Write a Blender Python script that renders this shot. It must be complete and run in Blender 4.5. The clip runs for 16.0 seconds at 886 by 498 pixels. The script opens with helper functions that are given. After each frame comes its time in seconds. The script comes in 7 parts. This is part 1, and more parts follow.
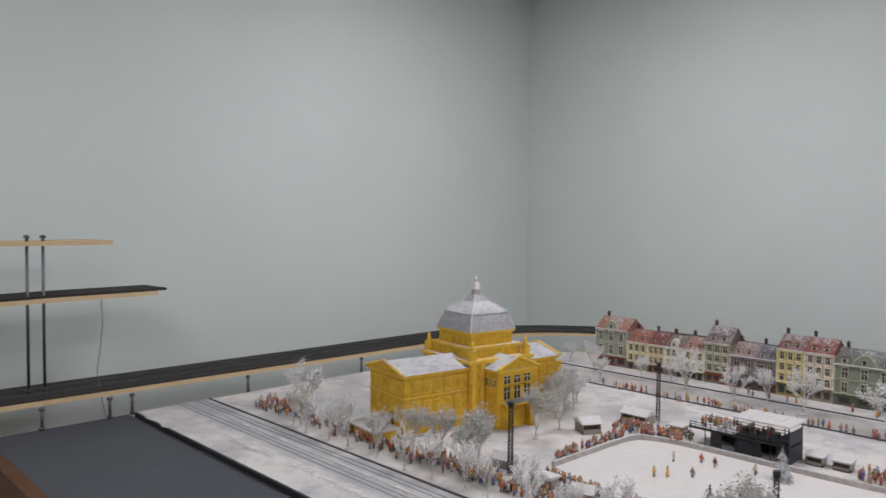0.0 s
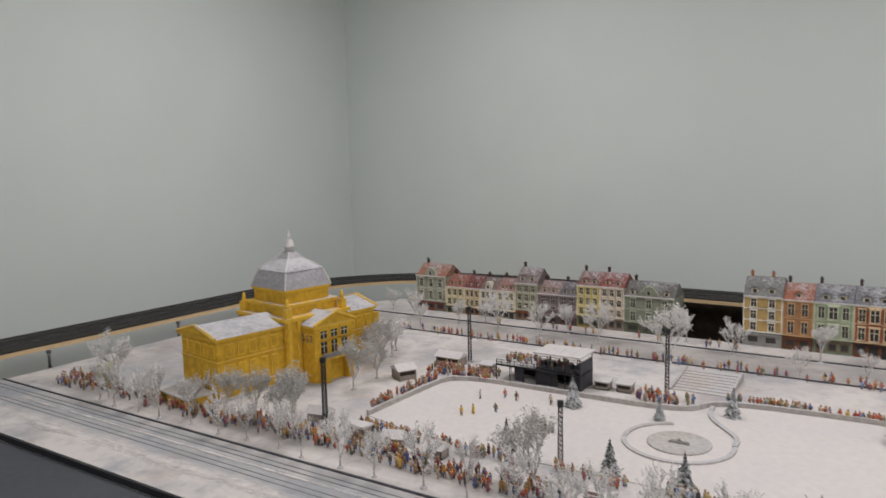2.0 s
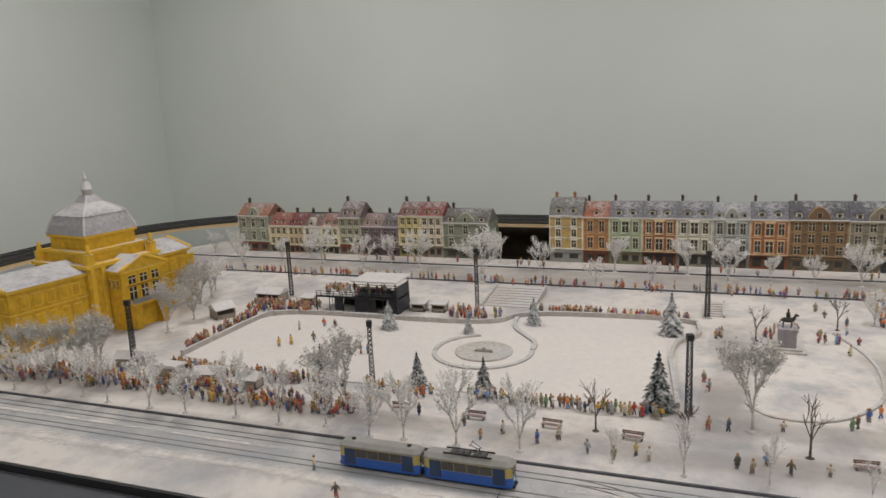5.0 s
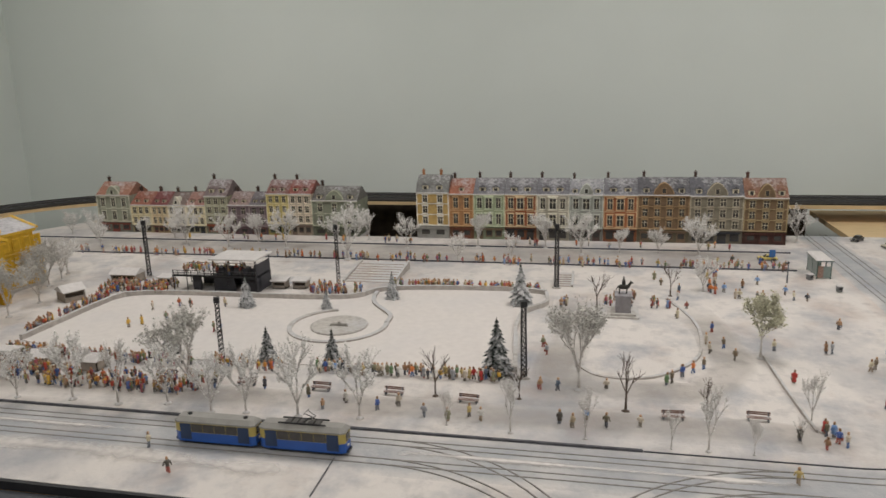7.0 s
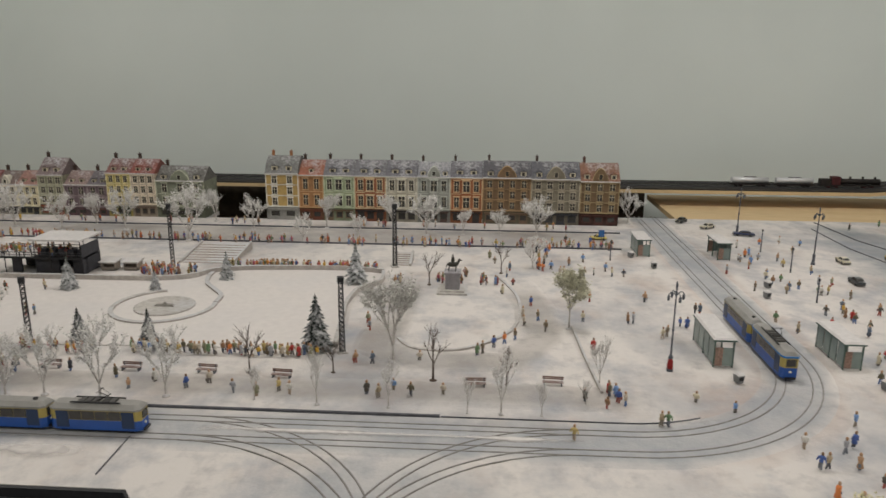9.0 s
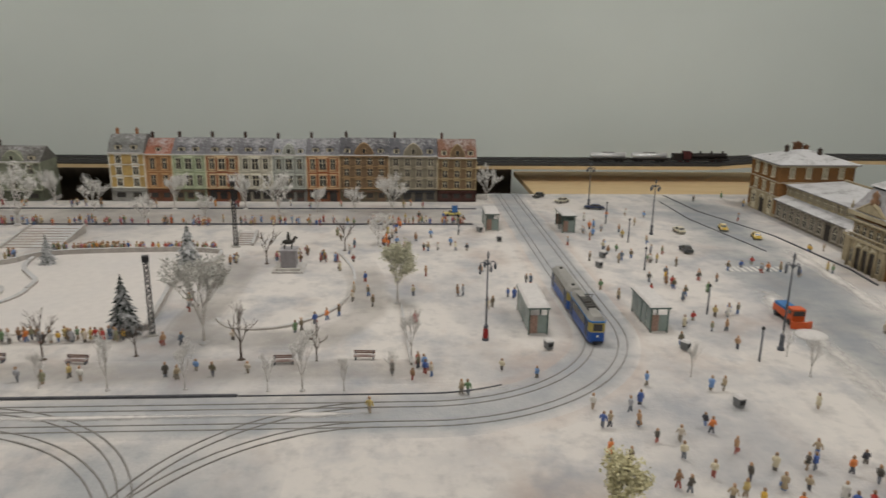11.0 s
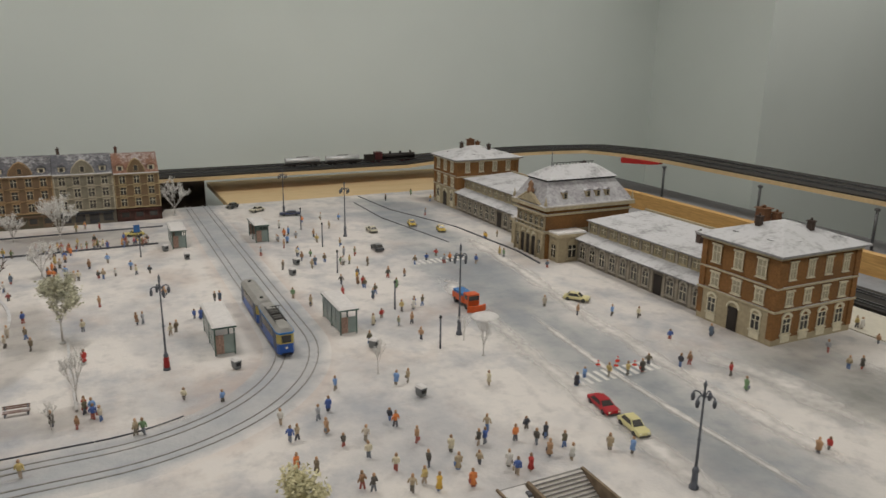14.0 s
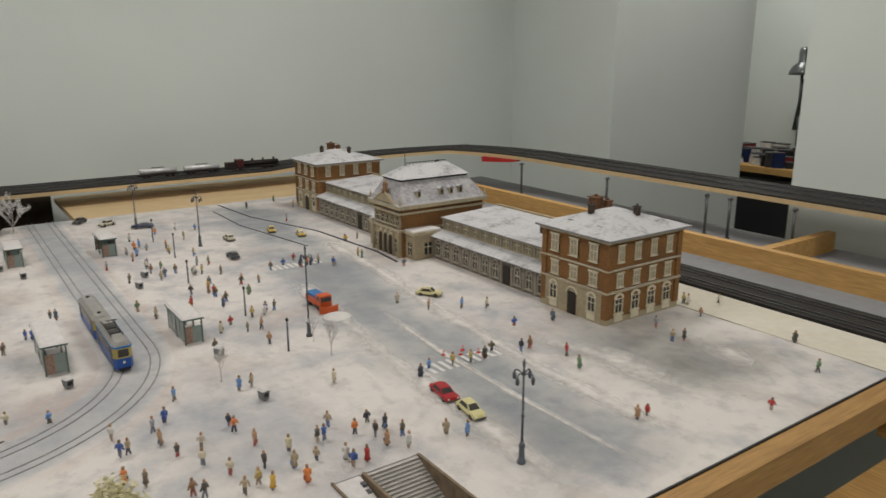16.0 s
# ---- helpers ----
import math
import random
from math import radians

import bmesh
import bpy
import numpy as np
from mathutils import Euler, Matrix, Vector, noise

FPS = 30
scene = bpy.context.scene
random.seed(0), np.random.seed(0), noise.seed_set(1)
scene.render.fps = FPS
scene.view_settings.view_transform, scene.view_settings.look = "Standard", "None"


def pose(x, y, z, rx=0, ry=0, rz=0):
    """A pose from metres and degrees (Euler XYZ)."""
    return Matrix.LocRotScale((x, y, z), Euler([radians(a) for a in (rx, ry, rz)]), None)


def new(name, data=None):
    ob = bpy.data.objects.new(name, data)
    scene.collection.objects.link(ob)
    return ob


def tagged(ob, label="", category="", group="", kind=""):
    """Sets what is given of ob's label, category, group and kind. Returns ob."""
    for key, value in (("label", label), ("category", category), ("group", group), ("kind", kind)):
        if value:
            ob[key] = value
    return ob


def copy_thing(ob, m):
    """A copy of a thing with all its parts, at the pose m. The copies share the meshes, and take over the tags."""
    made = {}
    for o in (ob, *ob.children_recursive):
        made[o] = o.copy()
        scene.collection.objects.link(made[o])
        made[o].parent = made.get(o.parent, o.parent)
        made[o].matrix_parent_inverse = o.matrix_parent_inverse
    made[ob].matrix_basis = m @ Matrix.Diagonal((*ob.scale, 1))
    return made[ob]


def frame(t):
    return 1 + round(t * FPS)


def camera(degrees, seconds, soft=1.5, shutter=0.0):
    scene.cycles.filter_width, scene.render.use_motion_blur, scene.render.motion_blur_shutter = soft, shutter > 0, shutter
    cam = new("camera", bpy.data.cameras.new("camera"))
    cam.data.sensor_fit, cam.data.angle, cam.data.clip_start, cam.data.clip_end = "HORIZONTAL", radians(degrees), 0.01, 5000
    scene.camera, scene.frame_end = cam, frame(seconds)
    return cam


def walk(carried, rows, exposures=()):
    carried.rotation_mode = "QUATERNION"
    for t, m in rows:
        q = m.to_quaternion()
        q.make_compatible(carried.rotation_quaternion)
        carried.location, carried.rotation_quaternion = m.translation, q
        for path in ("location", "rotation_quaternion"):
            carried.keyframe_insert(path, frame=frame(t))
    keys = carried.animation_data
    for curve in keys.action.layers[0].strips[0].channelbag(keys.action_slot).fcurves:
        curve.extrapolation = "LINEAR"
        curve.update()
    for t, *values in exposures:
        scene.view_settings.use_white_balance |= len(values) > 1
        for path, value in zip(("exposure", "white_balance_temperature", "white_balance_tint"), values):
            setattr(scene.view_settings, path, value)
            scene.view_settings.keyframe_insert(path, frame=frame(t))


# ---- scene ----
LAMP_WATTS = 10.5
EXPO = [(0.0, 0.3, 5900, 16), (2.0, 0.2, 6150, 16), (4.0, 0.15, 6350, 14), (7.0, 0.08, 6480, 12), (11.0, -0.12, 6520, 10), (14.0, -0.12, 6520, 10), (16.0, 0.0, 6500, 10)]
cam = camera(62.7, 16.0, soft=1.5, shutter=0.4)
METRES, EYE, TILT, LEAN, TURN = 0.7574, 0.54, 0.0, 0.0, -44.3
ROWS = [
    (0.0, 0.0, 0.0, 0.0, 0.02, -2.3, -0.52),
    (0.5, 0.0177, -0.0265, 0.0288, -2.99, -2.22, -0.38),
    (1.0, 0.0372, -0.0407, 0.0364, -6.45, -2.2, 1.32),
    (1.5, 0.061, -0.0332, 0.0378, -9.76, -4.27, 0.64),
    (2.0, 0.0902, -0.0356, 0.0325, -12.82, -6.63, 1.17),
    (2.5, 0.1066, -0.0478, 0.0296, -15.1, -8.18, 1.62),
    (3.0, 0.1301, -0.0597, 0.0144, -18.2, -10.17, 1.66),
    (3.5, 0.1521, -0.0717, 0.0077, -20.73, -10.74, 2.07),
    (4.0, 0.1525, -0.0868, 0.0012, -22.17, -10.84, 2.41),
    (6.5, 0.2373, -0.1671, -0.0209, -31.53, -12.94, 1.9),
    (7.0, 0.2625, -0.1968, -0.0249, -33.5, -13.29, 1.55),
    (7.5, 0.2852, -0.2219, -0.0262, -34.95, -13.63, 0.77),
    (8.0, 0.3102, -0.2556, -0.0293, -37.34, -13.96, 0.68),
    (8.5, 0.335, -0.2879, -0.0349, -40.32, -14.24, 0.09),
    (11.0, 0.5409, -0.4663, -0.0697, -49.15, -15.65, -0.85),
    (11.5, 0.5658, -0.4635, -0.0565, -56.34, -15.88, -0.52),
    (12.0, 0.5797, -0.4776, -0.0506, -61.92, -15.63, -1.14),
    (12.5, 0.582, -0.487, -0.0535, -65.4, -15.2, -1.38),
    (13.0, 0.5933, -0.4969, -0.059, -67.74, -15.07, -1.35),
    (13.5, 0.6075, -0.5124, -0.0608, -69.53, -15.1, -1.19),
    (14.0, 0.6119, -0.5344, -0.0606, -71.51, -15.09, -0.75),
    (14.5, 0.6154, -0.554, -0.0593, -73.82, -14.71, -0.93),
    (15.0, 0.6172, -0.5833, -0.0617, -76.42, -14.65, -0.76),
    (15.5, 0.6163, -0.6085, -0.0644, -78.26, -14.62, -0.16),
    (16.0, 0.6127, -0.6428, -0.0707, -80.71, -14.61, 0.07),
]
walk(cam, [(t, pose(0, 0, EYE, TILT, LEAN, TURN) @ pose(METRES * x, METRES * y, METRES * z, 90 + pitch, roll, yaw)) for t, x, y, z, yaw, pitch, roll in ROWS], EXPO)

# ---- room light: ceiling panels, no daylight ----
world = bpy.data.worlds.new("world")
scene.world = world
world.use_nodes = True
world.node_tree.nodes["Background"].inputs["Color"].default_value = (0.75, 0.8, 0.85, 1)
world.node_tree.nodes["Background"].inputs["Strength"].default_value = 0.05
FLOOR_Z, CEIL_Z = -1.0, 1.75


# ---- materials ----
def lin(h):
    c = [int(h[i:i + 2], 16) / 255 for i in (0, 2, 4)]
    return tuple(x / 12.92 if x <= 0.04045 else ((x + 0.055) / 1.055) ** 2.4 for x in c) + (1,)


MATS = {}


def mat(name, col, rough=0.7, var=0.15, scale=40.0, bump=0.2, snow=0.0, metal=0.0, rnd=0.0, stain=None, stain_scale=6.0, stain_amount=0.4, spec=0.3, emit=0.0, stretch=None):
    """A procedural surface: base colour, fine grain, broad stains, bump and, on faces that look up, a dusting of snow."""
    if name in MATS:
        return MATS[name]
    m = bpy.data.materials.new(name)
    m.use_nodes = True
    nt = m.node_tree
    n, l = nt.nodes, nt.links
    b = n["Principled BSDF"]
    c0 = lin(col) if isinstance(col, str) else tuple(col) + (1,)
    tc = n.new("ShaderNodeTexCoord")
    src = tc.outputs["Object"]
    if stretch:
        mp = n.new("ShaderNodeMapping")
        mp.inputs["Scale"].default_value = stretch
        l.new(src, mp.inputs["Vector"])
        src = mp.outputs["Vector"]
    fine = n.new("ShaderNodeTexNoise")
    fine.inputs["Scale"].default_value = scale
    fine.inputs["Detail"].default_value = 5
    l.new(src, fine.inputs["Vector"])
    broad = n.new("ShaderNodeTexNoise")
    broad.inputs["Scale"].default_value = stain_scale
    broad.inputs["Detail"].default_value = 4
    l.new(src, broad.inputs["Vector"])
    ramp = n.new("ShaderNodeValToRGB")
    lo = tuple(max(0, x * (1 - var)) for x in c0[:3]) + (1,)
    hi = tuple(min(1, x * (1 + var)) for x in c0[:3]) + (1,)
    ramp.color_ramp.elements[0].position, ramp.color_ramp.elements[0].color = 0.32, lo
    ramp.color_ramp.elements[1].position, ramp.color_ramp.elements[1].color = 0.68, hi
    l.new(fine.outputs["Fac"], ramp.inputs["Fac"])
    out = ramp.outputs["Color"]

    def mix(fac, a, bcol):
        x = n.new("ShaderNodeMix")
        x.data_type = "RGBA"
        for sock, val in ((x.inputs[0], fac), (x.inputs[6], a), (x.inputs[7], bcol)):
            if hasattr(val, "is_linked"):
                l.new(val, sock)
            else:
                sock.default_value = val
        return x.outputs[2]

    def math_(op, a, bv, clamp=False):
        x = n.new("ShaderNodeMath")
        x.operation, x.use_clamp = op, clamp
        for sock, val in ((x.inputs[0], a), (x.inputs[1], bv)):
            if hasattr(val, "is_linked"):
                l.new(val, sock)
            else:
                sock.default_value = val
        return x.outputs[0]

    if stain:
        sr = n.new("ShaderNodeValToRGB")
        sr.color_ramp.elements[0].position, sr.color_ramp.elements[1].position = 0.48, 0.7
        sr.color_ramp.elements[0].color = (0, 0, 0, 1)
        l.new(broad.outputs["Fac"], sr.inputs["Fac"])
        out = mix(math_("MULTIPLY", sr.outputs["Color"], stain_amount), out, lin(stain))
    if rnd:
        oi = n.new("ShaderNodeObjectInfo")
        hsv = n.new("ShaderNodeHueSaturation")
        l.new(math_("ADD", math_("MULTIPLY", oi.outputs["Random"], rnd), 1 - rnd / 2), hsv.inputs["Value"])
        l.new(out, hsv.inputs["Color"])
        out = hsv.outputs["Color"]
    if snow:
        geo = n.new("ShaderNodeNewGeometry")
        sep = n.new("ShaderNodeSeparateXYZ")
        l.new(geo.outputs["Normal"], sep.inputs[0])
        up = math_("MULTIPLY", math_("SUBTRACT", sep.outputs["Z"], 0.25, True), 2.2, True)
        patch = math_("MULTIPLY", math_("SUBTRACT", math_("ADD", broad.outputs["Fac"], math_("MULTIPLY", fine.outputs["Fac"], 0.6)), 1.12 - snow * 0.75), 3.0, True)
        out = mix(math_("MULTIPLY", up, patch), out, (0.52, 0.515, 0.525, 1))
    l.new(out, b.inputs["Base Color"])
    b.inputs["Roughness"].default_value = rough
    b.inputs["Metallic"].default_value = metal
    b.inputs["Specular IOR Level"].default_value = spec
    if emit:
        l.new(out, b.inputs["Emission Color"])
        b.inputs["Emission Strength"].default_value = emit
    if bump:
        bp = n.new("ShaderNodeBump")
        bp.inputs["Strength"].default_value = bump
        bp.inputs["Distance"].default_value = 0.002
        l.new(fine.outputs["Fac"], bp.inputs["Height"])
        l.new(bp.outputs["Normal"], b.inputs["Normal"])
    MATS[name] = m
    return m


def ground_mat(name="model_snow_ground", slush=None, wet=0.85):
    """Model snow: off-white scatter, grey-blue slush where it is thin, faint brown tints; slush: a road that shows through by the mesh's own wear."""
    m = bpy.data.materials.new(name)
    m.use_nodes = True
    n, l = m.node_tree.nodes, m.node_tree.links
    b = n["Principled BSDF"]
    tc = n.new("ShaderNodeTexCoord")
    col = None
    for sc, lo, hi, c in ((2.6, 0.49, 0.70, "8b8e96"), (5.0, 0.53, 0.78, "a39187"), (8.0, 0.50, 0.72, "8f939c"), (26.0, 0.52, 0.78, "a29e9e")):
        t = n.new("ShaderNodeTexNoise")
        t.inputs["Scale"].default_value = sc
        t.inputs["Detail"].default_value = 6
        t.inputs["Roughness"].default_value = 0.62
        l.new(tc.outputs["Object"], t.inputs["Vector"])
        r = n.new("ShaderNodeMapRange")
        r.inputs["From Min"].default_value, r.inputs["From Max"].default_value = lo, hi
        r.inputs["To Max"].default_value = 0.8
        l.new(t.outputs["Fac"], r.inputs["Value"])
        x = n.new("ShaderNodeMix")
        x.data_type = "RGBA"
        l.new(r.outputs["Result"], x.inputs[0])
        if col:
            l.new(col, x.inputs[6])
        else:
            x.inputs[6].default_value = lin("d0cac5")
        x.inputs[7].default_value = lin(c)
        col = x.outputs[2]
    if slush:
        at = n.new("ShaderNodeAttribute")
        at.attribute_name = "wear"
        sn = n.new("ShaderNodeTexNoise")
        sn.inputs["Scale"].default_value, sn.inputs["Detail"].default_value, sn.inputs["Roughness"].default_value = 6.5, 8, 0.6
        l.new(tc.outputs["Object"], sn.inputs["Vector"])
        ad = n.new("ShaderNodeMath")
        ad.operation, ad.inputs[1].default_value = "MULTIPLY_ADD", 2.0
        l.new(sn.outputs["Fac"], ad.inputs[0])
        l.new(at.outputs["Fac"], ad.inputs[2])
        r = n.new("ShaderNodeMapRange")
        r.inputs["From Min"].default_value, r.inputs["From Max"].default_value = 1.15, 2.35
        r.inputs["To Max"].default_value = wet
        l.new(ad.outputs[0], r.inputs["Value"])
        x = n.new("ShaderNodeMix")
        x.data_type = "RGBA"
        l.new(r.outputs["Result"], x.inputs[0])
        l.new(col, x.inputs[6])
        x.inputs[7].default_value = lin(slush)
        col = x.outputs[2]
    l.new(col, b.inputs["Base Color"])
    b.inputs["Roughness"].default_value = 0.85
    f = n.new("ShaderNodeTexNoise")
    f.inputs["Scale"].default_value = 220
    f.inputs["Detail"].default_value = 4
    l.new(tc.outputs["Object"], f.inputs["Vector"])
    bp = n.new("ShaderNodeBump")
    bp.inputs["Strength"].default_value, bp.inputs["Distance"].default_value = 0.35, 0.002
    l.new(f.outputs["Fac"], bp.inputs["Height"])
    l.new(bp.outputs["Normal"], b.inputs["Normal"])
    return m


SNOW_GROUND = ground_mat()
SNOW = mat("packed_snow", "cbc7c5", 0.85, 0.06, 120, 0.3, stain="bab7b7", stain_scale=9)
ICE = mat("rink_ice", "d3cdc9", 0.55, 0.04, 60, 0.08, stain="c8c5c5", stain_scale=5)
RAIL = mat("rail_groove", "85817d", 0.7, 0.2, 90, 0.1)
KERB = mat("kerb_stone", "55555a", 0.8, 0.25, 120, 0.2)
WALLP = mat("room_wall_paint", "d6dcd8", 0.9, 0.015, 3, 0.0, stain="cfd6d1", stain_scale=1.2, stain_amount=0.5, spec=0.15)
CEILP = mat("ceiling_paint", "d8d8d4", 0.9, 0.02, 3, 0.0)
FLOORM = mat("room_floor", "8d8a85", 0.6, 0.1, 8, 0.05)
WOOD = mat("pine_plank", "c39a5f", 0.6, 0.18, 22, 0.1, stain="a87c45", stain_scale=4, stretch=(1, 12, 12))
WOODD = mat("aged_pine_beam", "a5804f", 0.6, 0.18, 22, 0.1, stain="7a5a34", stain_scale=4, stretch=(12, 1, 12))
PLY = mat("plywood_sheet", "cdb48c", 0.7, 0.06, 16, 0.05, stain="bfa277", stain_scale=3, stretch=(6, 1, 1))
BALLAST = mat("dark_track_bed", "35322f", 0.9, 0.3, 260, 0.5)
CHAR = mat("charcoal_board", "4b4d52", 0.75, 0.06, 60, 0.1, stain="56585c", stain_scale=4)
GREYB = mat("grey_platform_board", "8b8c8f", 0.8, 0.06, 50, 0.1, stain="7c7d80")
CREAM = mat("cream_platform", "cfc8b8", 0.8, 0.05, 60, 0.15, stain="dedad4", stain_scale=6)
STEEL = mat("threaded_steel", "6a6a6c", 0.4, 0.15, 200, 0.2, metal=0.8)
DARK = mat("black_metal", "232326", 0.5, 0.2, 120, 0.1, spec=0.4)
# dark colour that stands in for shade inside gaps and openings
VOID = mat("void_shade", "463e36", 0.95, 0.2, 30, 0)
GLASS = mat("dark_window_glass", "3a3836", 0.25, 0.2, 60, 0, spec=0.6)
FRAME = mat("pale_window_frame", "cfc6ae", 0.7, 0.1, 120, 0.1)


# ---- mesh helpers ----
def box(bm, x0, x1, y0, y1, z0, z1, mi=0):
    v = [bm.verts.new(p) for p in ((x0, y0, z0), (x1, y0, z0), (x1, y1, z0), (x0, y1, z0), (x0, y0, z1), (x1, y0, z1), (x1, y1, z1), (x0, y1, z1))]
    for f in ((3, 2, 1, 0), (4, 5, 6, 7), (0, 1, 5, 4), (1, 2, 6, 5), (2, 3, 7, 6), (3, 0, 4, 7)):
        bm.faces.new([v[i] for i in f]).material_index = mi
    return v


def tube(bm, p0, p1, r0, r1, n=6, mi=0, cap=True):
    p0, p1 = Vector(p0), Vector(p1)
    d = p1 - p0
    q = d.to_track_quat("Z", "Y") if d.length > 1e-9 else Euler((0, 0, 0)).to_quaternion()
    a, b = [], []
    for i in range(n):
        w = 2 * math.pi * i / n
        u = q @ Vector((math.cos(w), math.sin(w), 0))
        a.append(bm.verts.new(p0 + u * r0))
        b.append(bm.verts.new(p1 + u * r1))
    for i in range(n):
        f = bm.faces.new((a[i], a[(i + 1) % n], b[(i + 1) % n], b[i]))
        f.material_index, f.smooth = mi, n > 5
    if cap:
        bm.faces.new(a[::-1]).material_index = mi
        bm.faces.new(b).material_index = mi


def lathe(bm, prof, n=10, mi=0, c=(0, 0, 0)):
    """Turned body round the z axis from (radius, height) pairs."""
    rings = [[bm.verts.new((c[0] + r * math.cos(2 * math.pi * i / n), c[1] + r * math.sin(2 * math.pi * i / n), c[2] + z)) for i in range(n)] for r, z in prof]
    for a, b in zip(rings, rings[1:]):
        for i in range(n):
            f = bm.faces.new((a[i], a[(i + 1) % n], b[(i + 1) % n], b[i]))
            f.material_index, f.smooth = mi, True
    bm.faces.new(rings[0][::-1]).material_index = mi
    bm.faces.new(rings[-1]).material_index = mi


def slab(bm, poly, z0, z1, mi=0):
    """An upright prism over a plan polygon (anticlockwise)."""
    a = [bm.verts.new((x, y, z0)) for x, y in poly]
    b = [bm.verts.new((x, y, z1)) for x, y in poly]
    bm.faces.new(b).material_index = mi
    bm.faces.new(a[::-1]).material_index = mi
    for i in range(len(poly)):
        j = (i + 1) % len(poly)
        bm.faces.new((a[i], a[j], b[j], b[i])).material_index = mi


def hull(bm, pts, mi=0):
    vs = [bm.verts.new(p) for p in pts]
    r = bmesh.ops.convex_hull(bm, input=vs)
    for g in r["geom"]:
        if isinstance(g, bmesh.types.BMFace):
            g.material_index = mi


def frustum(bm, a, z0, b, z1, mi=0):
    """From plan rectangle a = (x0, x1, y0, y1) at z0 to rectangle b at z1."""
    lo = [bm.verts.new((x, y, z0)) for x, y in ((a[0], a[2]), (a[1], a[2]), (a[1], a[3]), (a[0], a[3]))]
    hi = [bm.verts.new((x, y, z1)) for x, y in ((b[0], b[2]), (b[1], b[2]), (b[1], b[3]), (b[0], b[3]))]
    bm.faces.new(lo[::-1]).material_index = mi
    bm.faces.new(hi).material_index = mi
    for i in range(4):
        j = (i + 1) % 4
        bm.faces.new((lo[i], lo[j], hi[j], hi[i])).material_index = mi


def ribbon(bm, pts, half, z0, z1, mi=0, closed=False):
    """A strip of rectangular section along a plan line; pts are (x, y) or (x, y, lift)."""
    n = len(pts)
    rows = []
    for i in range(n):
        a = Vector(pts[(i - 1) % n if closed else max(i - 1, 0)][:2])
        b = Vector(pts[(i + 1) % n if closed else min(i + 1, n - 1)][:2])
        d = (b - a).normalized()
        s = Vector((-d.y, d.x)) * half
        p, h = Vector(pts[i][:2]), (pts[i][2] if len(pts[i]) > 2 else 0)
        rows.append([bm.verts.new((*(p + s * k), z + h)) for k, z in ((1, z0), (-1, z0), (-1, z1), (1, z1))])
    for i in range(n if closed else n - 1):
        a, b = rows[i], rows[(i + 1) % n]
        for k in range(4):
            bm.faces.new((a[k], a[(k + 1) % 4], b[(k + 1) % 4], b[k])).material_index = mi
    if not closed:
        bm.faces.new(rows[0]).material_index = mi
        bm.faces.new(rows[-1][::-1]).material_index = mi


def to_mesh(name, bm, mats):
    bmesh.ops.recalc_face_normals(bm, faces=bm.faces)
    me = bpy.data.meshes.new(name)
    bm.to_mesh(me)
    bm.free()
    for m in (mats if isinstance(mats, (list, tuple)) else [mats]):
        me.materials.append(m)
    return me


def part(name, bm, material, parent=None, label="", at=None):
    """Links a bmesh (or a finished mesh) as one object under a thing or a part."""
    me = bm if isinstance(bm, bpy.types.Mesh) else to_mesh(name, bm, material)
    ob = new(name, me)
    if parent:
        ob.parent = parent
    if at is not None:
        ob.matrix_basis = at if isinstance(at, Matrix) else Matrix.Translation(at)
    if label:
        tagged(ob, label)
    return ob


def thing(name, at, label, category, group="", kind=""):
    ob = new(name)
    ob.empty_display_size = 0.01
    ob.matrix_basis = at
    return tagged(ob, label, category, group, kind)


def structure(name, bm, material, label, category):
    return tagged(part(name, bm, material), label, category, "", "structure")


def arc(cx, cy, r, a0, a1, n=14):
    return [(cx + r * math.cos(radians(a0 + (a1 - a0) * i / n)), cy + r * math.sin(radians(a0 + (a1 - a0) * i / n))) for i in range(n + 1)]


# ---- the room ----
def wall(name, x0, x1, y0, y1, label="pale grey-green painted plaster wall of the room"):
    bm = bmesh.new()
    box(bm, x0, x1, y0, y1, FLOOR_Z, CEIL_Z)
    return structure(name, bm, WALLP, label, "wall")


wall("wall_north", 3.05, 3.2, -3.42, 2.63)
wall("wall_west", -2.6, 3.05, 2.48, 2.63)
wall("wall_south", -2.75, -2.6, -6.2, 2.63)
wall("wall_east_far", 2.34, 3.05, -3.42, -3.27)
wall("wall_recess", 2.34, 2.49, -4.33, -3.42, "grey-green side wall of a recess beside a doorway")
wall("wall_east_near", -2.6, 1.135, -2.87, -2.72)
wall("wall_back_room", -2.6, 4.0, -6.2, -6.05, "white wall of the workroom beyond the doorway")
wall("wall_back_room_end", 4.0, 4.15, -6.2, -4.33, "white wall of the workroom beyond the doorway")
wall("wall_back_room_return", 2.49, 4.0, -4.48, -4.33, "white wall of the workroom beyond the doorway")
bm = bmesh.new()
box(bm, -2.75, 4.15, -6.2, 2.63, FLOOR_Z - 0.1, FLOOR_Z)
structure("floor", bm, FLOORM, "dull grey-brown room floor under the layout", "floor")
bm = bmesh.new()
box(bm, -2.75, 4.15, -6.2, 2.63, CEIL_Z, CEIL_Z + 0.1)
structure("ceiling", bm, CEILP, "plain white room ceiling", "ceiling")

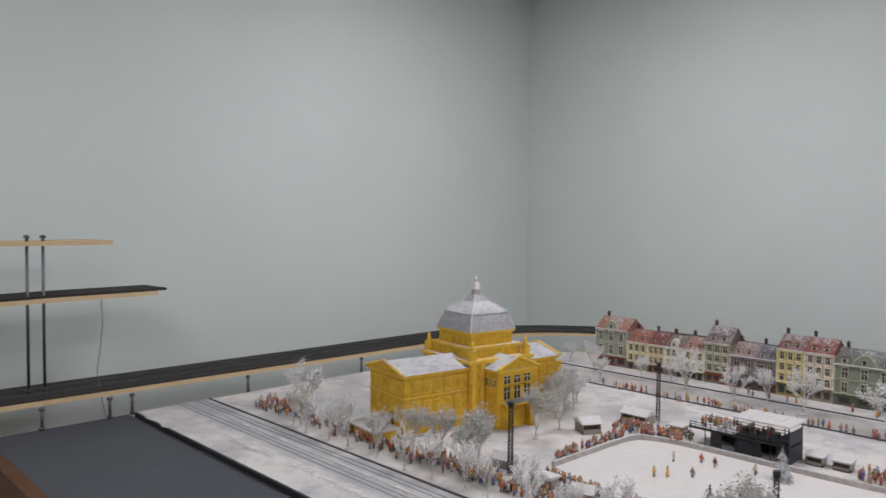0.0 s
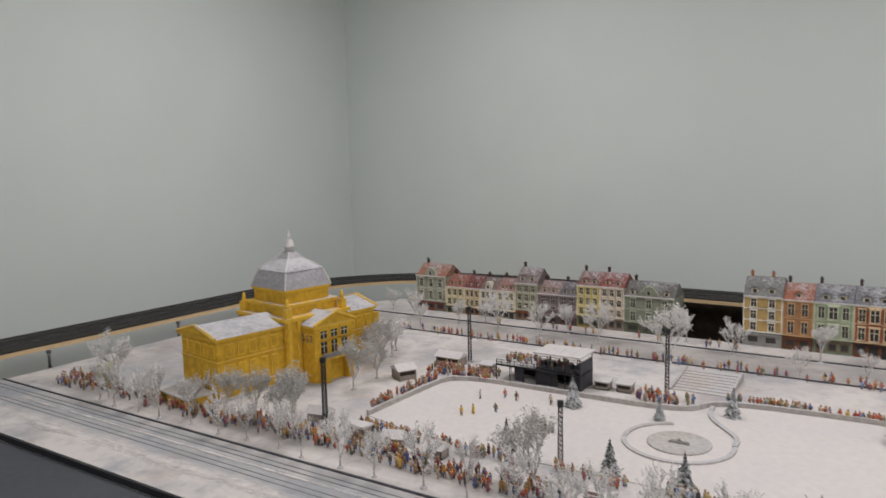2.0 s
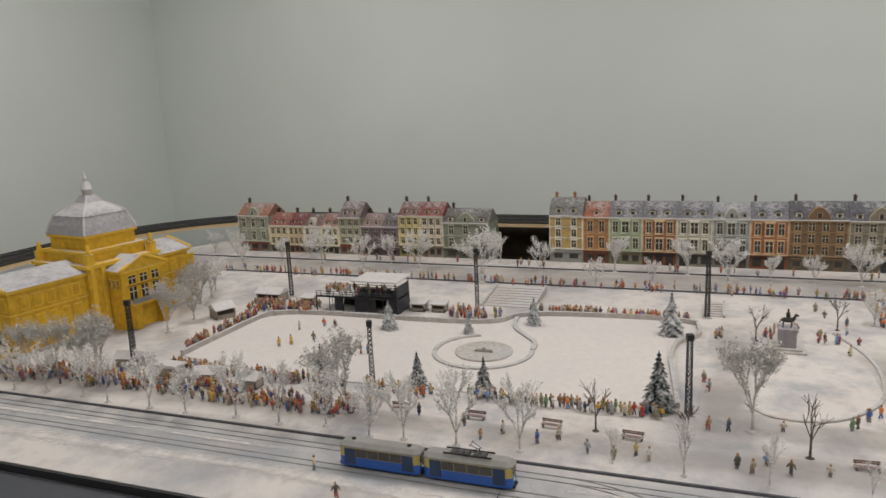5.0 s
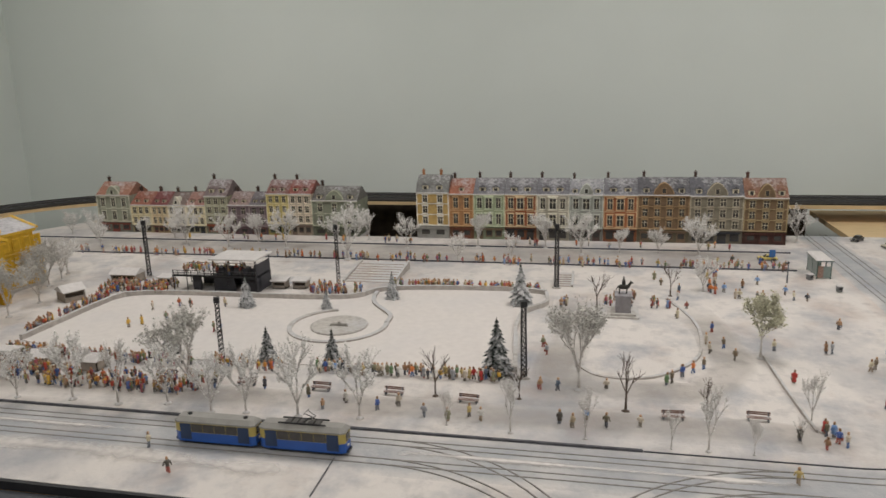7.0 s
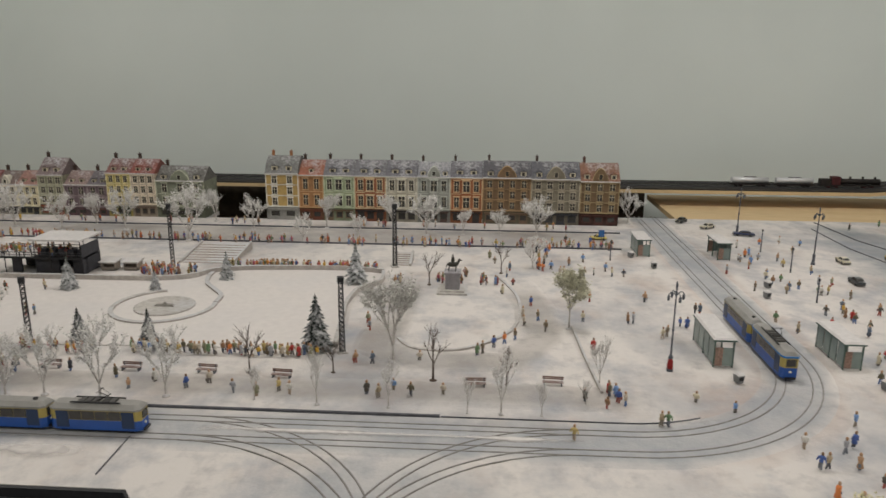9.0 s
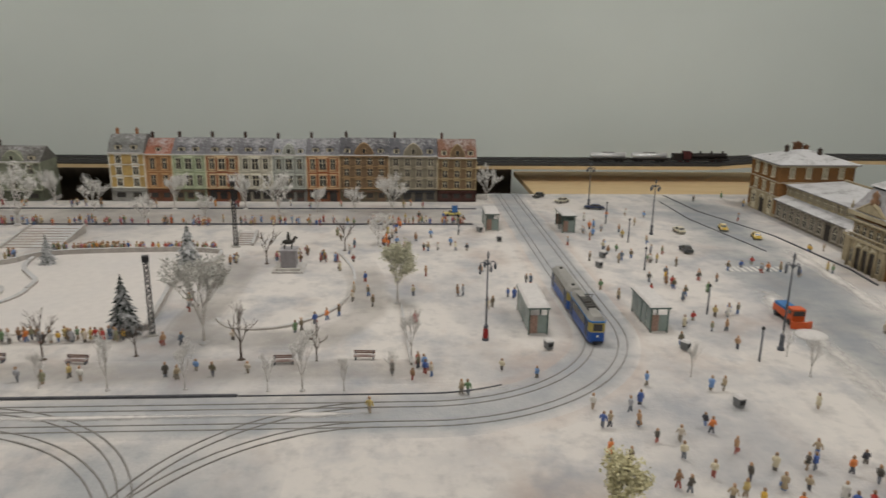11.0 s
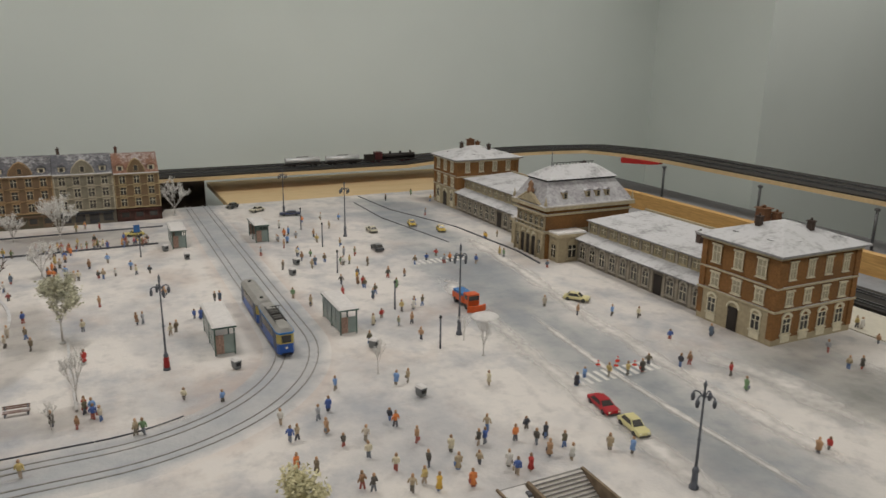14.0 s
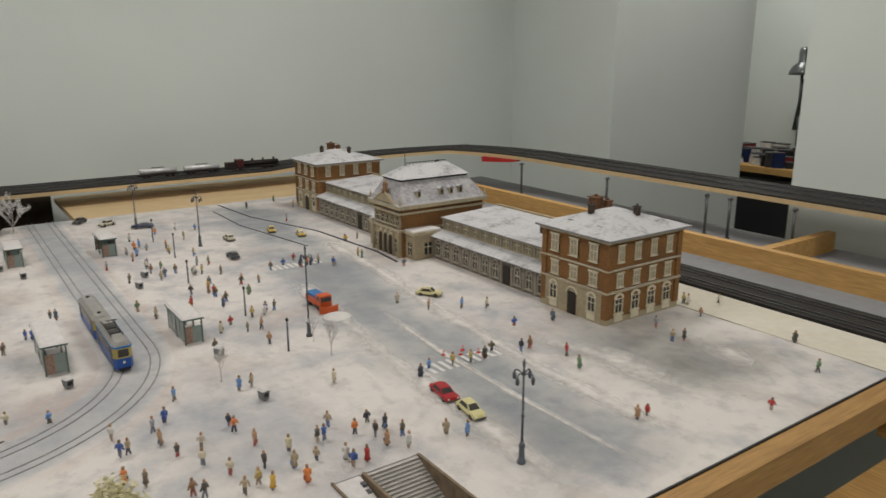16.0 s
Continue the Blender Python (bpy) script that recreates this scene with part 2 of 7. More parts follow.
# ceiling light panels, above the picture all along
# the last panel, at (1.55, -3.7), is added to brighten the recess walls
LIGHTS = [(-0.6, 1.2), (-0.6, -0.5), (-0.6, -2.0), (1.8, 1.25), (1.6, -0.5), (1.7, -2.0), (1.55, -3.7)]
DIFF = mat("lit_diffuser", "fffaf2", 0.5, 0.0, 5, 0, emit=1.0)
for i, (lx, ly) in enumerate(LIGHTS):
    th = thing("ceiling_light", pose(lx, ly, CEIL_Z), "unseen flat white ceiling light panel, switched on", "ceiling light", "ceiling lights")
    bm = bmesh.new()
    ribbon(bm, [(-0.3, -0.3), (0.3, -0.3), (0.3, 0.3), (-0.3, 0.3)], 0.012, -0.03, 0, closed=True)
    part("frame", bm, mat("white_metal", "e8e8e6", 0.5, 0.02), th)
    bm = bmesh.new()
    box(bm, -0.288, 0.288, -0.288, 0.288, -0.012, -0.004)
    part("diffuser", bm, DIFF, th)
    ld = bpy.data.lights.new("panel_light", "AREA")
    ld.shape, ld.size, ld.size_y, ld.energy, ld.color = "RECTANGLE", 0.56, 0.56, LAMP_WATTS * (0.85 if ly < -3 else 1.0), (1.0, 0.965, 0.91)
    lo = new("panel_light", ld)
    lo.matrix_basis = pose(lx, ly, CEIL_Z - 0.04)
# one more unseen panel, added to light the workroom
th = thing("ceiling_light", pose(2.8, -5.2, CEIL_Z), "unseen flat white ceiling light panel, switched on", "ceiling light", "ceiling lights")
bm = bmesh.new()
box(bm, -0.3, 0.3, -0.3, 0.3, -0.02, 0)
part("diffuser", bm, DIFF, th)
ld = bpy.data.lights.new("panel_light", "AREA")
ld.shape, ld.size, ld.energy, ld.color = "SQUARE", 0.56, LAMP_WATTS, (1.0, 0.97, 0.92)
new("panel_light", ld).matrix_basis = pose(2.8, -5.2, CEIL_Z - 0.04)

# ---- the layout board ----
# the ground is cut into slabs round the subway stair opening
OPEN = (0.50, 0.692, -1.125, -1.0)
bm = bmesh.new()
slab(bm, [(0.79, 2.02), (0.79, 0.06), (0.46, -0.20), (0.46, OPEN[3]), (2.48, OPEN[3]), (2.48, -0.81), (2.44, -0.80), (2.44, 0.355), (2.355, 0.357), (2.355, 0.557), (2.46, 0.56), (2.5, 1.75), (2.0, 2.02)][::-1], -0.012, 0.0)
slab(bm, [(0.46, -1.872), (2.48, -1.872), (2.48, OPEN[2]), (0.46, OPEN[2])], -0.012, 0.0)
slab(bm, [(0.46, OPEN[2]), (OPEN[0], OPEN[2]), (OPEN[0], OPEN[3]), (0.46, OPEN[3])], -0.012, 0.0)
slab(bm, [(OPEN[1], OPEN[2]), (2.48, OPEN[2]), (2.48, OPEN[3]), (OPEN[1], OPEN[3])], -0.012, 0.0)
structure("ground", bm, SNOW_GROUND, "layout board covered with white and grey model snow", "ground")
bm = bmesh.new()
ribbon(bm, [(0.787, 2.02), (0.787, 0.06), (0.457, -0.20)], 0.003, -0.014, -0.001)
ribbon(bm, [(0.4585, -0.21), (0.4585, -1.87)], 0.0013, -0.014, 0.0005)
structure("trim", bm, DARK, "thin black edge strip of the layout board", "trim")
bm = bmesh.new()
box(bm, 0.43, 0.783, -0.15, 2.06, -0.03, -0.014)
structure("shelf_board", bm, CHAR, "flat charcoal grey board in front of the layout", "board")
bm = bmesh.new()
box(bm, 0.40, 0.43, -0.2, 2.3, -0.09, -0.008)
structure("front_rail", bm, mat("brown_stained_rail", "5a3d28", 0.6, 0.2, 30, 0.1), "brown wooden front rail of the bench", "trim")
bm = bmesh.new()
box(bm, 0.425, 0.4565, -2.6, -0.2, -0.045, -0.002)
structure("front_beam", bm, WOODD, "pine beam along the front edge of the layout", "trim")
bm = bmesh.new()
box(bm, 2.485, 2.96, -2.0, -1.01, -0.02, -0.003)
box(bm, 2.525, 2.96, 1.2, 1.75, -0.02, -0.003)
structure("plywood_board", bm, PLY, "bare plywood sheet between the snow and the back wall", "board")
# sheets below and behind the gap; its shade is put into their colour
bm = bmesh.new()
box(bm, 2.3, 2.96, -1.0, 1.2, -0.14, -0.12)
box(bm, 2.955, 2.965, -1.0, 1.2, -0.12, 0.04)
structure("dark_cavity", bm, VOID, "dark sheets standing for the shade in the gap behind the house row", "board")
bm = bmesh.new()
box(bm, 0.0, 2.48, -2.62, -1.875, -0.02, -0.008)
structure("grey_board", bm, GREYB, "grey board behind the station with bare surface", "board")
bm = bmesh.new()
box(bm, 0.0, 2.2, -2.0, -1.875, -0.007, 0.001)
structure("platform", bm, CREAM, "cream platform strip beside the station", "platform")
bm = bmesh.new()
box(bm, 0.0, 2.2, -2.13, -2.01, -0.007, 0.004)
structure("track_bed", bm, BALLAST, "dark ballasted double track behind the station", "track")
bm = bmesh.new()
for y in (-2.025, -2.0415, -2.085, -2.1015):
    box(bm, 0.0, 2.2, y - 0.001, y + 0.001, 0.004, 0.007)
structure("station_rails", bm, STEEL, "steel rails of the double track behind the station", "track")

# carcass and legs below the board
bm = bmesh.new()
for x in (0.5, 2.4):
    for y in (-2.4, -0.9, 0.6, 1.9):
        box(bm, x - 0.035, x + 0.035, y - 0.035, y + 0.035, FLOOR_Z, -0.1)
for y in (-2.4, -0.9, 0.6, 1.9):
    box(bm, 0.45, 2.5, y - 0.02, y + 0.02, -0.1, -0.03)
structure("bench_carcass", bm, WOOD, "pine frame and legs that carry the layout", "bench frame")

# raised wooden planks at the station end
bm = bmesh.new()
box(bm, 0.2, 2.15, -2.29, -2.265, -0.008, 0.045)
structure("side_plank", bm, WOOD, "long pine plank on edge behind the station tracks", "plank")
bm = bmesh.new()
box(bm, 0.93, 0.955, -2.6, -2.291, -0.008, 0.043)
structure("cross_plank", bm, WOOD, "short pine cross plank behind the station tracks", "plank")

# ---- raised railway shelf round the walls ----
SHELF = [(-0.6, 2.155, 0.065), (0.4, 2.155, 0.064), (1.4, 2.15, 0.061), (2.1, 2.15, 0.060)]
SHELF += [(x, y, 0.06) for x, y in arc(2.11, 1.45, 0.70, 90, 0, 14)[1:]]
SHELF += [(2.81, 0.6, 0.06), (2.81, -0.5, 0.06), (2.81, -1.75, 0.062)]
SHELF += [(x, y, 0.064 + 0.069 * min(1, i / 9)) for i, (x, y) in enumerate(arc(2.01, -1.78, 0.80, 0, -90, 14))][1:]
SHELF += [(1.6, -2.58, 0.133), (1.1, -2.58, 0.133), (0.4, -2.58, 0.132), (-0.6, -2.58, 0.13)]
bm = bmesh.new()
ribbon(bm, SHELF, 0.10, -0.014, -0.002)
structure("railway_shelf", bm, PLY, "curved plywood shelf carrying the track round the walls", "shelf")
bm = bmesh.new()
ribbon(bm, SHELF, 0.096, -0.0015, 0.003)
structure("shelf_track_bed", bm, BALLAST, "black ballast strip on the raised shelf", "track")
for k, off in enumerate((-0.045, -0.0285, 0.0285, 0.045)):
    line = []
    for i, p in enumerate(SHELF):
        a, b = Vector(SHELF[max(i - 1, 0)][:2]), Vector(SHELF[min(i + 1, len(SHELF) - 1)][:2])
        d = (b - a).normalized()
        line.append((p[0] - d.y * off, p[1] + d.x * off, p[2]))
    bm = bmesh.new()
    ribbon(bm, line, 0.0009, 0.003, 0.006)
    structure("shelf_rail_%d" % (k + 1), bm, STEEL, "thin steel model rail on the raised shelf", "track")


def rod(x, y, z0, z1, label="threaded steel rod holding up the railway shelf"):
    th = thing("support_rod", pose(x, y, z0), label, "support rod", "shelf supports")
    bm = bmesh.new()
    tube(bm, (0, 0, 0), (0, 0, z1 - z0), 0.004, 0.004, 8)
    part("rod", bm, STEEL, th)
    for z in (0.002, z1 - z0 - 0.008):
        bm = bmesh.new()
        tube(bm, (0, 0, z), (0, 0, z + 0.006), 0.008, 0.008, 6)
        part("nut", bm, STEEL, th)


for x in (0.56, 0.73, 0.79, 1.15, 1.6):
    rod(x, 2.04 + 0.012, -0.014, 0.046)
for x, y, z in ((2.045, -2.47, 0.112), (1.62, -2.47, 0.113), (1.24, -2.47, 0.114), (1.165, -2.47, 0.115), (0.977, -2.47, 0.116)):
    rod(x, y, -0.008, z)

# ---- roads, rails, rink ----
def soft_road(name, pts, half, z, material, label, category, soft=0.45, fade=True):
    """A worn strip in the snow: its wear fades out towards the edges, so that the snow takes over."""
    dense = []
    for a, b in zip(pts, pts[1:]):
        k = max(1, int((Vector(b) - Vector(a)).length / 0.04))
        dense += [Vector(a).lerp(Vector(b), i / k) for i in range(k)]
    dense.append(Vector(pts[-1]))
    cols = [-1, -1 + soft * 0.5, -1 + soft, 0, 1 - soft, 1 - soft * 0.5, 1]
    wear = [0, 0.5, 1, 1, 1, 0.5, 0]
    bm = bmesh.new()
    lay = bm.verts.layers.float.new("wear")
    rows = []
    for i, p in enumerate(dense):
        d = (dense[min(i + 1, len(dense) - 1)] - dense[max(i - 1, 0)]).normalized()
        s = Vector((-d.y, d.x)) * half
        row = []
        for c, w in zip(cols, wear):
            end = min(1.0, i / 3, (len(dense) - 1 - i) / 3) if fade else 1.0
            v = bm.verts.new((*(p + s * c), z if w * end > 0 else -0.0006))
            v[lay] = w * end
            row.append(v)
        rows.append(row)
    for a, b in zip(rows, rows[1:]):
        for j in range(len(cols) - 1):
            bm.faces.new((a[j], a[j + 1], b[j + 1], b[j]))
    bmesh.ops.recalc_face_normals(bm, faces=bm.faces)
    if bm.faces[0].normal.z < 0:
        bmesh.ops.reverse_faces(bm, faces=bm.faces)
    me = bpy.data.meshes.new(name)
    bm.to_mesh(me)
    bm.free()
    me.materials.append(material)
    return tagged(new(name, me), label, category, "", "structure")


INNER, OUTER = 0.30, 0.355
CX, CY = 1.272, -0.58
LINE = [(CX - 0.3275, 2.02), (CX - 0.3275, 0.5), (CX - 0.3275, CY)] + arc(CX, CY, 0.3275, 180, 270, 16)[1:] + [(2.48, CY - 0.3275)]
TRAMROAD = ground_mat("tram_road_slush", "90959b", 0.9)
ROADM = ground_mat("station_road_slush", "7d8388", 0.95)
PATHM = ground_mat("trodden_path_slush", "928c86", 0.75)
BROWNM = ground_mat("brown_edge_slush", "b09a8c", 0.55)
THINM = ground_mat("thin_slush", "73736f", 0.9)
soft_road("track_verge", [(x - 0.0, y) for x, y in arc(CX, CY, 0.3275, 190, 265, 14)] + [(1.6, CY - 0.3275), (2.3, CY - 0.3275)], 0.095, 0.0005, BROWNM, "brownish trampled snow along the tram curve", "ground patch")
soft_road("tram_road", LINE, 0.068, 0.001, TRAMROAD, "slushy tram road with two tracks, grey-blue and wet", "road", 0.45, False)
soft_road("station_road", [(0.465, -1.33), (0.9, -1.325), (1.3, -1.37), (1.7, -1.42), (2.1, -1.47), (2.47, -1.5)], 0.15, 0.0014, ROADM, "slushy street along the station forecourt", "road", 0.75)
soft_road("back_street", [(2.135, -0.78), (2.13, 1.85)], 0.105, 0.0012, PATHM, "snowy grey street in front of the house row", "road", 0.25)
soft_road("park_path", [(1.75, -0.19), (1.45, -0.19), (1.27, -0.17), (1.21, -0.27), (1.22, -0.42), (1.33, -0.48), (1.5, -0.48), (1.72, -0.44)], 0.05, 0.0016, PATHM, "trodden grey path round the statue lawn", "path", 0.5)
soft_road("promenade", [(1.075, 1.95), (1.085, 0.3), (1.085, -0.66)], 0.05, 0.0018, PATHM, "trodden snowy promenade beside the tram road", "path", 0.6)
soft_road("forecourt_slush", [(0.50, -1.66), (0.66, -1.68), (0.92, -1.56)], 0.21, 0.0009, THINM, "thin grey slush beside the station end", "ground patch", 0.8)
soft_road("junction_slush", [(0.50, -0.24), (0.92, -0.24)], 0.2, 0.0007, TRAMROAD, "slushy grey ground at the tram junction", "road", 0.7)


def rail_line(name, pts, half=0.0010, z=0.0018):
    bm = bmesh.new()
    ribbon(bm, pts, half, -0.001, z)
    structure(name, bm, RAIL, "dark tram rail groove set in the snow", "track")


k = 0
for r in (INNER, OUTER):
    for g in (-0.0075, 0.0075):
        k += 1
        q = r + g
        rail_line("tram_rail_%d" % k, [(CX - q, 2.02), (CX - q, 0.6), (CX - q, CY)] + arc(CX, CY, q, 180, 270, 20)[1:] + [(2.5, CY - q)])
# junction: curves from both directions towards the front edge
for x0, cy0, side in ((0.972, 0.048, 1), (0.917, 0.05, 1), (0.972, -0.515, -1), (0.917, -0.512, -1)):
    for g in (-0.0075, 0.0075):
        k += 1
        pts = arc(x0 - 0.30, cy0, 0.30 + g * 1.0, 0, -80 * side, 16)
        rail_line("tram_rail_%d" % k, [p for p in pts if p[0] > 0.47], 0.0009, 0.0020)
for x, y0, y1, tag in ((1.004, -0.31, 2.02, 1), (2.035, -0.75, 1.9, 2), (2.235, -0.78, 1.8, 3)):
    bm = bmesh.new()
    box(bm, x - 0.002, x + 0.002, y0, y1, -0.002, 0.004)
    structure("kerb_%d" % tag, bm, KERB, "dark wet kerb line along the snowy road", "kerb")
bm = bmesh.new()
ribbon(bm, arc(CX, CY, CX - 1.004, 180.2, 205, 8), 0.0008, -0.002, 0.0022)
ribbon(bm, [(1.004, -0.311), (1.004, CY)], 0.0008, -0.002, 0.0022)
structure("kerb_6", bm, KERB, "dark wet kerb line along the snowy road", "kerb")
bm = bmesh.new()
ribbon(bm, [(0.915, 0.116), (0.818, 0.113)], 0.0008, -0.002, 0.0016)
structure("board_joint", bm, KERB, "thin dark joint between two layout boards", "joint")
bm = bmesh.new()
ribbon(bm, [(2.45, -1.45), (2.2, -1.47), (1.9, -1.56), (1.6, -1.585), (1.48, -1.575)], 0.002, -0.002, 0.003)
structure("kerb_4", bm, KERB, "dark wet kerb line along the station pavement", "kerb")
bm = bmesh.new()
ribbon(bm, [(2.35, -1.40), (2.1, -1.40), (1.75, -1.46)], 0.0015, -0.002, 0.003)
structure("kerb_5", bm, KERB, "dark wet kerb line of the taxi island", "kerb")

RINK = [(1.275, 0.955), (1.56, 0.945), (1.605, 0.91), (1.625, 0.82), (1.63, 0.60), (1.635, 0.42), (1.66, 0.335), (1.715, 0.295), (1.745, 0.2), (1.76, -0.02), (1.74, -0.12), (1.66, -0.125), (1.60, -0.085), (1.50, -0.075), (1.40, -0.085), (1.26, -0.10), (1.245, 0.0), (1.235, 0.3), (1.225, 0.6), (1.25, 0.85)]
bm = bmesh.new()
slab(bm, RINK[::-1], -0.004, 0.002)
structure("ice_rink", bm, ICE, "smooth white skating rink in the park", "rink")


def smooth(pts, n=4, closed=False):
    out = []
    m = len(pts)
    for i in range(m if closed else m - 1):
        p = [Vector(pts[(i + j) % m if closed else min(max(i + j, 0), m - 1)]) for j in (-1, 0, 1, 2)]
        for s in range(n):
            t = s / n
            out.append(tuple(0.5 * (2 * p[1] + (p[2] - p[0]) * t + (2 * p[0] - 5 * p[1] + 4 * p[2] - p[3]) * t * t + (3 * p[1] - p[0] - 3 * p[2] + p[3]) * t ** 3)))
    if not closed:
        out.append(tuple(pts[-1]))
    return out


BARR = mat("rink_barrier", "b0aaa4", 0.8, 0.15, 90, 0.15, snow=0.7, stain="8f8a86")
bm = bmesh.new()
ribbon(bm, smooth(RINK[:11]), 0.004, 0, 0.013)
structure("rink_barrier_back", bm, BARR, "low pale grey rink barrier with snow on top", "barrier")
bm = bmesh.new()
ribbon(bm, smooth(RINK[10:16]), 0.004, 0, 0.011)
structure("rink_barrier_side", bm, BARR, "low pale grey rink barrier with snow on top", "barrier")
bm = bmesh.new()
ribbon(bm, arc(1.455, 0.308, 0.105, 20, 284, 28), 0.005, 0, 0.0055)
structure("fountain_border", bm, BARR, "low curved snowy border round the fountain", "border")
bm = bmesh.new()
ribbon(bm, smooth([(1.481, 0.206), (1.53, 0.212), (1.575, 0.245), (1.615, 0.275), (1.66, 0.292), (1.705, 0.297)]), 0.005, 0, 0.0065)
structure("fountain_border_end", bm, BARR, "low curved snowy border round the fountain", "border")

bm = bmesh.new()
ribbon(bm, smooth([(1.74, -0.40), (1.60, -0.44), (1.48, -0.445), (1.36, -0.42), (1.27, -0.34), (1.26, -0.25), (1.31, -0.21)]), 0.003, 0, 0.004)
structure("lawn_border", bm, BARR, "low grey stone border round the statue lawn", "border")
bm = bmesh.new()
ribbon(bm, [(1.395, -0.545), (1.26, -0.55), (1.10, -0.56)], 0.002, 0, 0.006)
structure("low_wall", bm, BARR, "low snowy wall at the park corner", "border")


def snow_ridge(name, pts, half, seed):
    """A low uneven bank of ploughed snow along a road."""
    rng = random.Random(seed)
    pts = smooth(pts, 14)
    bm = bmesh.new()
    rows = []
    for i, p in enumerate(pts):
        a, b = Vector(pts[max(i - 1, 0)]), Vector(pts[min(i + 1, len(pts) - 1)])
        d = (b - a).normalized()
        sd = Vector((-d.y, d.x))
        hgt = rng.uniform(0.0016, 0.0030) * (0.2 if i in (0, len(pts) - 1) else 1)
        w = half * rng.uniform(0.5, 1.3)
        c = Vector(p) + sd * rng.uniform(-0.3, 0.3) * half
        rows.append([bm.verts.new((*(c + sd * w * k), z)) for k, z in ((-1, -0.001), (-0.4, hgt * 0.8), (0.3, hgt), (1, -0.001))])
    for a, b in zip(rows, rows[1:]):
        for j in range(3):
            bm.faces.new((a[j], a[j + 1], b[j + 1], b[j])).smooth = True
    structure(name, bm, SNOW_GROUND, "low uneven bank of ploughed white snow", "snow bank")


snow_ridge("snow_bank_5", [(0.80, 1.95), (0.86, 1.2), (0.86, 0.5)], 0.02, 5)
snow_ridge("snow_bank_7", [(1.99, 1.6), (1.99, 0.6), (1.985, 0.5)], 0.012, 7)


def drift_mat():
    """Loose model snow blown thinly over the ground: it thins out to nothing by the mesh's own wear and a fine scatter."""
    m = bpy.data.materials.new("thin_snow_drift")
    m.use_nodes = True
    n, l = m.node_tree.nodes, m.node_tree.links
    b = n["Principled BSDF"]
    b.inputs["Base Color"].default_value = lin("d8d3cf")
    b.inputs["Roughness"].default_value = 0.9
    tc, at = n.new("ShaderNodeTexCoord"), n.new("ShaderNodeAttribute")
    at.attribute_name = "wear"
    last = at.outputs["Fac"]
    for sc, gain in ((9.0, 1.9), (70.0, 0.7)):
        t, k = n.new("ShaderNodeTexNoise"), n.new("ShaderNodeMath")
        t.inputs["Scale"].default_value, t.inputs["Detail"].default_value = sc, 6
        l.new(tc.outputs["Object"], t.inputs["Vector"])
        k.operation, k.inputs[1].default_value = "MULTIPLY_ADD", gain
        l.new(t.outputs["Fac"], k.inputs[0])
        l.new(last, k.inputs[2])
        last = k.outputs[0]
    r = n.new("ShaderNodeMapRange")
    r.inputs["From Min"].default_value, r.inputs["From Max"].default_value, r.inputs["To Max"].default_value = 1.55, 2.5, 0.9
    l.new(last, r.inputs["Value"])
    l.new(r.outputs["Result"], b.inputs["Alpha"])
    return m


DRIFT = drift_mat()
for k, (pts, half) in enumerate((
        ([(0.48, -1.43), (0.8, -1.43), (1.1, -1.45), (1.45, -1.50), (1.8, -1.53)], 0.030),
        ([(0.47, -1.335), (0.75, -1.33), (0.95, -1.335), (1.2, -1.36)], 0.014),
        ([(0.47, -1.22), (0.7, -1.235), (0.95, -1.25), (1.2, -1.275), (1.5, -1.31)], 0.034),
        ([(0.55, -1.53), (0.7, -1.56), (0.85, -1.53), (1.0, -1.50)], 0.065),
        ([(0.52, -1.70), (0.66, -1.74), (0.80, -1.75)], 0.050),
        ([(0.50, -1.60), (0.62, -1.62)], 0.045),
        ([(1.02, -0.55), (1.0, -0.62), (1.03, -0.74)], 0.012),
        ([(0.945, 1.9), (0.945, 0.9), (0.945, 0.42)], 0.012),
        ([(0.86, 1.7), (0.87, 1.2), (0.88, 0.5), (0.86, 0.1)], 0.030),
        ([(0.945, 0.05), (0.945, -0.55)], 0.010))):
    soft_road("snow_drift_%d" % (k + 1), pts, half, 0.0028, DRIFT, "thin streak of loose white snow on the slush", "snow drift", 0.95)

fountain = thing("fountain", pose(1.452, 0.305, 0.002), "round stone fountain basin with a low oblong centrepiece, snowed up", "fountain")
STONE = mat("grey_stone", "b5b0aa", 0.8, 0.15, 90, 0.3, snow=0.5)
bm = bmesh.new()
lathe(bm, [(0.062, 0), (0.062, 0.003), (0.058, 0.0035), (0.056, 0.0015), (0.001, 0.0015)], 32)
part("basin", bm, STONE, fountain)
bm = bmesh.new()
hull(bm, [(x, y, z) for z, k in ((0.0015, 1.0), (0.006, 0.82)) for x, y in ((-0.006 * k, -0.021 * k), (-0.006 * k, 0.021 * k), (0.006 * k, -0.019 * k), (0.006 * k, 0.019 * k))])
lathe(bm, [(0.004, 0.005), (0.003, 0.009), (0.0005, 0.011)], 8)
part("centrepiece", bm, mat("weathered_stone", "8d8983", 0.7, 0.2, 90, 0.2, snow=0.4), fountain)


# ---- buildings ----
WIN_MESH = {}


def one_box(name, m, *a):
    bm = bmesh.new()
    box(bm, *a)
    return to_mesh(name, bm, m)


PANE_OF = {}    # windows with drawn blinds: trim name -> pane material


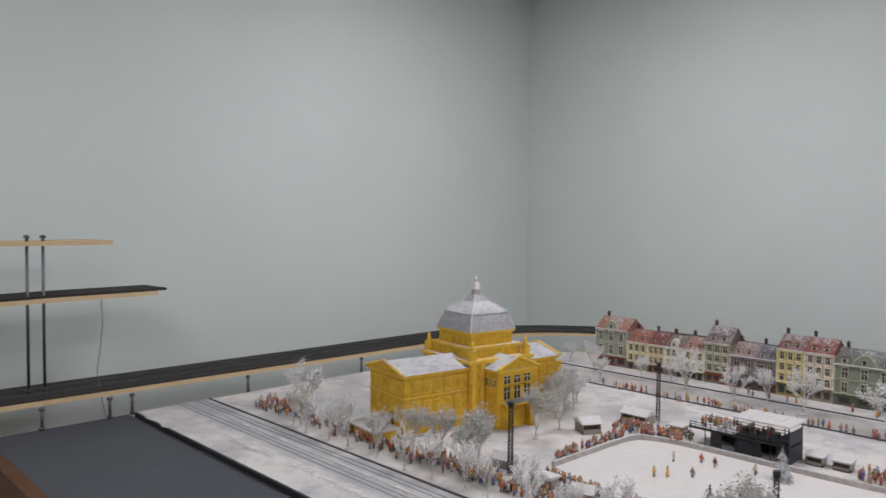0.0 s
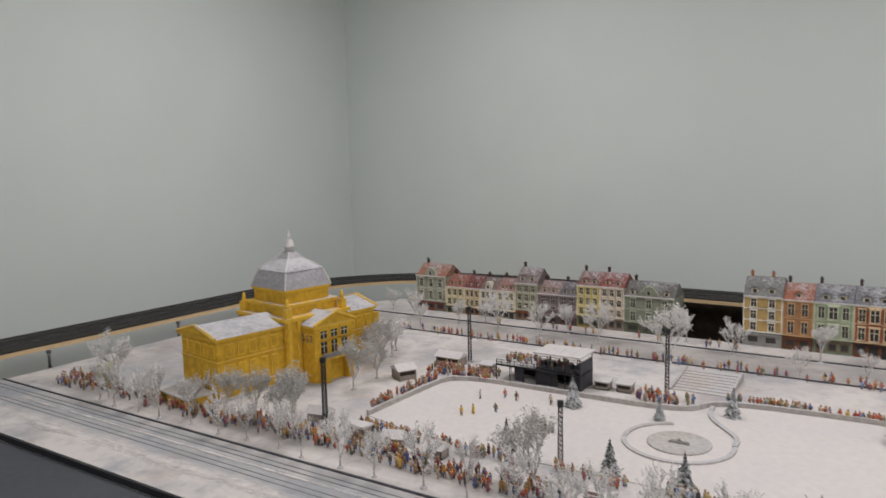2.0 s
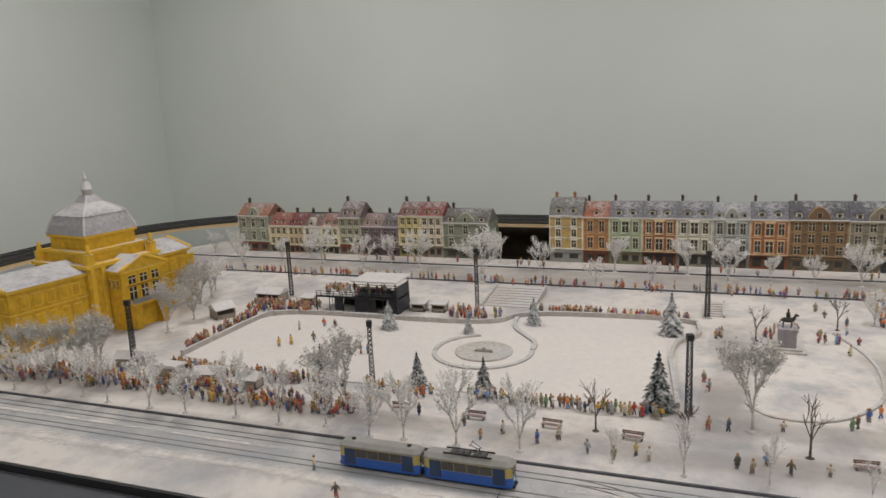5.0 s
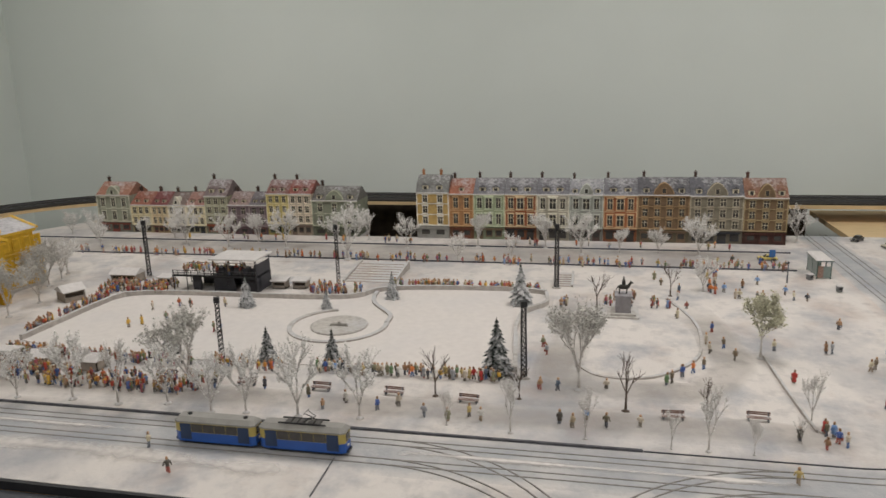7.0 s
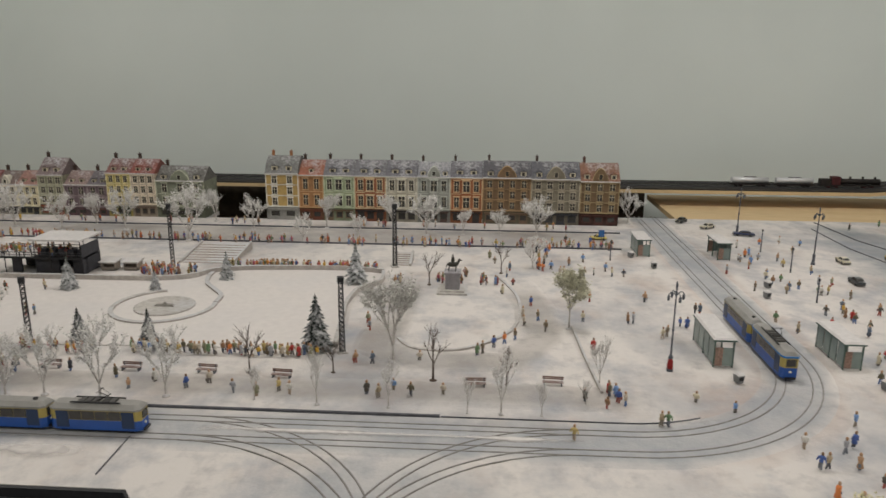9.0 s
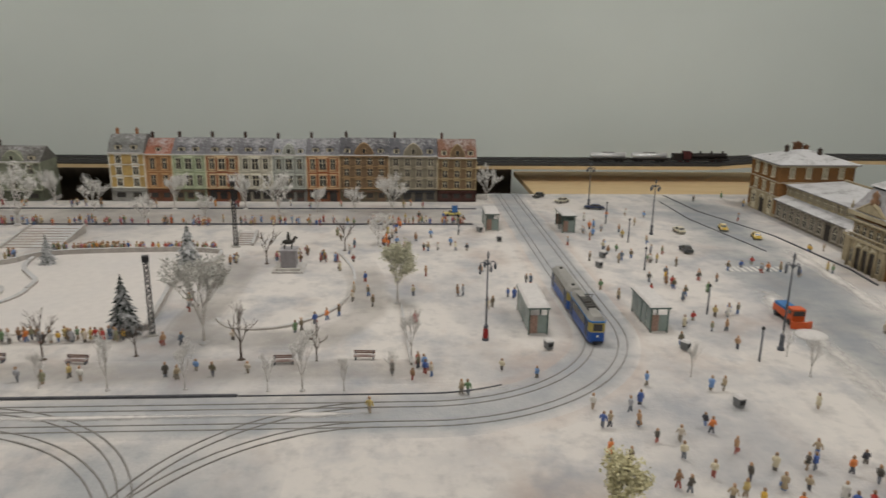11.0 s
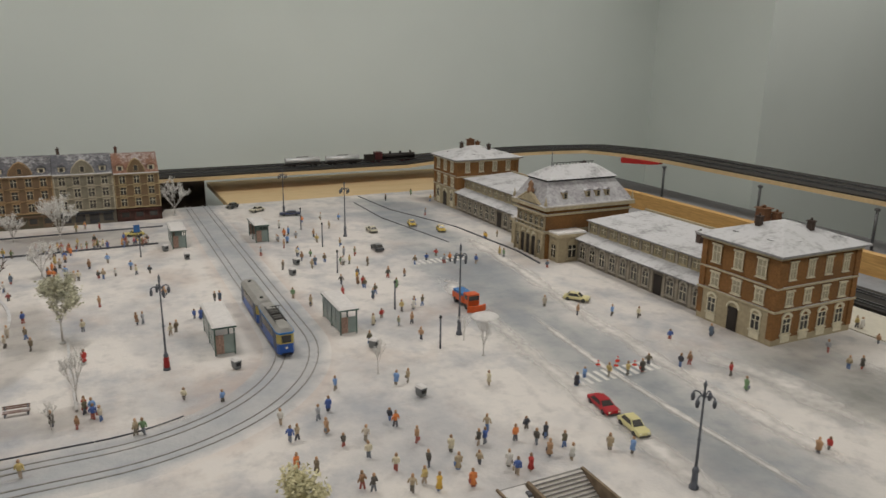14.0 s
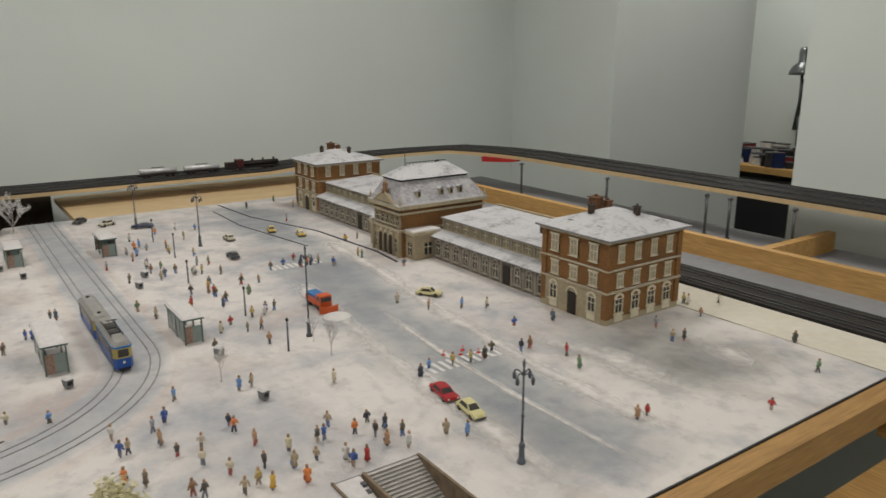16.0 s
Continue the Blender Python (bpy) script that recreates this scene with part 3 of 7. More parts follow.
def window_meshes(w, h, arch, trim):
    """Meshes shared by all windows of one size and trim: frame ring, pane, sill, head, bars."""
    key = (round(w, 4), round(h, 4), arch, trim.name)
    if key not in WIN_MESH:
        t, d = max(0.0011, w * 0.15), 0.0016
        bm = bmesh.new()
        ribbon(bm, [(-w / 2 - t / 2, -t / 2), (w / 2 + t / 2, -t / 2), (w / 2 + t / 2, h + t / 2), (-w / 2 - t / 2, h + t / 2)], t / 2, 0, d, closed=True)
        bmesh.ops.transform(bm, matrix=Matrix(((0, 0, -1, 0.0004), (1, 0, 0, 0), (0, 1, 0, 0), (0, 0, 0, 1))), verts=bm.verts)
        ring = to_mesh("window", bm, trim)
        kids = [("pane", one_box("pane", PANE_OF.get(trim.name, GLASS), -0.0004, 0.0003, -w / 2, w / 2, 0, h)),
                ("sill", one_box("sill", trim, -d - 0.0012, 0.0004, -w / 2 - 1.7 * t, w / 2 + 1.7 * t, -1.9 * t, -t)),
                ("glazing_bar", one_box("glazing_bar", FRAME, -d * 0.6, -0.0004, -t * 0.28, t * 0.28, 0, h)),
                ("transom", one_box("transom", FRAME, -d * 0.66, -0.0004, -w / 2, w / 2, h * 0.62, h * 0.62 + t * 0.55))]
        if arch:
            bm = bmesh.new()
            r = w / 2 + t * 0.6
            n = 8
            f = [[bm.verts.new((x, k * math.cos(math.pi * i / n), h + t + k * 0.8 * math.sin(math.pi * i / n))) for i in range(n + 1)] for x, k in ((-d * 1.2, r * 1.25), (-d * 1.2, r * 0.72), (0.0004, r * 1.25), (0.0004, r * 0.72))]
            for i in range(n):
                for a, b in ((0, 1), (2, 0), (1, 3)):
                    bm.faces.new((f[a][i], f[a][i + 1], f[b][i + 1], f[b][i]))
            kids.append(("arch", to_mesh("arch", bm, trim)))
        else:
            kids.append(("head", one_box("head", trim, -d - 0.0012, 0.0004, -w / 2 - 1.7 * t, w / 2 + 1.7 * t, h + t, h + 2.3 * t)))
        WIN_MESH[key] = (ring, kids)
    return WIN_MESH[key]


def add_window(parent, x, y, z, w, h, trim, rz=0, arch=False):
    ring, kids = window_meshes(w, h, arch, trim)
    deep = parent.parent is not None
    ob = part("window", ring, None, parent, at=pose(x, y, z, 0, 0, rz))
    for nm, me in kids:
        if not deep or nm == "pane":
            part(nm, me, None, ob if not deep else parent, at=None if not deep else pose(x, y, z, 0, 0, rz))
    return ob


def aged(col, k=0.98, grey=0.2):
    """A paint colour, dulled by years of dust."""
    c = [int(col[i:i + 2], 16) for i in (0, 2, 4)]
    g = sum(c) / 3
    return "".join("%02x" % max(0, min(255, int((v + (g - v) * grey) * k))) for v in c)


def roof_mat(col):
    return mat("roof_" + col, col, 0.8, 0.22, 130, 0.5, snow=0.42, stain="6d6a6a", stain_scale=14, stain_amount=0.3)


def wall_mat(col):
    return mat("render_" + col, col, 0.85, 0.1, 110, 0.2, stain="4a4238", stain_scale=30, stain_amount=0.45, snow=0.25)


def chimney(parent, x, y, z, h=0.02, w=0.007, col="6b4a3e"):
    bm = bmesh.new()
    box(bm, x - w / 2, x + w / 2, y - w / 2, y + w / 2, z - 0.012, z + h)
    box(bm, x - w * 0.65, x + w * 0.65, y - w * 0.65, y + w * 0.65, z + h, z + h + 0.002)
    tube(bm, (x, y, z + h + 0.002), (x, y, z + h + 0.007), w * 0.22, w * 0.2, 6)
    part("chimney", bm, mat("chimney_" + col, col, 0.85, 0.2, 150, 0.3, snow=0.4), parent)


def dormer(parent, x, y, z, w, h, roofm, depth=0.03, trim=FRAME):
    bm = bmesh.new()
    box(bm, x, x + depth, y - w / 2, y + w / 2, z, z + h)
    hull(bm, [(x - 0.002, y - w * 0.68, z + h), (x - 0.002, y + w * 0.68, z + h), (x + depth, y - w * 0.68, z + h), (x + depth, y + w * 0.68, z + h), (x - 0.002, y, z + h + w * 0.45), (x + depth, y, z + h + w * 0.45)], 1)
    d = part("dormer", bm, [trim, roofm], parent)
    add_window(d, x - 0.0005, y, z + h * 0.15, w * 0.55, h * 0.7, trim)


def house(y1, y0, eave, ridge, floors, nwin, wcol, tcol, rcol, label, style="gable", shop="5a4a40", dorm=2, fx=2.345, depth=0.115, chim=("4a3c36",), base=None):
    w = y1 - y0 - 0.001
    th = thing("town_house", pose(fx, (y0 + y1) / 2, 0), label, "house", "row of town houses")
    wm, tm, rm = wall_mat(aged(wcol)), wall_mat(aged(tcol, 1.1)), roof_mat(aged(rcol, 0.85))
    gh = eave * 0.29
    # plinth storey with shop front
    bm = bmesh.new()
    box(bm, 0, depth, -w / 2, w / 2, 0, gh)
    part("ground_floor", bm, wall_mat(aged(base or wcol, 0.78)), th)
    bm = bmesh.new()
    box(bm, 0, depth, -w / 2, w / 2, gh, eave)
    part("wall", bm, wm, th)
    # cornices and corner strips
    for z, hgt, out in ((gh - 0.001, 0.003, 0.003), (eave - 0.004, 0.0035, 0.004)):
        bm = bmesh.new()
        box(bm, -out, 0.004, -w / 2, w / 2, z, z + hgt)
        part("cornice", bm, tm, th)
    for s in (-1, 1):
        bm = bmesh.new()
        box(bm, -0.0015, 0.002, s * w / 2 - (0.003 if s > 0 else 0), s * w / 2 + (0.003 if s < 0 else 0), gh + 0.002, eave - 0.004)
        part("pilaster", bm, tm, th)
    # openings
    fh = (eave - gh) / floors
    for f in range(1, floors):
        bm = bmesh.new()
        box(bm, -0.0022, 0.002, -w / 2, w / 2, gh + f * fh - 0.001, gh + f * fh + 0.0012)
        part("string_course", bm, tm, th)
    bm = bmesh.new()
    box(bm, -0.006, 0.004, -w / 2, w / 2, eave - 0.0005, eave + 0.0022)
    part("eave_snow", bm, SNOW, th)
    bay = nwin == 3 and floors == 2 and eave > 0.14
    if bay:
        bm = bmesh.new()
        box(bm, -0.004, 0.001, -w * 0.17, w * 0.17, gh + 0.003, eave - 0.005)
        part("bay", bm, wm, th)
        bm = bmesh.new()
        box(bm, -0.006, 0.001, -w * 0.18, w * 0.18, eave - 0.0055, eave - 0.004)
        part("bay_cornice", bm, tm, th)
    for f in range(floors):
        for i in range(nwin):
            y = (i + 0.5) / nwin * (w - 0.008) - (w - 0.008) / 2
            mid_bay = bay and i == 1
            add_window(th, -0.0046 if mid_bay else -0.0006, y, gh + f * fh + fh * 0.16, min(0.015 if not mid_bay else 0.02, w / nwin * (0.48 if not mid_bay else 0.6)), fh * 0.62, tm)
    door_i = (len(wcol) + int(w * 1000)) % nwin
    for i in range(nwin):
        y = (i + 0.5) / nwin * (w - 0.008) - (w - 0.008) / 2
        ww = w / nwin * 0.66
        bm = bmesh.new()
        box(bm, -0.0012, 0.001, y - ww / 2, y + ww / 2, 0.001 if i == door_i else gh * 0.2, gh * 0.72)
        d = part("door" if i == door_i else "shop_window", bm, mat("shop_" + shop, shop, 0.6, 0.15, 90, 0.1), th)
        bm = bmesh.new()
        box(bm, -0.0018, -0.0008, y - ww * 0.38, y + ww * 0.38, gh * 0.3, gh * 0.66)
        part("pane", bm, GLASS, d)
    bm = bmesh.new()
    box(bm, -0.005, 0.002, -w * 0.46, w * 0.46, gh * 0.76, gh * 0.86)
    part("awning", bm, mat("shop_" + shop, shop), th)
    # roof
    rh = ridge - eave
    bm = bmesh.new()
    if style == "mansard":
        hull(bm, [(x, s * w / 2, z) for s in (-1, 1) for x, z in ((-0.004, eave), (depth + 0.004, eave), (0.016, eave + rh * 0.62), (depth - 0.016, eave + rh * 0.62), (depth * 0.4, ridge), (depth * 0.6, ridge))])
    else:
        hull(bm, [(x, s * w / 2, z) for s in (-1, 1) for x, z in ((-0.005, eave), (depth + 0.005, eave), (depth * 0.5, ridge))])
    part("roof", bm, rm, th)
    slope = (depth * 0.5) / rh
    if style == "scroll":
        bm = bmesh.new()
        g = w * 0.2
        hull(bm, [(x, y, z) for x in (-0.002, 0.03) for y, z in ((-g, eave), (g, eave), (-g * 0.8, eave + rh * 0.35), (g * 0.8, eave + rh * 0.35), (-g * 0.35, eave + rh * 0.68), (g * 0.35, eave + rh * 0.68), (0, eave + rh * 0.78))])
        gb = part("front_gable", bm, wm, th)
        for a, b in (((-g, eave), (-g * 0.8, eave + rh * 0.35)), ((-g * 0.8, eave + rh * 0.35), (-g * 0.35, eave + rh * 0.68)), ((-g * 0.35, eave + rh * 0.68), (0, eave + rh * 0.78)), ((g, eave), (g * 0.8, eave + rh * 0.35)), ((g * 0.8, eave + rh * 0.35), (g * 0.35, eave + rh * 0.68)), ((g * 0.35, eave + rh * 0.68), (0, eave + rh * 0.78))):
            bm = bmesh.new()
            tube(bm, (0.003, a[0], a[1] + 0.001), (0.003, b[0], b[1] + 0.001), 0.0022, 0.0022, 5)
            part("coping", bm, tm, gb)
        add_window(gb, -0.0025, 0, eave + rh * 0.14, 0.010, rh * 0.3, tm)
        for s in (-1, 1):
            if dorm:
                dormer(th, 0.006, s * w * 0.34, eave + rh * 0.12, min(0.018, w * 0.15), rh * 0.3, rm, 0.04)
    else:
        for i in range(dorm):
            y = (i + 0.5) / dorm * w - w / 2
            dormer(th, 0.004 if style == "mansard" else 0.01, y * 0.86, eave + rh * 0.12, min(0.02, w * 0.2), rh * 0.34, rm, 0.04)
    for j, c in enumerate(chim):
        chimney(th, depth * 0.55, w * (0.38 - 0.55 * j), ridge, 0.014, 0.008, c)
    return th


T = "model town house, "
house(1.565, 1.428, 0.135, 0.178, 2, 3, "9a9c88", "b9b7a2", "b57a62", T + "grey-green with a scrolled gable and salmon roof", "scroll", "7a3f34", 0)
house(1.428, 1.346, 0.100, 0.142, 2, 3, "cbb985", "d8cca6", "ad6a55", T + "cream yellow with a red-orange roof", shop="4a4540")
house(1.346, 1.277, 0.100, 0.142, 2, 3, "c9a878", "d6c6a0", "8d4a48", T + "sand coloured with a dark red roof", shop="5a3530")
house(1.277, 1.206, 0.100, 0.140, 2, 3, "c9c2b0", "ded6c4", "85706a", T + "off-white with a pointed gable and brown roof", "scroll", "3c3a40", 0)
house(1.206, 1.130, 0.100, 0.142, 2, 3, "d3c69a", "ded4b4", "b08072", T + "pale yellow with a salmon roof", shop="2f3438")
house(1.130, 1.041, 0.134, 0.187, 3, 3, "9b9a80", "b5b298", "8d7a78", T + "tall olive grey with a grey-pink roof", shop="8a4a34")
house(1.041, 0.960, 0.103, 0.144, 2, 2, "77646a", "8f7d80", "a58a84", T + "mauve plaster with a dusty pink roof", shop="5a4448")
house(0.960, 0.893, 0.103, 0.144, 2, 2, "77646a", "8f7d80", "7c7478", T + "mauve plaster with a grey roof", shop="6a4a44")
house(0.893, 0.810, 0.144, 0.187, 3, 3, "cdb862", "dccd92", "93625a", T + "bright yellow with a red-grey roof", shop="3f4a3a")
house(0.810, 0.726, 0.144, 0.187, 3, 3, "c4b29c", "dccfb8", "a2584c", T + "pinkish cream with a red roof", shop="6a5c50")
house(0.726, 0.561, 0.122, 0.166, 2, 3, "868b76", "a5a890", "7d7a74", T + "grey-green with dark trim and a scrolled gable", "scroll", "4c5040", 2)
house(0.355, 0.245, 0.152, 0.204, 3, 2, "c9a45c", "d3d0c6", "8b8a88", T + "white quoins and ochre panels under a grey mansard", "mansard", "8e8d88", 2, base="bdbcb6", chim=("9a6a48", "9a6a48"))
house(0.245, 0.163, 0.148, 0.193, 2, 2, "b47c4c", "c49a6a", "bd7256", T + "orange-brown with one gabled dormer and terracotta roof", "gable", "6a4030", 1, base="8a5a3c")
house(0.163, 0.061, 0.148, 0.195, 2, 3, "a3b08a", "bcc4a4", "85848a", T + "pale green with a slate grey roof", "gable", "6a5a48", 2)
house(0.061, -0.042, 0.148, 0.195, 2, 3, "a9603c", "cfb48c", "85848a", T + "brick red with cream window frames and slate roof", "gable", "2c2a2a", 2)
house(-0.042, -0.145, 0.148, 0.195, 2, 3, "bab29e", "d2ccba", "807f86", T + "cream stone with a slate grey roof", "gable", "2e2c2c", 2)
house(-0.145, -0.251, 0.148, 0.192, 2, 3, "9c9e95", "b6b8ae", "a9a9ae", T + "grey with a scrolled gable, roof deep in snow", "scroll", "4a3a34", 2)
house(-0.251, -0.355, 0.148, 0.195, 2, 3, "b0633a", "cba77c", "807f86", T + "orange-red with cream window frames and slate roof", "gable", "2e2a28", 2)
house(-0.355, -0.510, 0.149, 0.198, 3, 4, "7d6044", "a08058", "6b6a70", T + "wide brown sandstone with an orange centre gable", "scroll", "6e5a48", 2, base="7a7058")
house(-0.510, -0.666, 0.147, 0.198, 3, 4, "867d6a", "a59a84", "6f6e76", T + "wide grey-beige sandstone with a round centre gable", "scroll", "34353a", 2)
house(-0.666, -0.791, 0.142, 0.196, 3, 3, "7c6244", "a08a62", "a07058", T + "corner house, yellow above dark red-brown, with a gable", "scroll", "4a2c26", 1, base="55302a", chim=("5a4038",))

# ---- yellow pavilion ----
YEL = mat("pavilion_yellow", "cda32f", 0.75, 0.14, 70, 0.2, stain="94751f", stain_scale=22, stain_amount=0.45)
YEL2 = mat("pavilion_trim", "dcb23a", 0.75, 0.08, 90, 0.15, stain="a98a3a", stain_scale=18, snow=0.55)
PROOF = mat("pavilion_roof", "a19fa2", 0.8, 0.12, 100, 0.4, snow=0.72, stain="8b898d", stain_scale=20)
pav = thing("exhibition_pavilion", pose(1.165, 1.325, 0, 0, 0, -8.4), "bright yellow domed exhibition pavilion model with snowy grey roofs", "pavilion")


def pbox(name, m, *a, label=""):
    bm = bmesh.new()
    box(bm, *a)
    return part(name, bm, m, pav, label)


PL, PW = 0.515, 0.163
pbox("wing_wall", YEL, 0, 0.20, 0, PW, 0, 0.156)
pbox("wing_wall", YEL, 0.40, PL, 0, PW, 0, 0.156)
pbox("centre_wall", YEL, 0.195, 0.405, -0.012, 0.2, 0, 0.172)
pbox("attic_wall", YEL, 0.212, 0.388, 0.012, 0.182, 0.172, 0.202)
pbox("drum_wall", YEL, 0.228, 0.372, 0.028, 0.172, 0.202, 0.24)
pbox("porch_wall", YEL, 0.245, 0.375, -0.064, -0.012, 0, 0.152)
pbox("balcony", YEL2, 0.255, 0.365, -0.086, -0.064, 0.062, 0.068)
pbox("balcony_rail", mat("grey_railing", "8a8a88", 0.6), 0.255, 0.365, -0.087, -0.084, 0.068, 0.08)
for x in (0.262, 0.34):
    pbox("balcony_pier", YEL, x, x + 0.018, -0.084, -0.064, 0, 0.062)
for a in ((-0.006, 0.2, -0.006, PW + 0.006), (0.4, PL + 0.006, -0.006, PW + 0.006)):
    pbox("cornice", YEL2, a[0], a[1], a[2], a[3], 0.150, 0.158)
    pbox("belt_course", YEL2, a[0] + 0.003, a[1] - 0.003, a[2] + 0.003, a[3] - 0.003, 0.098, 0.101)
pbox("cornice", YEL2, 0.189, 0.411, -0.018, 0.206, 0.165, 0.174)
pbox("cornice", YEL2, 0.208, 0.392, 0.008, 0.186, 0.196, 0.204)
pbox("cornice", YEL2, 0.223, 0.377, 0.023, 0.177, 0.234, 0.241)
pbox("cornice", YEL2, 0.240, 0.380, -0.069, -0.011, 0.145, 0.153)
pbox("plinth", STONE, -0.003, PL + 0.003, -0.003, PW + 0.003, 0, 0.008)
for x0, x1, e in ((-0.008, 0.205, -1), (0.395, PL + 0.008, 1)):
    bm = bmesh.new()
    hull(bm, [(x, y, z) for x in (x0, x1) for y, z in ((-0.008, 0.158), (PW + 0.008, 0.158), (PW / 2, 0.183))])
    part("wing_roof", bm, PROOF, pav)
    xe = x0 - 0.001 if e < 0 else x1 + 0.001
    bm = bmesh.new()
    for a, b in (((-0.008, 0.1595), (PW / 2, 0.1845)), ((PW / 2, 0.1845), (PW + 0.008, 0.1595))):
        tube(bm, (xe, *a), (xe, *b), 0.0045, 0.0045, 5)
    part("gable_trim", bm, YEL2, pav)
    bm = bmesh.new()
    hull(bm, [(xe + d, y, z) for d in (-0.001, 0.004) for y, z in ((-0.002, 0.159), (PW + 0.002, 0.159), (PW / 2, 0.181))])
    part("pediment", bm, YEL, pav)
bm = bmesh.new()
hull(bm, [(x, y, z) for y in (-0.07, 0.02) for x, z in ((0.238, 0.153), (0.382, 0.153), (0.31, 0.183))])
part("porch_roof", bm, PROOF, pav)
bm = bmesh.new()
for a, b in (((0.238, 0.1545), (0.31, 0.1845)), ((0.31, 0.1845), (0.382, 0.1545))):
    tube(bm, (a[0], -0.072, a[1]), (b[0], -0.072, b[1]), 0.0045, 0.0045, 5)
part("gable_trim", bm, YEL2, pav)
bm = bmesh.new()
hull(bm, [(x, y, z) for y in (-0.071, -0.066) for x, z in ((0.245, 0.154), (0.375, 0.154), (0.31, 0.181))])
part("pediment", bm, YEL, pav)
bm = bmesh.new()
SWELL = ((0.241, 0.078), (0.264, 0.0708), (0.287, 0.0615))
for (z0, r0), (z1, r1) in zip(SWELL, SWELL[1:]):
    frustum(bm, (0.3 - r0, 0.3 + r0, 0.1 - r0, 0.1 + r0), z0, (0.3 - r1, 0.3 + r1, 0.1 - r1, 0.1 + r1), z1)
part("dome", bm, PROOF, pav, "snow-dusted grey mansard dome")
bm = bmesh.new()
CAP = ((0.287, 0.0635), (0.303, 0.044), (0.316, 0.024), (0.334, 0.012))
for (z0, r0), (z1, r1) in zip(CAP, CAP[1:]):
    frustum(bm, (0.3 - r0, 0.3 + r0, 0.1 - r0, 0.1 + r0), z0, (0.3 - r1, 0.3 + r1, 0.1 - r1, 0.1 + r1), z1)
part("dome_cap", bm, PROOF, pav)
for sx in (-1, 1):
    for sy in (-1, 1):
        bm = bmesh.new()
        for prof in (SWELL, CAP):
            for (z0, r0), (z1, r1) in zip(prof, prof[1:]):
                tube(bm, (0.3 + sx * r0, 0.1 + sy * r0, z0), (0.3 + sx * r1, 0.1 + sy * r1, z1), 0.0026, 0.0026, 5)
        part("dome_rib", bm, SNOW, pav)
bm = bmesh.new()
lathe(bm, [(0.012, 0.331), (0.012, 0.346), (0.015, 0.347), (0.015, 0.350), (0.012, 0.352), (0.0125, 0.360), (0.008, 0.367), (0.004, 0.370), (0.006, 0.374), (0.006, 0.378), (0.003, 0.381), (0.0015, 0.388), (0.0005, 0.396)], 14, 0, (0.3, 0.10, 0))
part("lantern", bm, mat("white_lantern", "cfcbc8", 0.6, 0.1, 80, 0.2), pav, "white turned lantern with a pointed finial")
for x, y in ((0.207, -0.004), (0.393, -0.004), (0.207, 0.192), (0.393, 0.192)):
    bm = bmesh.new()
    box(bm, x - 0.009, x + 0.009, y - 0.009, y + 0.009, 0.17, 0.2)
    lathe(bm, [(0.006, 0.2), (0.007, 0.205), (0.004, 0.212), (0.005, 0.218), (0.001, 0.224)], 8, 0, (x, y, 0))
    part("corner_pier", bm, YEL2, pav)


def pav_window(x, y, z, w, h, rz, arch=False, trim=None):
    add_window(pav, x, y, z, w, h, trim or YEL2, rz, arch)


BLIND = MATS["pavilion_yellow"]
for x0, nb in ((0.02, 5), (0.412, 4)):
    for i in range(nb):
        bm = bmesh.new()
        cx = x0 + 0.016 + i * 0.032
        box(bm, cx - 0.011, cx + 0.011, -0.0022, 0.001, 0.108, 0.140)
        part("blind_panel", bm, YEL2, pav)
        bm = bmesh.new()
        box(bm, cx - 0.0085, cx + 0.0085, -0.003, 0.001, 0.111, 0.137)
        part("blind_field", bm, YEL, pav)
        bm = bmesh.new()
        box(bm, cx - 0.011, cx + 0.011, -0.0022, 0.001, 0.018, 0.090)
        part("blind_panel", bm, YEL2, pav)
        bm = bmesh.new()
        box(bm, cx - 0.0085, cx + 0.0085, -0.003, 0.001, 0.021, 0.087)
        part("blind_field", bm, YEL, pav)
for i in range(5):
    cy = 0.0195 + i * 0.031
    bm = bmesh.new()
    box(bm, -0.0022, 0.001, cy - 0.011, cy + 0.011, 0.108, 0.140)
    part("blind_panel", bm, YEL2, pav)
    bm = bmesh.new()
    box(bm, -0.003, 0.001, cy - 0.0085, cy + 0.0085, 0.111, 0.137)
    part("blind_field", bm, YEL, pav)
    if i == 1:
        pav_window(-0.0006, cy, 0.026, 0.016, 0.035, 0, True)
for i in range(3):
    cx = 0.275 + i * 0.035
    pav_window(cx, -0.0646, 0.075, 0.021, 0.032, 90)
    pav_window(cx, -0.0646, 0.116, 0.021, 0.02, 90)
for i in range(3):
    pav_window(0.2444, -0.052 + i * 0.016, 0.108, 0.007, 0.02, 0)
for y in (-0.016, 0.204):
    for x in (0.199, 0.229):
        pbox("pilaster", YEL2, x, x + 0.012, min(y, y + 0.004), max(y, y + 0.004), 0.008, 0.165)
bm = bmesh.new()
box(bm, -0.075, -0.003, 0.02, 0.145, 0, 0.022)
part("terrace", bm, YEL, pav)
bm = bmesh.new()
box(bm, -0.078, 0.0, 0.017, 0.148, 0.022, 0.026)
part("terrace_top", bm, SNOW, pav)

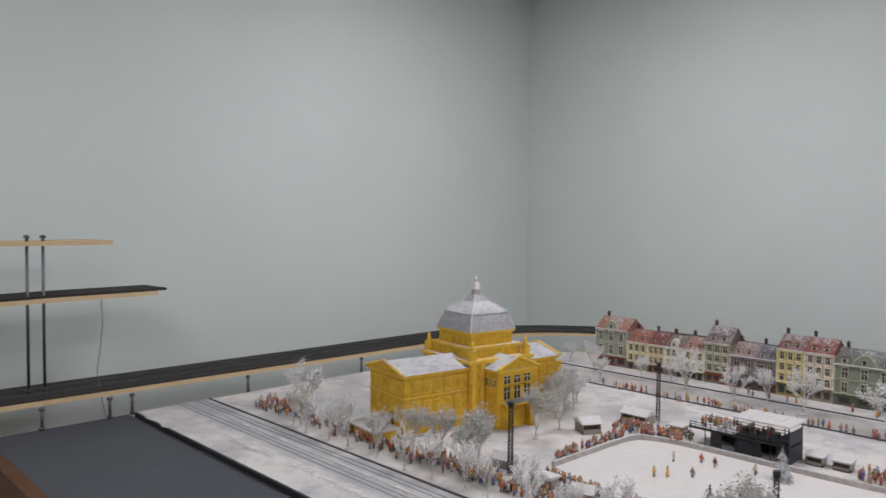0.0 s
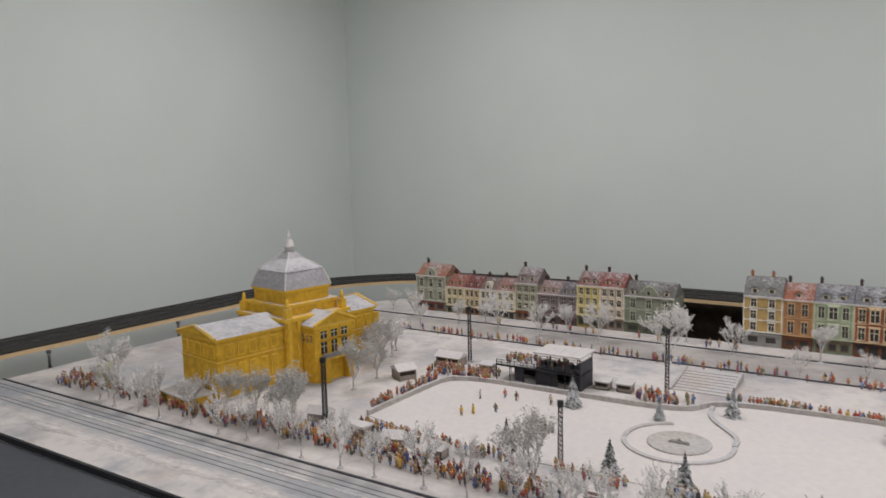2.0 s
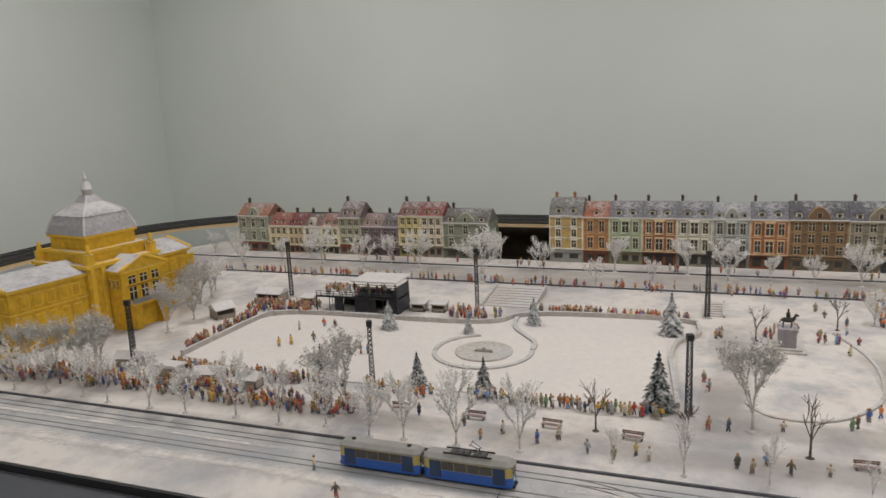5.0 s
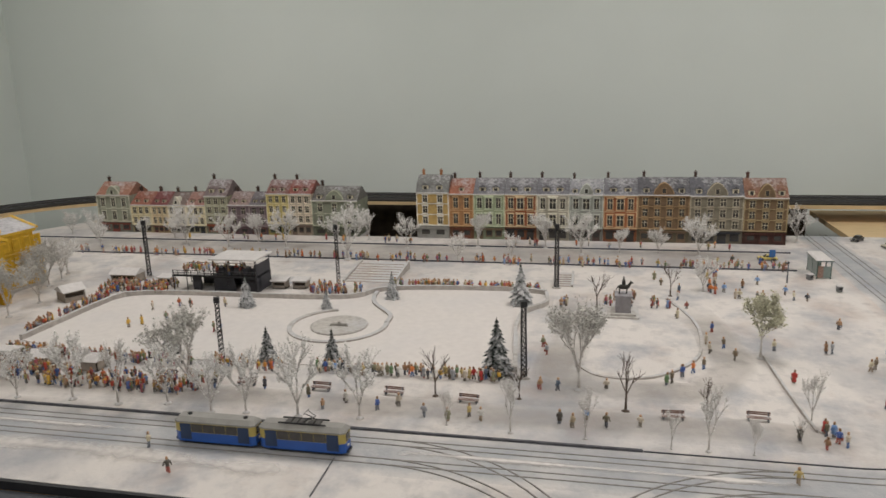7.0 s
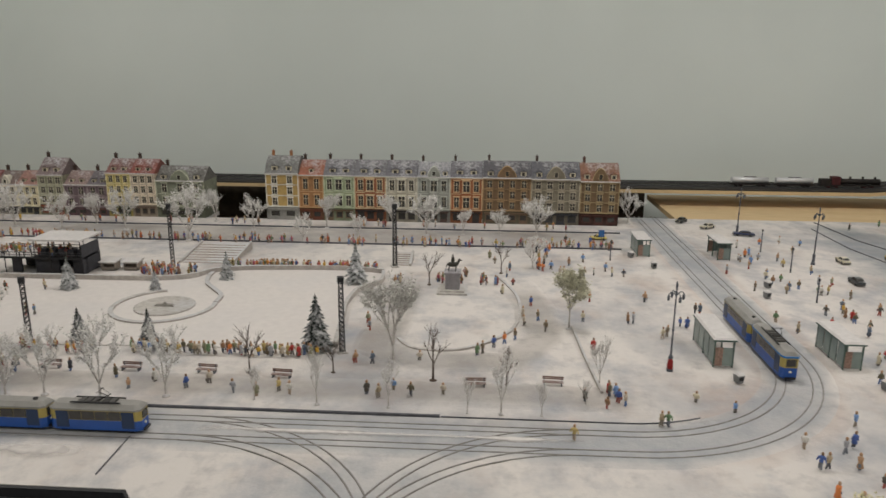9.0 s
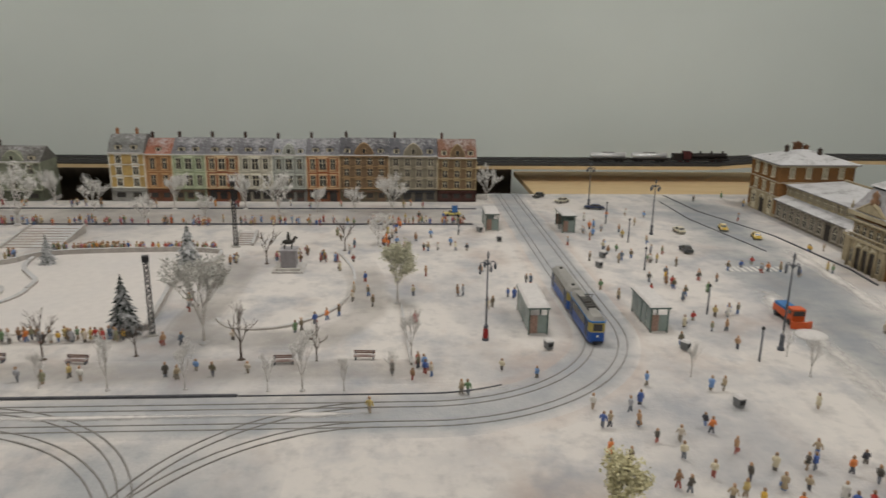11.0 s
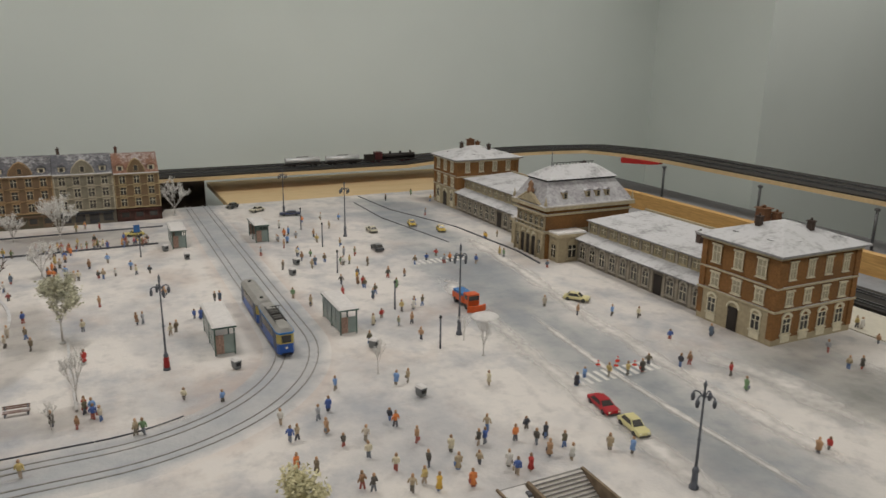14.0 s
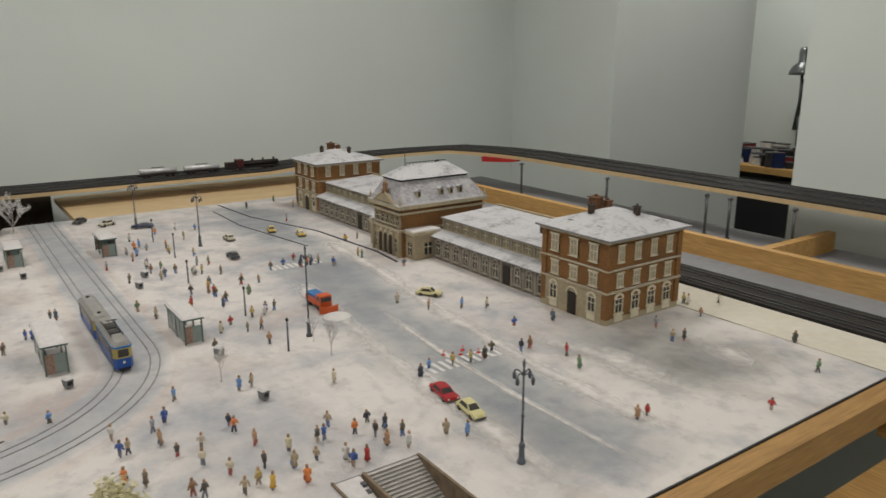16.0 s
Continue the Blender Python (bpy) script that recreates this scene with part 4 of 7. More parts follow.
# ---- railway station ----
BRICK = mat("station_brick", "805b36", 0.85, 0.2, 240, 0.35, stain="574536", stain_scale=14, stain_amount=0.6)
STRIM = mat("station_window_stone", "d0c7af", 0.8, 0.12, 160, 0.2, snow=0.5)
BLIND = mat("drawn_blind_behind_glass", "99917c", 0.35, 0.3, 260, 0, spec=0.5)
PANE_OF[STRIM.name] = BLIND
BELT = mat("station_belt_stone", "b3a68b", 0.85, 0.14, 140, 0.3, stain="8a7d68", stain_scale=20, snow=0.75)
SAND = mat("station_stone", "a4977d", 0.85, 0.12, 140, 0.3, stain="857a66", stain_scale=20)
GREYW = mat("annex_wall", "736b60", 0.85, 0.14, 140, 0.3, stain="5f584e", stain_scale=16)
SROOF = mat("station_roof", "8d8b8c", 0.8, 0.18, 120, 0.4, snow=0.85, stain="6c6a6b", stain_scale=22)
MROOF = mat("mansard_slate", "9a979a", 0.8, 0.15, 130, 0.4, snow=0.6, stain="7e7b7e", stain_scale=22)


def station_block(x0, x1, y0, y1, h, label):
    """Three-storey end block: y1 is the front (towards the square), x0 the near end."""
    th = thing("station_end_block", pose(x0, y1, 0), label, "station building", "station buildings")
    w, d = x1 - x0, y1 - y0
    bm = bmesh.new()
    box(bm, 0, w, -d, 0, 0, h)
    part("wall", bm, BRICK, th)
    bm = bmesh.new()
    box(bm, -0.002, w + 0.002, -d - 0.002, 0.002, 0, 0.012)
    part("plinth", bm, SAND, th)
    for z, t, o in ((0.062, 0.004, 0.0048), (0.105, 0.003, 0.0042), (h - 0.007, 0.006, 0.0055)):
        bm = bmesh.new()
        box(bm, -o, w + o, -d - o, o, z, z + t)
        part("cornice", bm, BELT, th)
    bm = bmesh.new()
    box(bm, 0.004, w - 0.004, -0.002, 0.0022, 0.012, 0.062)
    part("stone_facing", bm, SAND, th)
    for a in ((-0.003, 0.010, -0.010, 0.003), (w - 0.010, w + 0.003, -0.010, 0.003), (-0.003, 0.010, -d - 0.003, -d + 0.010)):
        bm = bmesh.new()
        box(bm, *a, 0.012, h - 0.007)
        part("corner_pilaster", bm, BRICK, th)
    o = 0.014
    bm = bmesh.new()
    frustum(bm, (-o, w + o, -d - o, o), h - 0.001, (-o, w + o, -d - o, o), h + 0.003)
    frustum(bm, (-o, w + o, -d - o, o), h + 0.003, (w * 0.42, w * 0.58, -d * 0.58, -d * 0.42), h + 0.034)
    part("roof", bm, SROOF, th)
    for cx, cy, z, hh, cw in ((w * 0.80, -d * 0.52, 0.014, 0.034, 0.020), (w * 0.70, -d * 0.60, 0.014, 0.027, 0.013), (w * 0.62, -d * 0.30, 0.020, 0.022, 0.010), (w * 0.28, -d * 0.62, 0.018, 0.022, 0.010)):
        chimney(th, cx, cy, h + z, hh, cw, "6a4a34" if cw > 0.01 else "453a34")
    for cx, cy, rz in ((w * 0.72, -d * 0.14, 0), (w * 0.28, -d * 0.15, 0), (w * 0.15, -d * 0.30, 90), (w * 0.15, -d * 0.76, 90)):
        bm = bmesh.new()
        hull(bm, [(x, y, z) for x in (-0.0065, 0.0065) for y, z in ((0.007, 0.0), (0.007, 0.005), (-0.010, 0.007), (-0.010, 0.0))])
        bmesh.ops.transform(bm, matrix=pose(cx, cy, h + 0.0105, 0, 0, rz), verts=bm.verts)
        hatch = part("roof_hatch", bm, SROOF, th)
        bm = bmesh.new()
        box(bm, -0.005, 0.005, 0.0068, 0.0078, 0.0005, 0.0042)
        bmesh.ops.transform(bm, matrix=pose(cx, cy, h + 0.0105, 0, 0, rz), verts=bm.verts)
        part("hatch_pane", bm, DARK, hatch)
    for i in range(3):
        x = w * (0.2 + 0.3 * i)
        add_window(th, x, 0.0028, 0.122, 0.016, 0.028, STRIM, -90)
        add_window(th, x, 0.0008, 0.074, 0.016, 0.022, STRIM, -90)
        if i == 1:
            bm = bmesh.new()
            box(bm, x - 0.011, x + 0.011, 0.002, 0.004, 0.001, 0.046)
            part("door", bm, mat("dark_door", "2c2622", 0.5), th)
            bm = bmesh.new()
            lathe_pts = [(x + 0.014 * math.cos(math.pi * j / 8), 0.0035, 0.044 + 0.012 * math.sin(math.pi * j / 8)) for j in range(9)]
            for a, b in zip(lathe_pts, lathe_pts[1:]):
                tube(bm, a, b, 0.0022, 0.0022, 5)
            part("door_arch", bm, FRAME, th)
        else:
            add_window(th, x, 0.0028, 0.022, 0.017, 0.026, FRAME, -90, True)
            bm = bmesh.new()
            box(bm, x - 0.0105, x + 0.0105, 0.001, 0.0036, 0.004, 0.0185)
            part("window_apron", bm, FRAME, th)
    for i in range(4):
        y = -d * (0.16 + 0.225 * i)
        add_window(th, -0.0008, y, 0.122, 0.013, 0.028, STRIM, 0)
        add_window(th, -0.0008, y, 0.074, 0.014, 0.022, STRIM, 0)
        add_window(th, -0.0008, y, 0.022, 0.018, 0.025, FRAME, 0, True)
        bm = bmesh.new()
        box(bm, -0.003, 0.001, y - 0.011, y + 0.011, 0.004, 0.0175)
        part("window_apron", bm, FRAME, th)
    return th


station_block(0.872, 1.045, -1.865, -1.66, 0.166, "brown brick station end block with stone trim, snowy hipped roof")
station_block(2.125, 2.295, -1.90, -1.675, 0.160, "brown brick station end block with stone trim, snowy hipped roof")


ANNEXF = mat("annex_frame2", "a89c80", 0.8, 0.1, 120)
PANE_OF[ANNEXF.name] = mat("annex_blind", "7c735e", 0.4, 0.3, 260, 0, spec=0.5)
APIL = mat("annex_pilaster", "958c7e", 0.85, 0.12, 140, 0.3, stain="6f685e", stain_scale=20)


def annex(x0, x1, n):
    th = thing("station_annex", pose(x0, -1.675, 0), "long grey stone station annex with arched windows and snowy lean-to roof", "station building", "station buildings")
    w = x1 - x0
    bm = bmesh.new()
    box(bm, 0, w, -0.20, 0, 0, 0.058)
    part("wall", bm, GREYW, th)
    bm = bmesh.new()
    box(bm, 0, w, -0.20, -0.030, 0.058, 0.1)
    part("upper_wall", bm, GREYW, th)
    bm = bmesh.new()
    hull(bm, [(x, y, z) for x in (-0.0, w) for y, z in ((0.012, 0.056), (0.012, 0.059), (-0.030, 0.072), (-0.030, 0.068))])
    part("canopy_roof", bm, SROOF, th)
    bm = bmesh.new()
    hull(bm, [(x, y, z) for x in (0, w) for y, z in ((-0.02, 0.100), (-0.02, 0.103), (-0.21, 0.113), (-0.21, 0.108))])
    part("roof", bm, SROOF, th)
    bm = bmesh.new()
    box(bm, 0, w, -0.206, -0.2, 0.108, 0.117)
    part("parapet", bm, SAND, th)
    for i in range(n):
        x = w * (i + 0.5) / n
        if i == n // 3:
            bm = bmesh.new()
            box(bm, x - 0.011, x + 0.011, -0.001, 0.0018, 0.001, 0.044)
            part("door", bm, mat("dark_door", "2c2622", 0.5), th)
        else:
            add_window(th, x, 0.0008, 0.012, 0.017, 0.028, mat("annex_frame", "a8a093", 0.8, 0.1, 120), -90, True)
        add_window(th, x, -0.0292, 0.076, 0.019, 0.017, ANNEXF, -90)
        bm = bmesh.new()
        box(bm, x + w / n / 2 - 0.004, x + w / n / 2 + 0.003, -0.031, -0.0275, 0.07, 0.1)
        part("upper_pilaster", bm, APIL, th)
        bm = bmesh.new()
        box(bm, x + w / n / 2 - 0.004, x + w / n / 2 + 0.003, -0.001, 0.0022, 0.0, 0.056)
        part("pilaster", bm, APIL, th)
    chimney(th, w * 0.3, -0.1, 0.11, 0.02, 0.012, "4a3c34")


annex(1.046, 1.462, 11)
annex(1.722, 2.124, 11)

mid = thing("station_hall", pose(1.465, -1.612, 0), "brown brick station hall with stone front and snowy mansard", "station building", "station buildings")


def mbox(name, m, *a):
    bm = bmesh.new()
    box(bm, *a)
    return part(name, bm, m, mid)


X0, X1, YB = 0.042, 0.180, -0.25
mbox("wall", BRICK, X0, X1, YB, 0.004, 0, 0.128)
for a in ((0.0, X0), (X1, X1 + 0.042)):
    mbox("side_bay", SAND, a[0], a[1], -0.085, -0.006, 0, 0.070)
    mbox("bay_cornice", BELT, a[0] - 0.004, a[1] + 0.002, -0.089, -0.001, 0.063, 0.071)
    mbox("bay_roof", SNOW, a[0] - 0.001, a[1], -0.086, -0.004, 0.071, 0.074)
mbox("stone_front", SAND, X0 + 0.004, X1 - 0.004, 0.003, 0.010, 0, 0.066)
mbox("belt_course", BELT, X0 - 0.004, X1 + 0.004, YB - 0.004, 0.014, 0.066, 0.072)
mbox("cornice", BELT, X0 - 0.005, X1 + 0.005, YB - 0.005, 0.014, 0.110, 0.115)
mbox("cornice", BELT, X0 - 0.010, X1 + 0.010, YB - 0.010, 0.018, 0.124, 0.133)
mbox("cornice_snow", SNOW, X0 - 0.009, X1 + 0.009, YB - 0.009, 0.017, 0.133, 0.136)
for i in range(5):
    x = X0 + 0.019 + i * 0.025
    if i in (1, 2, 3):
        mbox("door", mat("dark_door", "2c2622", 0.5), x - 0.008, x + 0.008, 0.008, 0.0112, 0.001, 0.05)
        bm = bmesh.new()
        pts = [(x + 0.0105 * math.cos(math.pi * j / 8), 0.011, 0.05 + 0.009 * math.sin(math.pi * j / 8)) for j in range(9)]
        for a, b in zip(pts, pts[1:]):
            tube(bm, a, b, 0.0018, 0.0018, 5)
        part("door_arch", bm, FRAME, mid)
    else:
        add_window(mid, x, 0.0106, 0.012, 0.011, 0.034, SAND, -90, True)
    add_window(mid, x, 0.0048, 0.077, 0.012, 0.022, SAND, -90, True)
for i in range(6):
    bm = bmesh.new()
    tube(bm, (X0 + 0.0065 + i * 0.025, 0.012, 0.0), (X0 + 0.0065 + i * 0.025, 0.012, 0.064), 0.0034, 0.0028, 8)
    part("column", bm, SAND, mid)
    mbox("pilaster", SAND, X0 + 0.005 + i * 0.025, X0 + 0.0085 + i * 0.025, 0.003, 0.0064, 0.072, 0.110)
add_window(mid, -0.0008, -0.045, 0.012, 0.022, 0.03, SAND, 0, True)
add_window(mid, 0.02, -0.0052, 0.012, 0.018, 0.03, SAND, -90, True)
bm = bmesh.new()
frustum(bm, (X0 - 0.006, X1 + 0.006, YB - 0.006, 0.014), 0.136, (0.078, 0.160, -0.22, -0.018), 0.190)
part("mansard", bm, MROOF, mid)
mbox("roof_gutter", DARK, 0.074, 0.164, -0.224, -0.014, 0.188, 0.1925)
bm = bmesh.new()
frustum(bm, (0.070, 0.168, -0.228, -0.010), 0.1925, (0.112, 0.126, -0.185, -0.06), 0.222)
part("top_roof", bm, SROOF, mid)
bm = bmesh.new()
for i in range(13):
    tube(bm, (0.119, -0.18 + 0.01 * i, 0.221), (0.119, -0.18 + 0.01 * i, 0.228), 0.0008, 0.0008, 4)
box(bm, 0.118, 0.120, -0.185, -0.06, 0.2265, 0.228)
part("ridge_crest", bm, DARK, mid)
bm = bmesh.new()
tube(bm, (0.119, -0.055, 0.218), (0.119, -0.055, 0.272), 0.0013, 0.0006, 6)
part("flagpole", bm, STEEL, mid)
PM = (X0 + X1) / 2
bm = bmesh.new()
hull(bm, [(x, y, z) for y in (0.004, 0.017) for x, z in ((PM - 0.05, 0.134), (PM + 0.05, 0.134), (PM, 0.160))])
part("pediment", bm, SAND, mid)
bm = bmesh.new()
for a, b in (((PM - 0.053, 0.135), (PM, 0.163)), ((PM, 0.163), (PM + 0.053, 0.135))):
    tube(bm, (a[0], 0.014, a[1]), (b[0], 0.014, b[1]), 0.0034, 0.0034, 5)
part("pediment_coping", bm, SAND, mid)
bm = bmesh.new()
lathe(bm, [(0.009, 0.158), (0.010, 0.166), (0.006, 0.172), (0.008, 0.180), (0.001, 0.190)], 8, 0, (PM, 0.010, 0))
part("pediment_group", bm, mat("carved_stone", "8a6a52", 0.8, 0.25, 120, 0.4), mid)
for y in (-0.05, -0.12, -0.15, -0.18):
    dormer(mid, 0.046, y, 0.148, 0.013, 0.017, MROOF, 0.03, SAND)
for x, y in ((X0 - 0.004, 0.012), (X1 + 0.004, 0.012), (X0 - 0.004, YB - 0.004), (X1 + 0.004, YB - 0.004)):
    bm = bmesh.new()
    lathe(bm, [(0.004, 0.133), (0.004, 0.142), (0.0018, 0.148), (0.0005, 0.158)], 6, 0, (x, y, 0))
    part("corner_finial", bm, SAND, mid)
chimney(mid, 0.165, -0.19, 0.195, 0.02, 0.012, "4a3c34")
for i in range(9):
    mbox("baluster", SAND, X0 + 0.004 + i * 0.0158, X0 + 0.0075 + i * 0.0158, 0.010, 0.0135, 0.0715, 0.0795)
mbox("balustrade_rail", BELT, X0 + 0.002, X1 - 0.002, 0.0095, 0.0140, 0.0795, 0.0815)
for i in range(3):
    mbox("keystone", FRAME, X0 + 0.0415 + i * 0.025, X0 + 0.0465 + i * 0.025, 0.009, 0.0145, 0.056, 0.064)

# ---- trees ----
FROST = mat("frosted_twigs", "e9e7e4", 0.9, 0.1, 200, 0.2)
BARK = mat("frosted_bark", "b9b3ae", 0.9, 0.15, 150, 0.3, snow=0.7)
BROWNB = mat("dark_bark", "5c5048", 0.9, 0.2, 150, 0.3, snow=0.35)
FROSTG = mat("greyish_frosted_twigs", "c2c0ba", 0.9, 0.2, 200, 0.2)
CREAMG = mat("cream_green_foliage", "cfc8a4", 0.9, 0.15, 150, 0.2)
PALEG = mat("pale_green_foliage", "c6c3ac", 0.9, 0.15, 150, 0.2)
FIR = mat("snowy_fir_needles", "1c2620", 0.9, 0.35, 220, 0.3, snow=0.60, stain_scale=110)
FIRW = mat("snow_laden_fir", "39443c", 0.9, 0.3, 220, 0.3, snow=0.80, stain_scale=110)


def grow(bm, rng, p, d, length, r, depth, tips, spread):
    q = p + d * length
    tube(bm, p, q, r, r * 0.65, 4 if depth < 2 else 3, cap=False)
    if depth == 0:
        tips.append((p, q))
        return
    tips.append((p, q))
    tips.append((p.lerp(q, 0.4), q))
    for i in range(rng.choice((2, 3, 3, 4))):
        ax = Vector((rng.uniform(-1, 1), rng.uniform(-1, 1), rng.uniform(-0.3, 0.7)))
        nd = (d + ax * spread).normalized()
        grow(bm, rng, p.lerp(q, rng.uniform(0.65, 1.0)), nd, length * rng.uniform(0.62, 0.85), r * 0.62, depth - 1, tips, spread)


def tree(height, seed, levels=3, leaf=5, size=0.0032, spread=0.75, bark=BARK, leafm=FROST, label="", clear=0.3):
    rng = random.Random(seed)
    th = thing("tree", pose(0, 0, -5), label, "tree", "model trees")
    bm = bmesh.new()
    tips = []
    tube(bm, (0, 0, -0.001), (0, 0, height * clear), height * 0.02, height * 0.015, 6)
    lathe(bm, [(height * 0.07, -0.001), (height * 0.06, 0.0012), (height * 0.015, 0.003)], 8)
    for i in range(4 if levels > 2 else 3):
        a = i * 2 * math.pi / 4 + rng.uniform(-0.5, 0.5)
        lean = 0.12 if i == 0 else rng.uniform(0.35, 0.7)
        grow(bm, rng, Vector((0, 0, height * clear * rng.uniform(0.8, 1))), Vector((math.cos(a) * lean, math.sin(a) * lean, 1)).normalized(), height * rng.uniform(0.22, 0.3), height * 0.011, levels - 1, tips, spread)
    top = max(max(a.z, b.z) for a, b in tips)
    k = height / top
    bmesh.ops.scale(bm, vec=(k, k, k), verts=bm.verts)
    part("trunk", bm, bark, th)
    if leaf:
        vs, fs = [], []
        for a, b in tips:
            for j in range(leaf):
                c = a.lerp(b, rng.uniform(0.2, 1.1)) * k + Vector((rng.gauss(0, 1), rng.gauss(0, 1), rng.gauss(0, 1))) * size * 0.9
                u = Vector((rng.gauss(0, 1), rng.gauss(0, 1), rng.gauss(0, 0.5))).normalized() * size * rng.uniform(0.5, 1.3)
                v = Vector((rng.gauss(0, 1), rng.gauss(0, 1), rng.gauss(0, 1))).normalized() * size * rng.uniform(0.3, 0.7)
                n = len(vs)
                vs += [tuple(c - u), tuple(c + v), tuple(c + u), tuple(c - v + Vector((0, 0, size * 0.3)))]
                fs += [(n, n + 1, n + 2), (n, n + 2, n + 3), (n, n + 3, n + 1)]
        me = bpy.data.meshes.new("crown")
        me.from_pydata(vs, [], fs)
        me.materials.append(leafm)
        part("crown", me, None, th)
    return th


def plant(proto, x, y, s, rng, z=0.0, label="", slim=0.85):
    m = pose(x, y, z, 0, 0, rng.uniform(0, 360))
    o = copy_thing(proto, m)
    o.scale = (s * slim, s * slim, s)
    if label:
        tagged(o, label)
    return o


RNG = random.Random(11)
FROSTED = [tree(0.1, 20 + i, 4, 11, 0.0021, 0.75, clear=0.13, label="model tree thickly frosted white, small snowy base") for i in range(4)]
SPARSE = [tree(0.1, 40 + i, 4, 5, 0.0017, 0.7, clear=0.22, label="thin model tree with frosted white twigs") for i in range(3)]
DENSE = [tree(0.1, 60 + i, 5, 4, 0.0020, 0.7, leafm=FROSTG, label="bushy frosted grey-white model tree", clear=0.18) for i in range(2)]
BARE = [tree(0.1, 80 + i, 3, 0, bark=BROWNB, label="bare brown model tree with a few branches") for i in range(2)]
GREEN = [tree(0.1, 90, 4, 16, 0.0030, 0.65, leafm=PALEG, label="model tree with pale grey-green foliage", clear=0.35),
         tree(0.1, 91, 3, 26, 0.0042, 0.8, leafm=CREAMG, bark=CREAMG, label="coarse model tree with cream-green foliage on the square", clear=0.2)]
# row along the tram road
for i in range(15):
    y = 1.62 - i * 0.089 + RNG.uniform(-0.012, 0.012)
    plant(RNG.choice(FROSTED + SPARSE), 1.03 + RNG.uniform(-0.008, 0.012), y, RNG.uniform(0.9, 1.3), RNG, slim=0.72)
for x, y, s in ((1.03, 0.31, 1.2), (1.03, 0.22, 1.35), (1.04, 0.12, 1.25), (1.04, -0.02, 0.6), (1.03, -0.12, 0.9), (1.03, -0.23, 0.8), (1.02, -0.35, 0.6), (1.02, -0.40, 1.0), (1.02, -0.46, 0.55), (1.06, -0.53, 0.45), (1.13, -0.56, 0.9), (1.05, -0.99, 0.6), (1.045, -1.178, 0.68), (1.12, -1.18, 0.5)):
    plant(RNG.choice(SPARSE) if s < 1.1 else RNG.choice(FROSTED), x, y, s, RNG, slim=0.6)
for x, y, s in ((1.14, 0.02, 0.8), (1.13, -0.29, 1.0), (1.12, -0.41, 0.7), (1.77, -0.41, 0.76), (1.66, -0.24, 0.8), (1.15, -0.12, 0.6)):
    plant(RNG.choice(BARE), x, y, s, RNG, slim=0.9)
for x, y, s in ((1.10, 0.454, 1.55), (1.20, -0.215, 1.6), (1.09, 1.01, 1.6), (1.11, 1.14, 1.3), (1.15, 1.06, 1.2), (1.10, 1.22, 1.2), (1.07, 1.30, 1.0), (1.41, 1.11, 1.35), (1.60, 1.19, 1.2), (1.66, 1.21, 1.3), (1.52, 1.12, 1.1)):
    plant(RNG.choice(DENSE), x, y, s, RNG)
for x, y, s in ((1.12, 1.67, 1.5), (1.06, 1.45, 1.1), (2.29, 1.64, 0.9), (1.82, -0.49, 0.85), (1.72, 1.22, 1.2), (1.78, 1.25, 1.1)):
    plant(RNG.choice(FROSTED), x, y, s, RNG)
plant(GREEN[0], 1.05, 1.60, 0.95, RNG)
plant(GREEN[0], 1.39, -0.538, 1.25, RNG)
plant(GREEN[1], 0.70, -0.765, 0.82, RNG, slim=1.1)
# trees along the back street
for x, y, s in ((2.21, 1.48, 1.0), (2.18, 1.27, 0.8), (2.16, 1.10, 1.3), (2.13, 0.93, 1.1), (2.22, 0.87, 0.9), (2.15, 0.74, 1.25), (2.03, 0.49, 1.6), (2.30, 0.51, 0.95), (2.19, 0.35, 1.0), (2.05, 0.16, 0.8), (2.23, 0.13, 1.0), (2.11, 0.01, 0.7), (2.23, -0.08, 1.0), (2.16, -0.19, 1.2), (2.18, -0.30, 0.7), (2.17, -0.52, 1.1), (2.19, -0.41, 0.7), (2.38, -0.83, 1.05), (2.25, 1.20, 0.8), (2.10, 1.38, 0.8)):
    plant(RNG.choice(FROSTED), x, y, s * 1.1, RNG)


def fir(seed, m, label):
    rng = random.Random(seed)
    th = thing("fir_tree", pose(0, 0, -5), label, "fir tree", "park firs")
    bm = bmesh.new()
    tube(bm, (0, 0, -0.001), (0, 0, 0.1), 0.003, 0.0008, 6)
    part("trunk", bm, BROWNB, th)
    bm = bmesh.new()
    for t in range(13):
        z = 0.01 + t * 0.0068
        r = 0.034 * (1 - t / 13.5) * rng.uniform(0.85, 1.1)
        n = max(5, 12 - t // 2)
        for i in range(n):
            a = 2 * math.pi * (i + rng.uniform(-0.3, 0.3)) / n + t
            rr = r * rng.uniform(0.75, 1.1)
            c, s = math.cos(a), math.sin(a)
            w = rr * 0.34
            tip = (c * rr, s * rr, z - rr * 0.28)
            l_ = (c * rr * 0.55 - s * w, s * rr * 0.55 + c * w, z - rr * 0.1)
            r_ = (c * rr * 0.55 + s * w, s * rr * 0.55 - c * w, z - rr * 0.1)
            up = (c * rr * 0.5, s * rr * 0.5, z + 0.003)
            base = (0, 0, z + 0.006)
            v = [bm.verts.new(p) for p in (base, l_, tip, r_, up)]
            for f in ((0, 1, 4), (1, 2, 4), (2, 3, 4), (3, 0, 4), (0, 3, 2, 1)):
                bm.faces.new([v[k] for k in f])
    part("crown", bm, m, th)
    return th


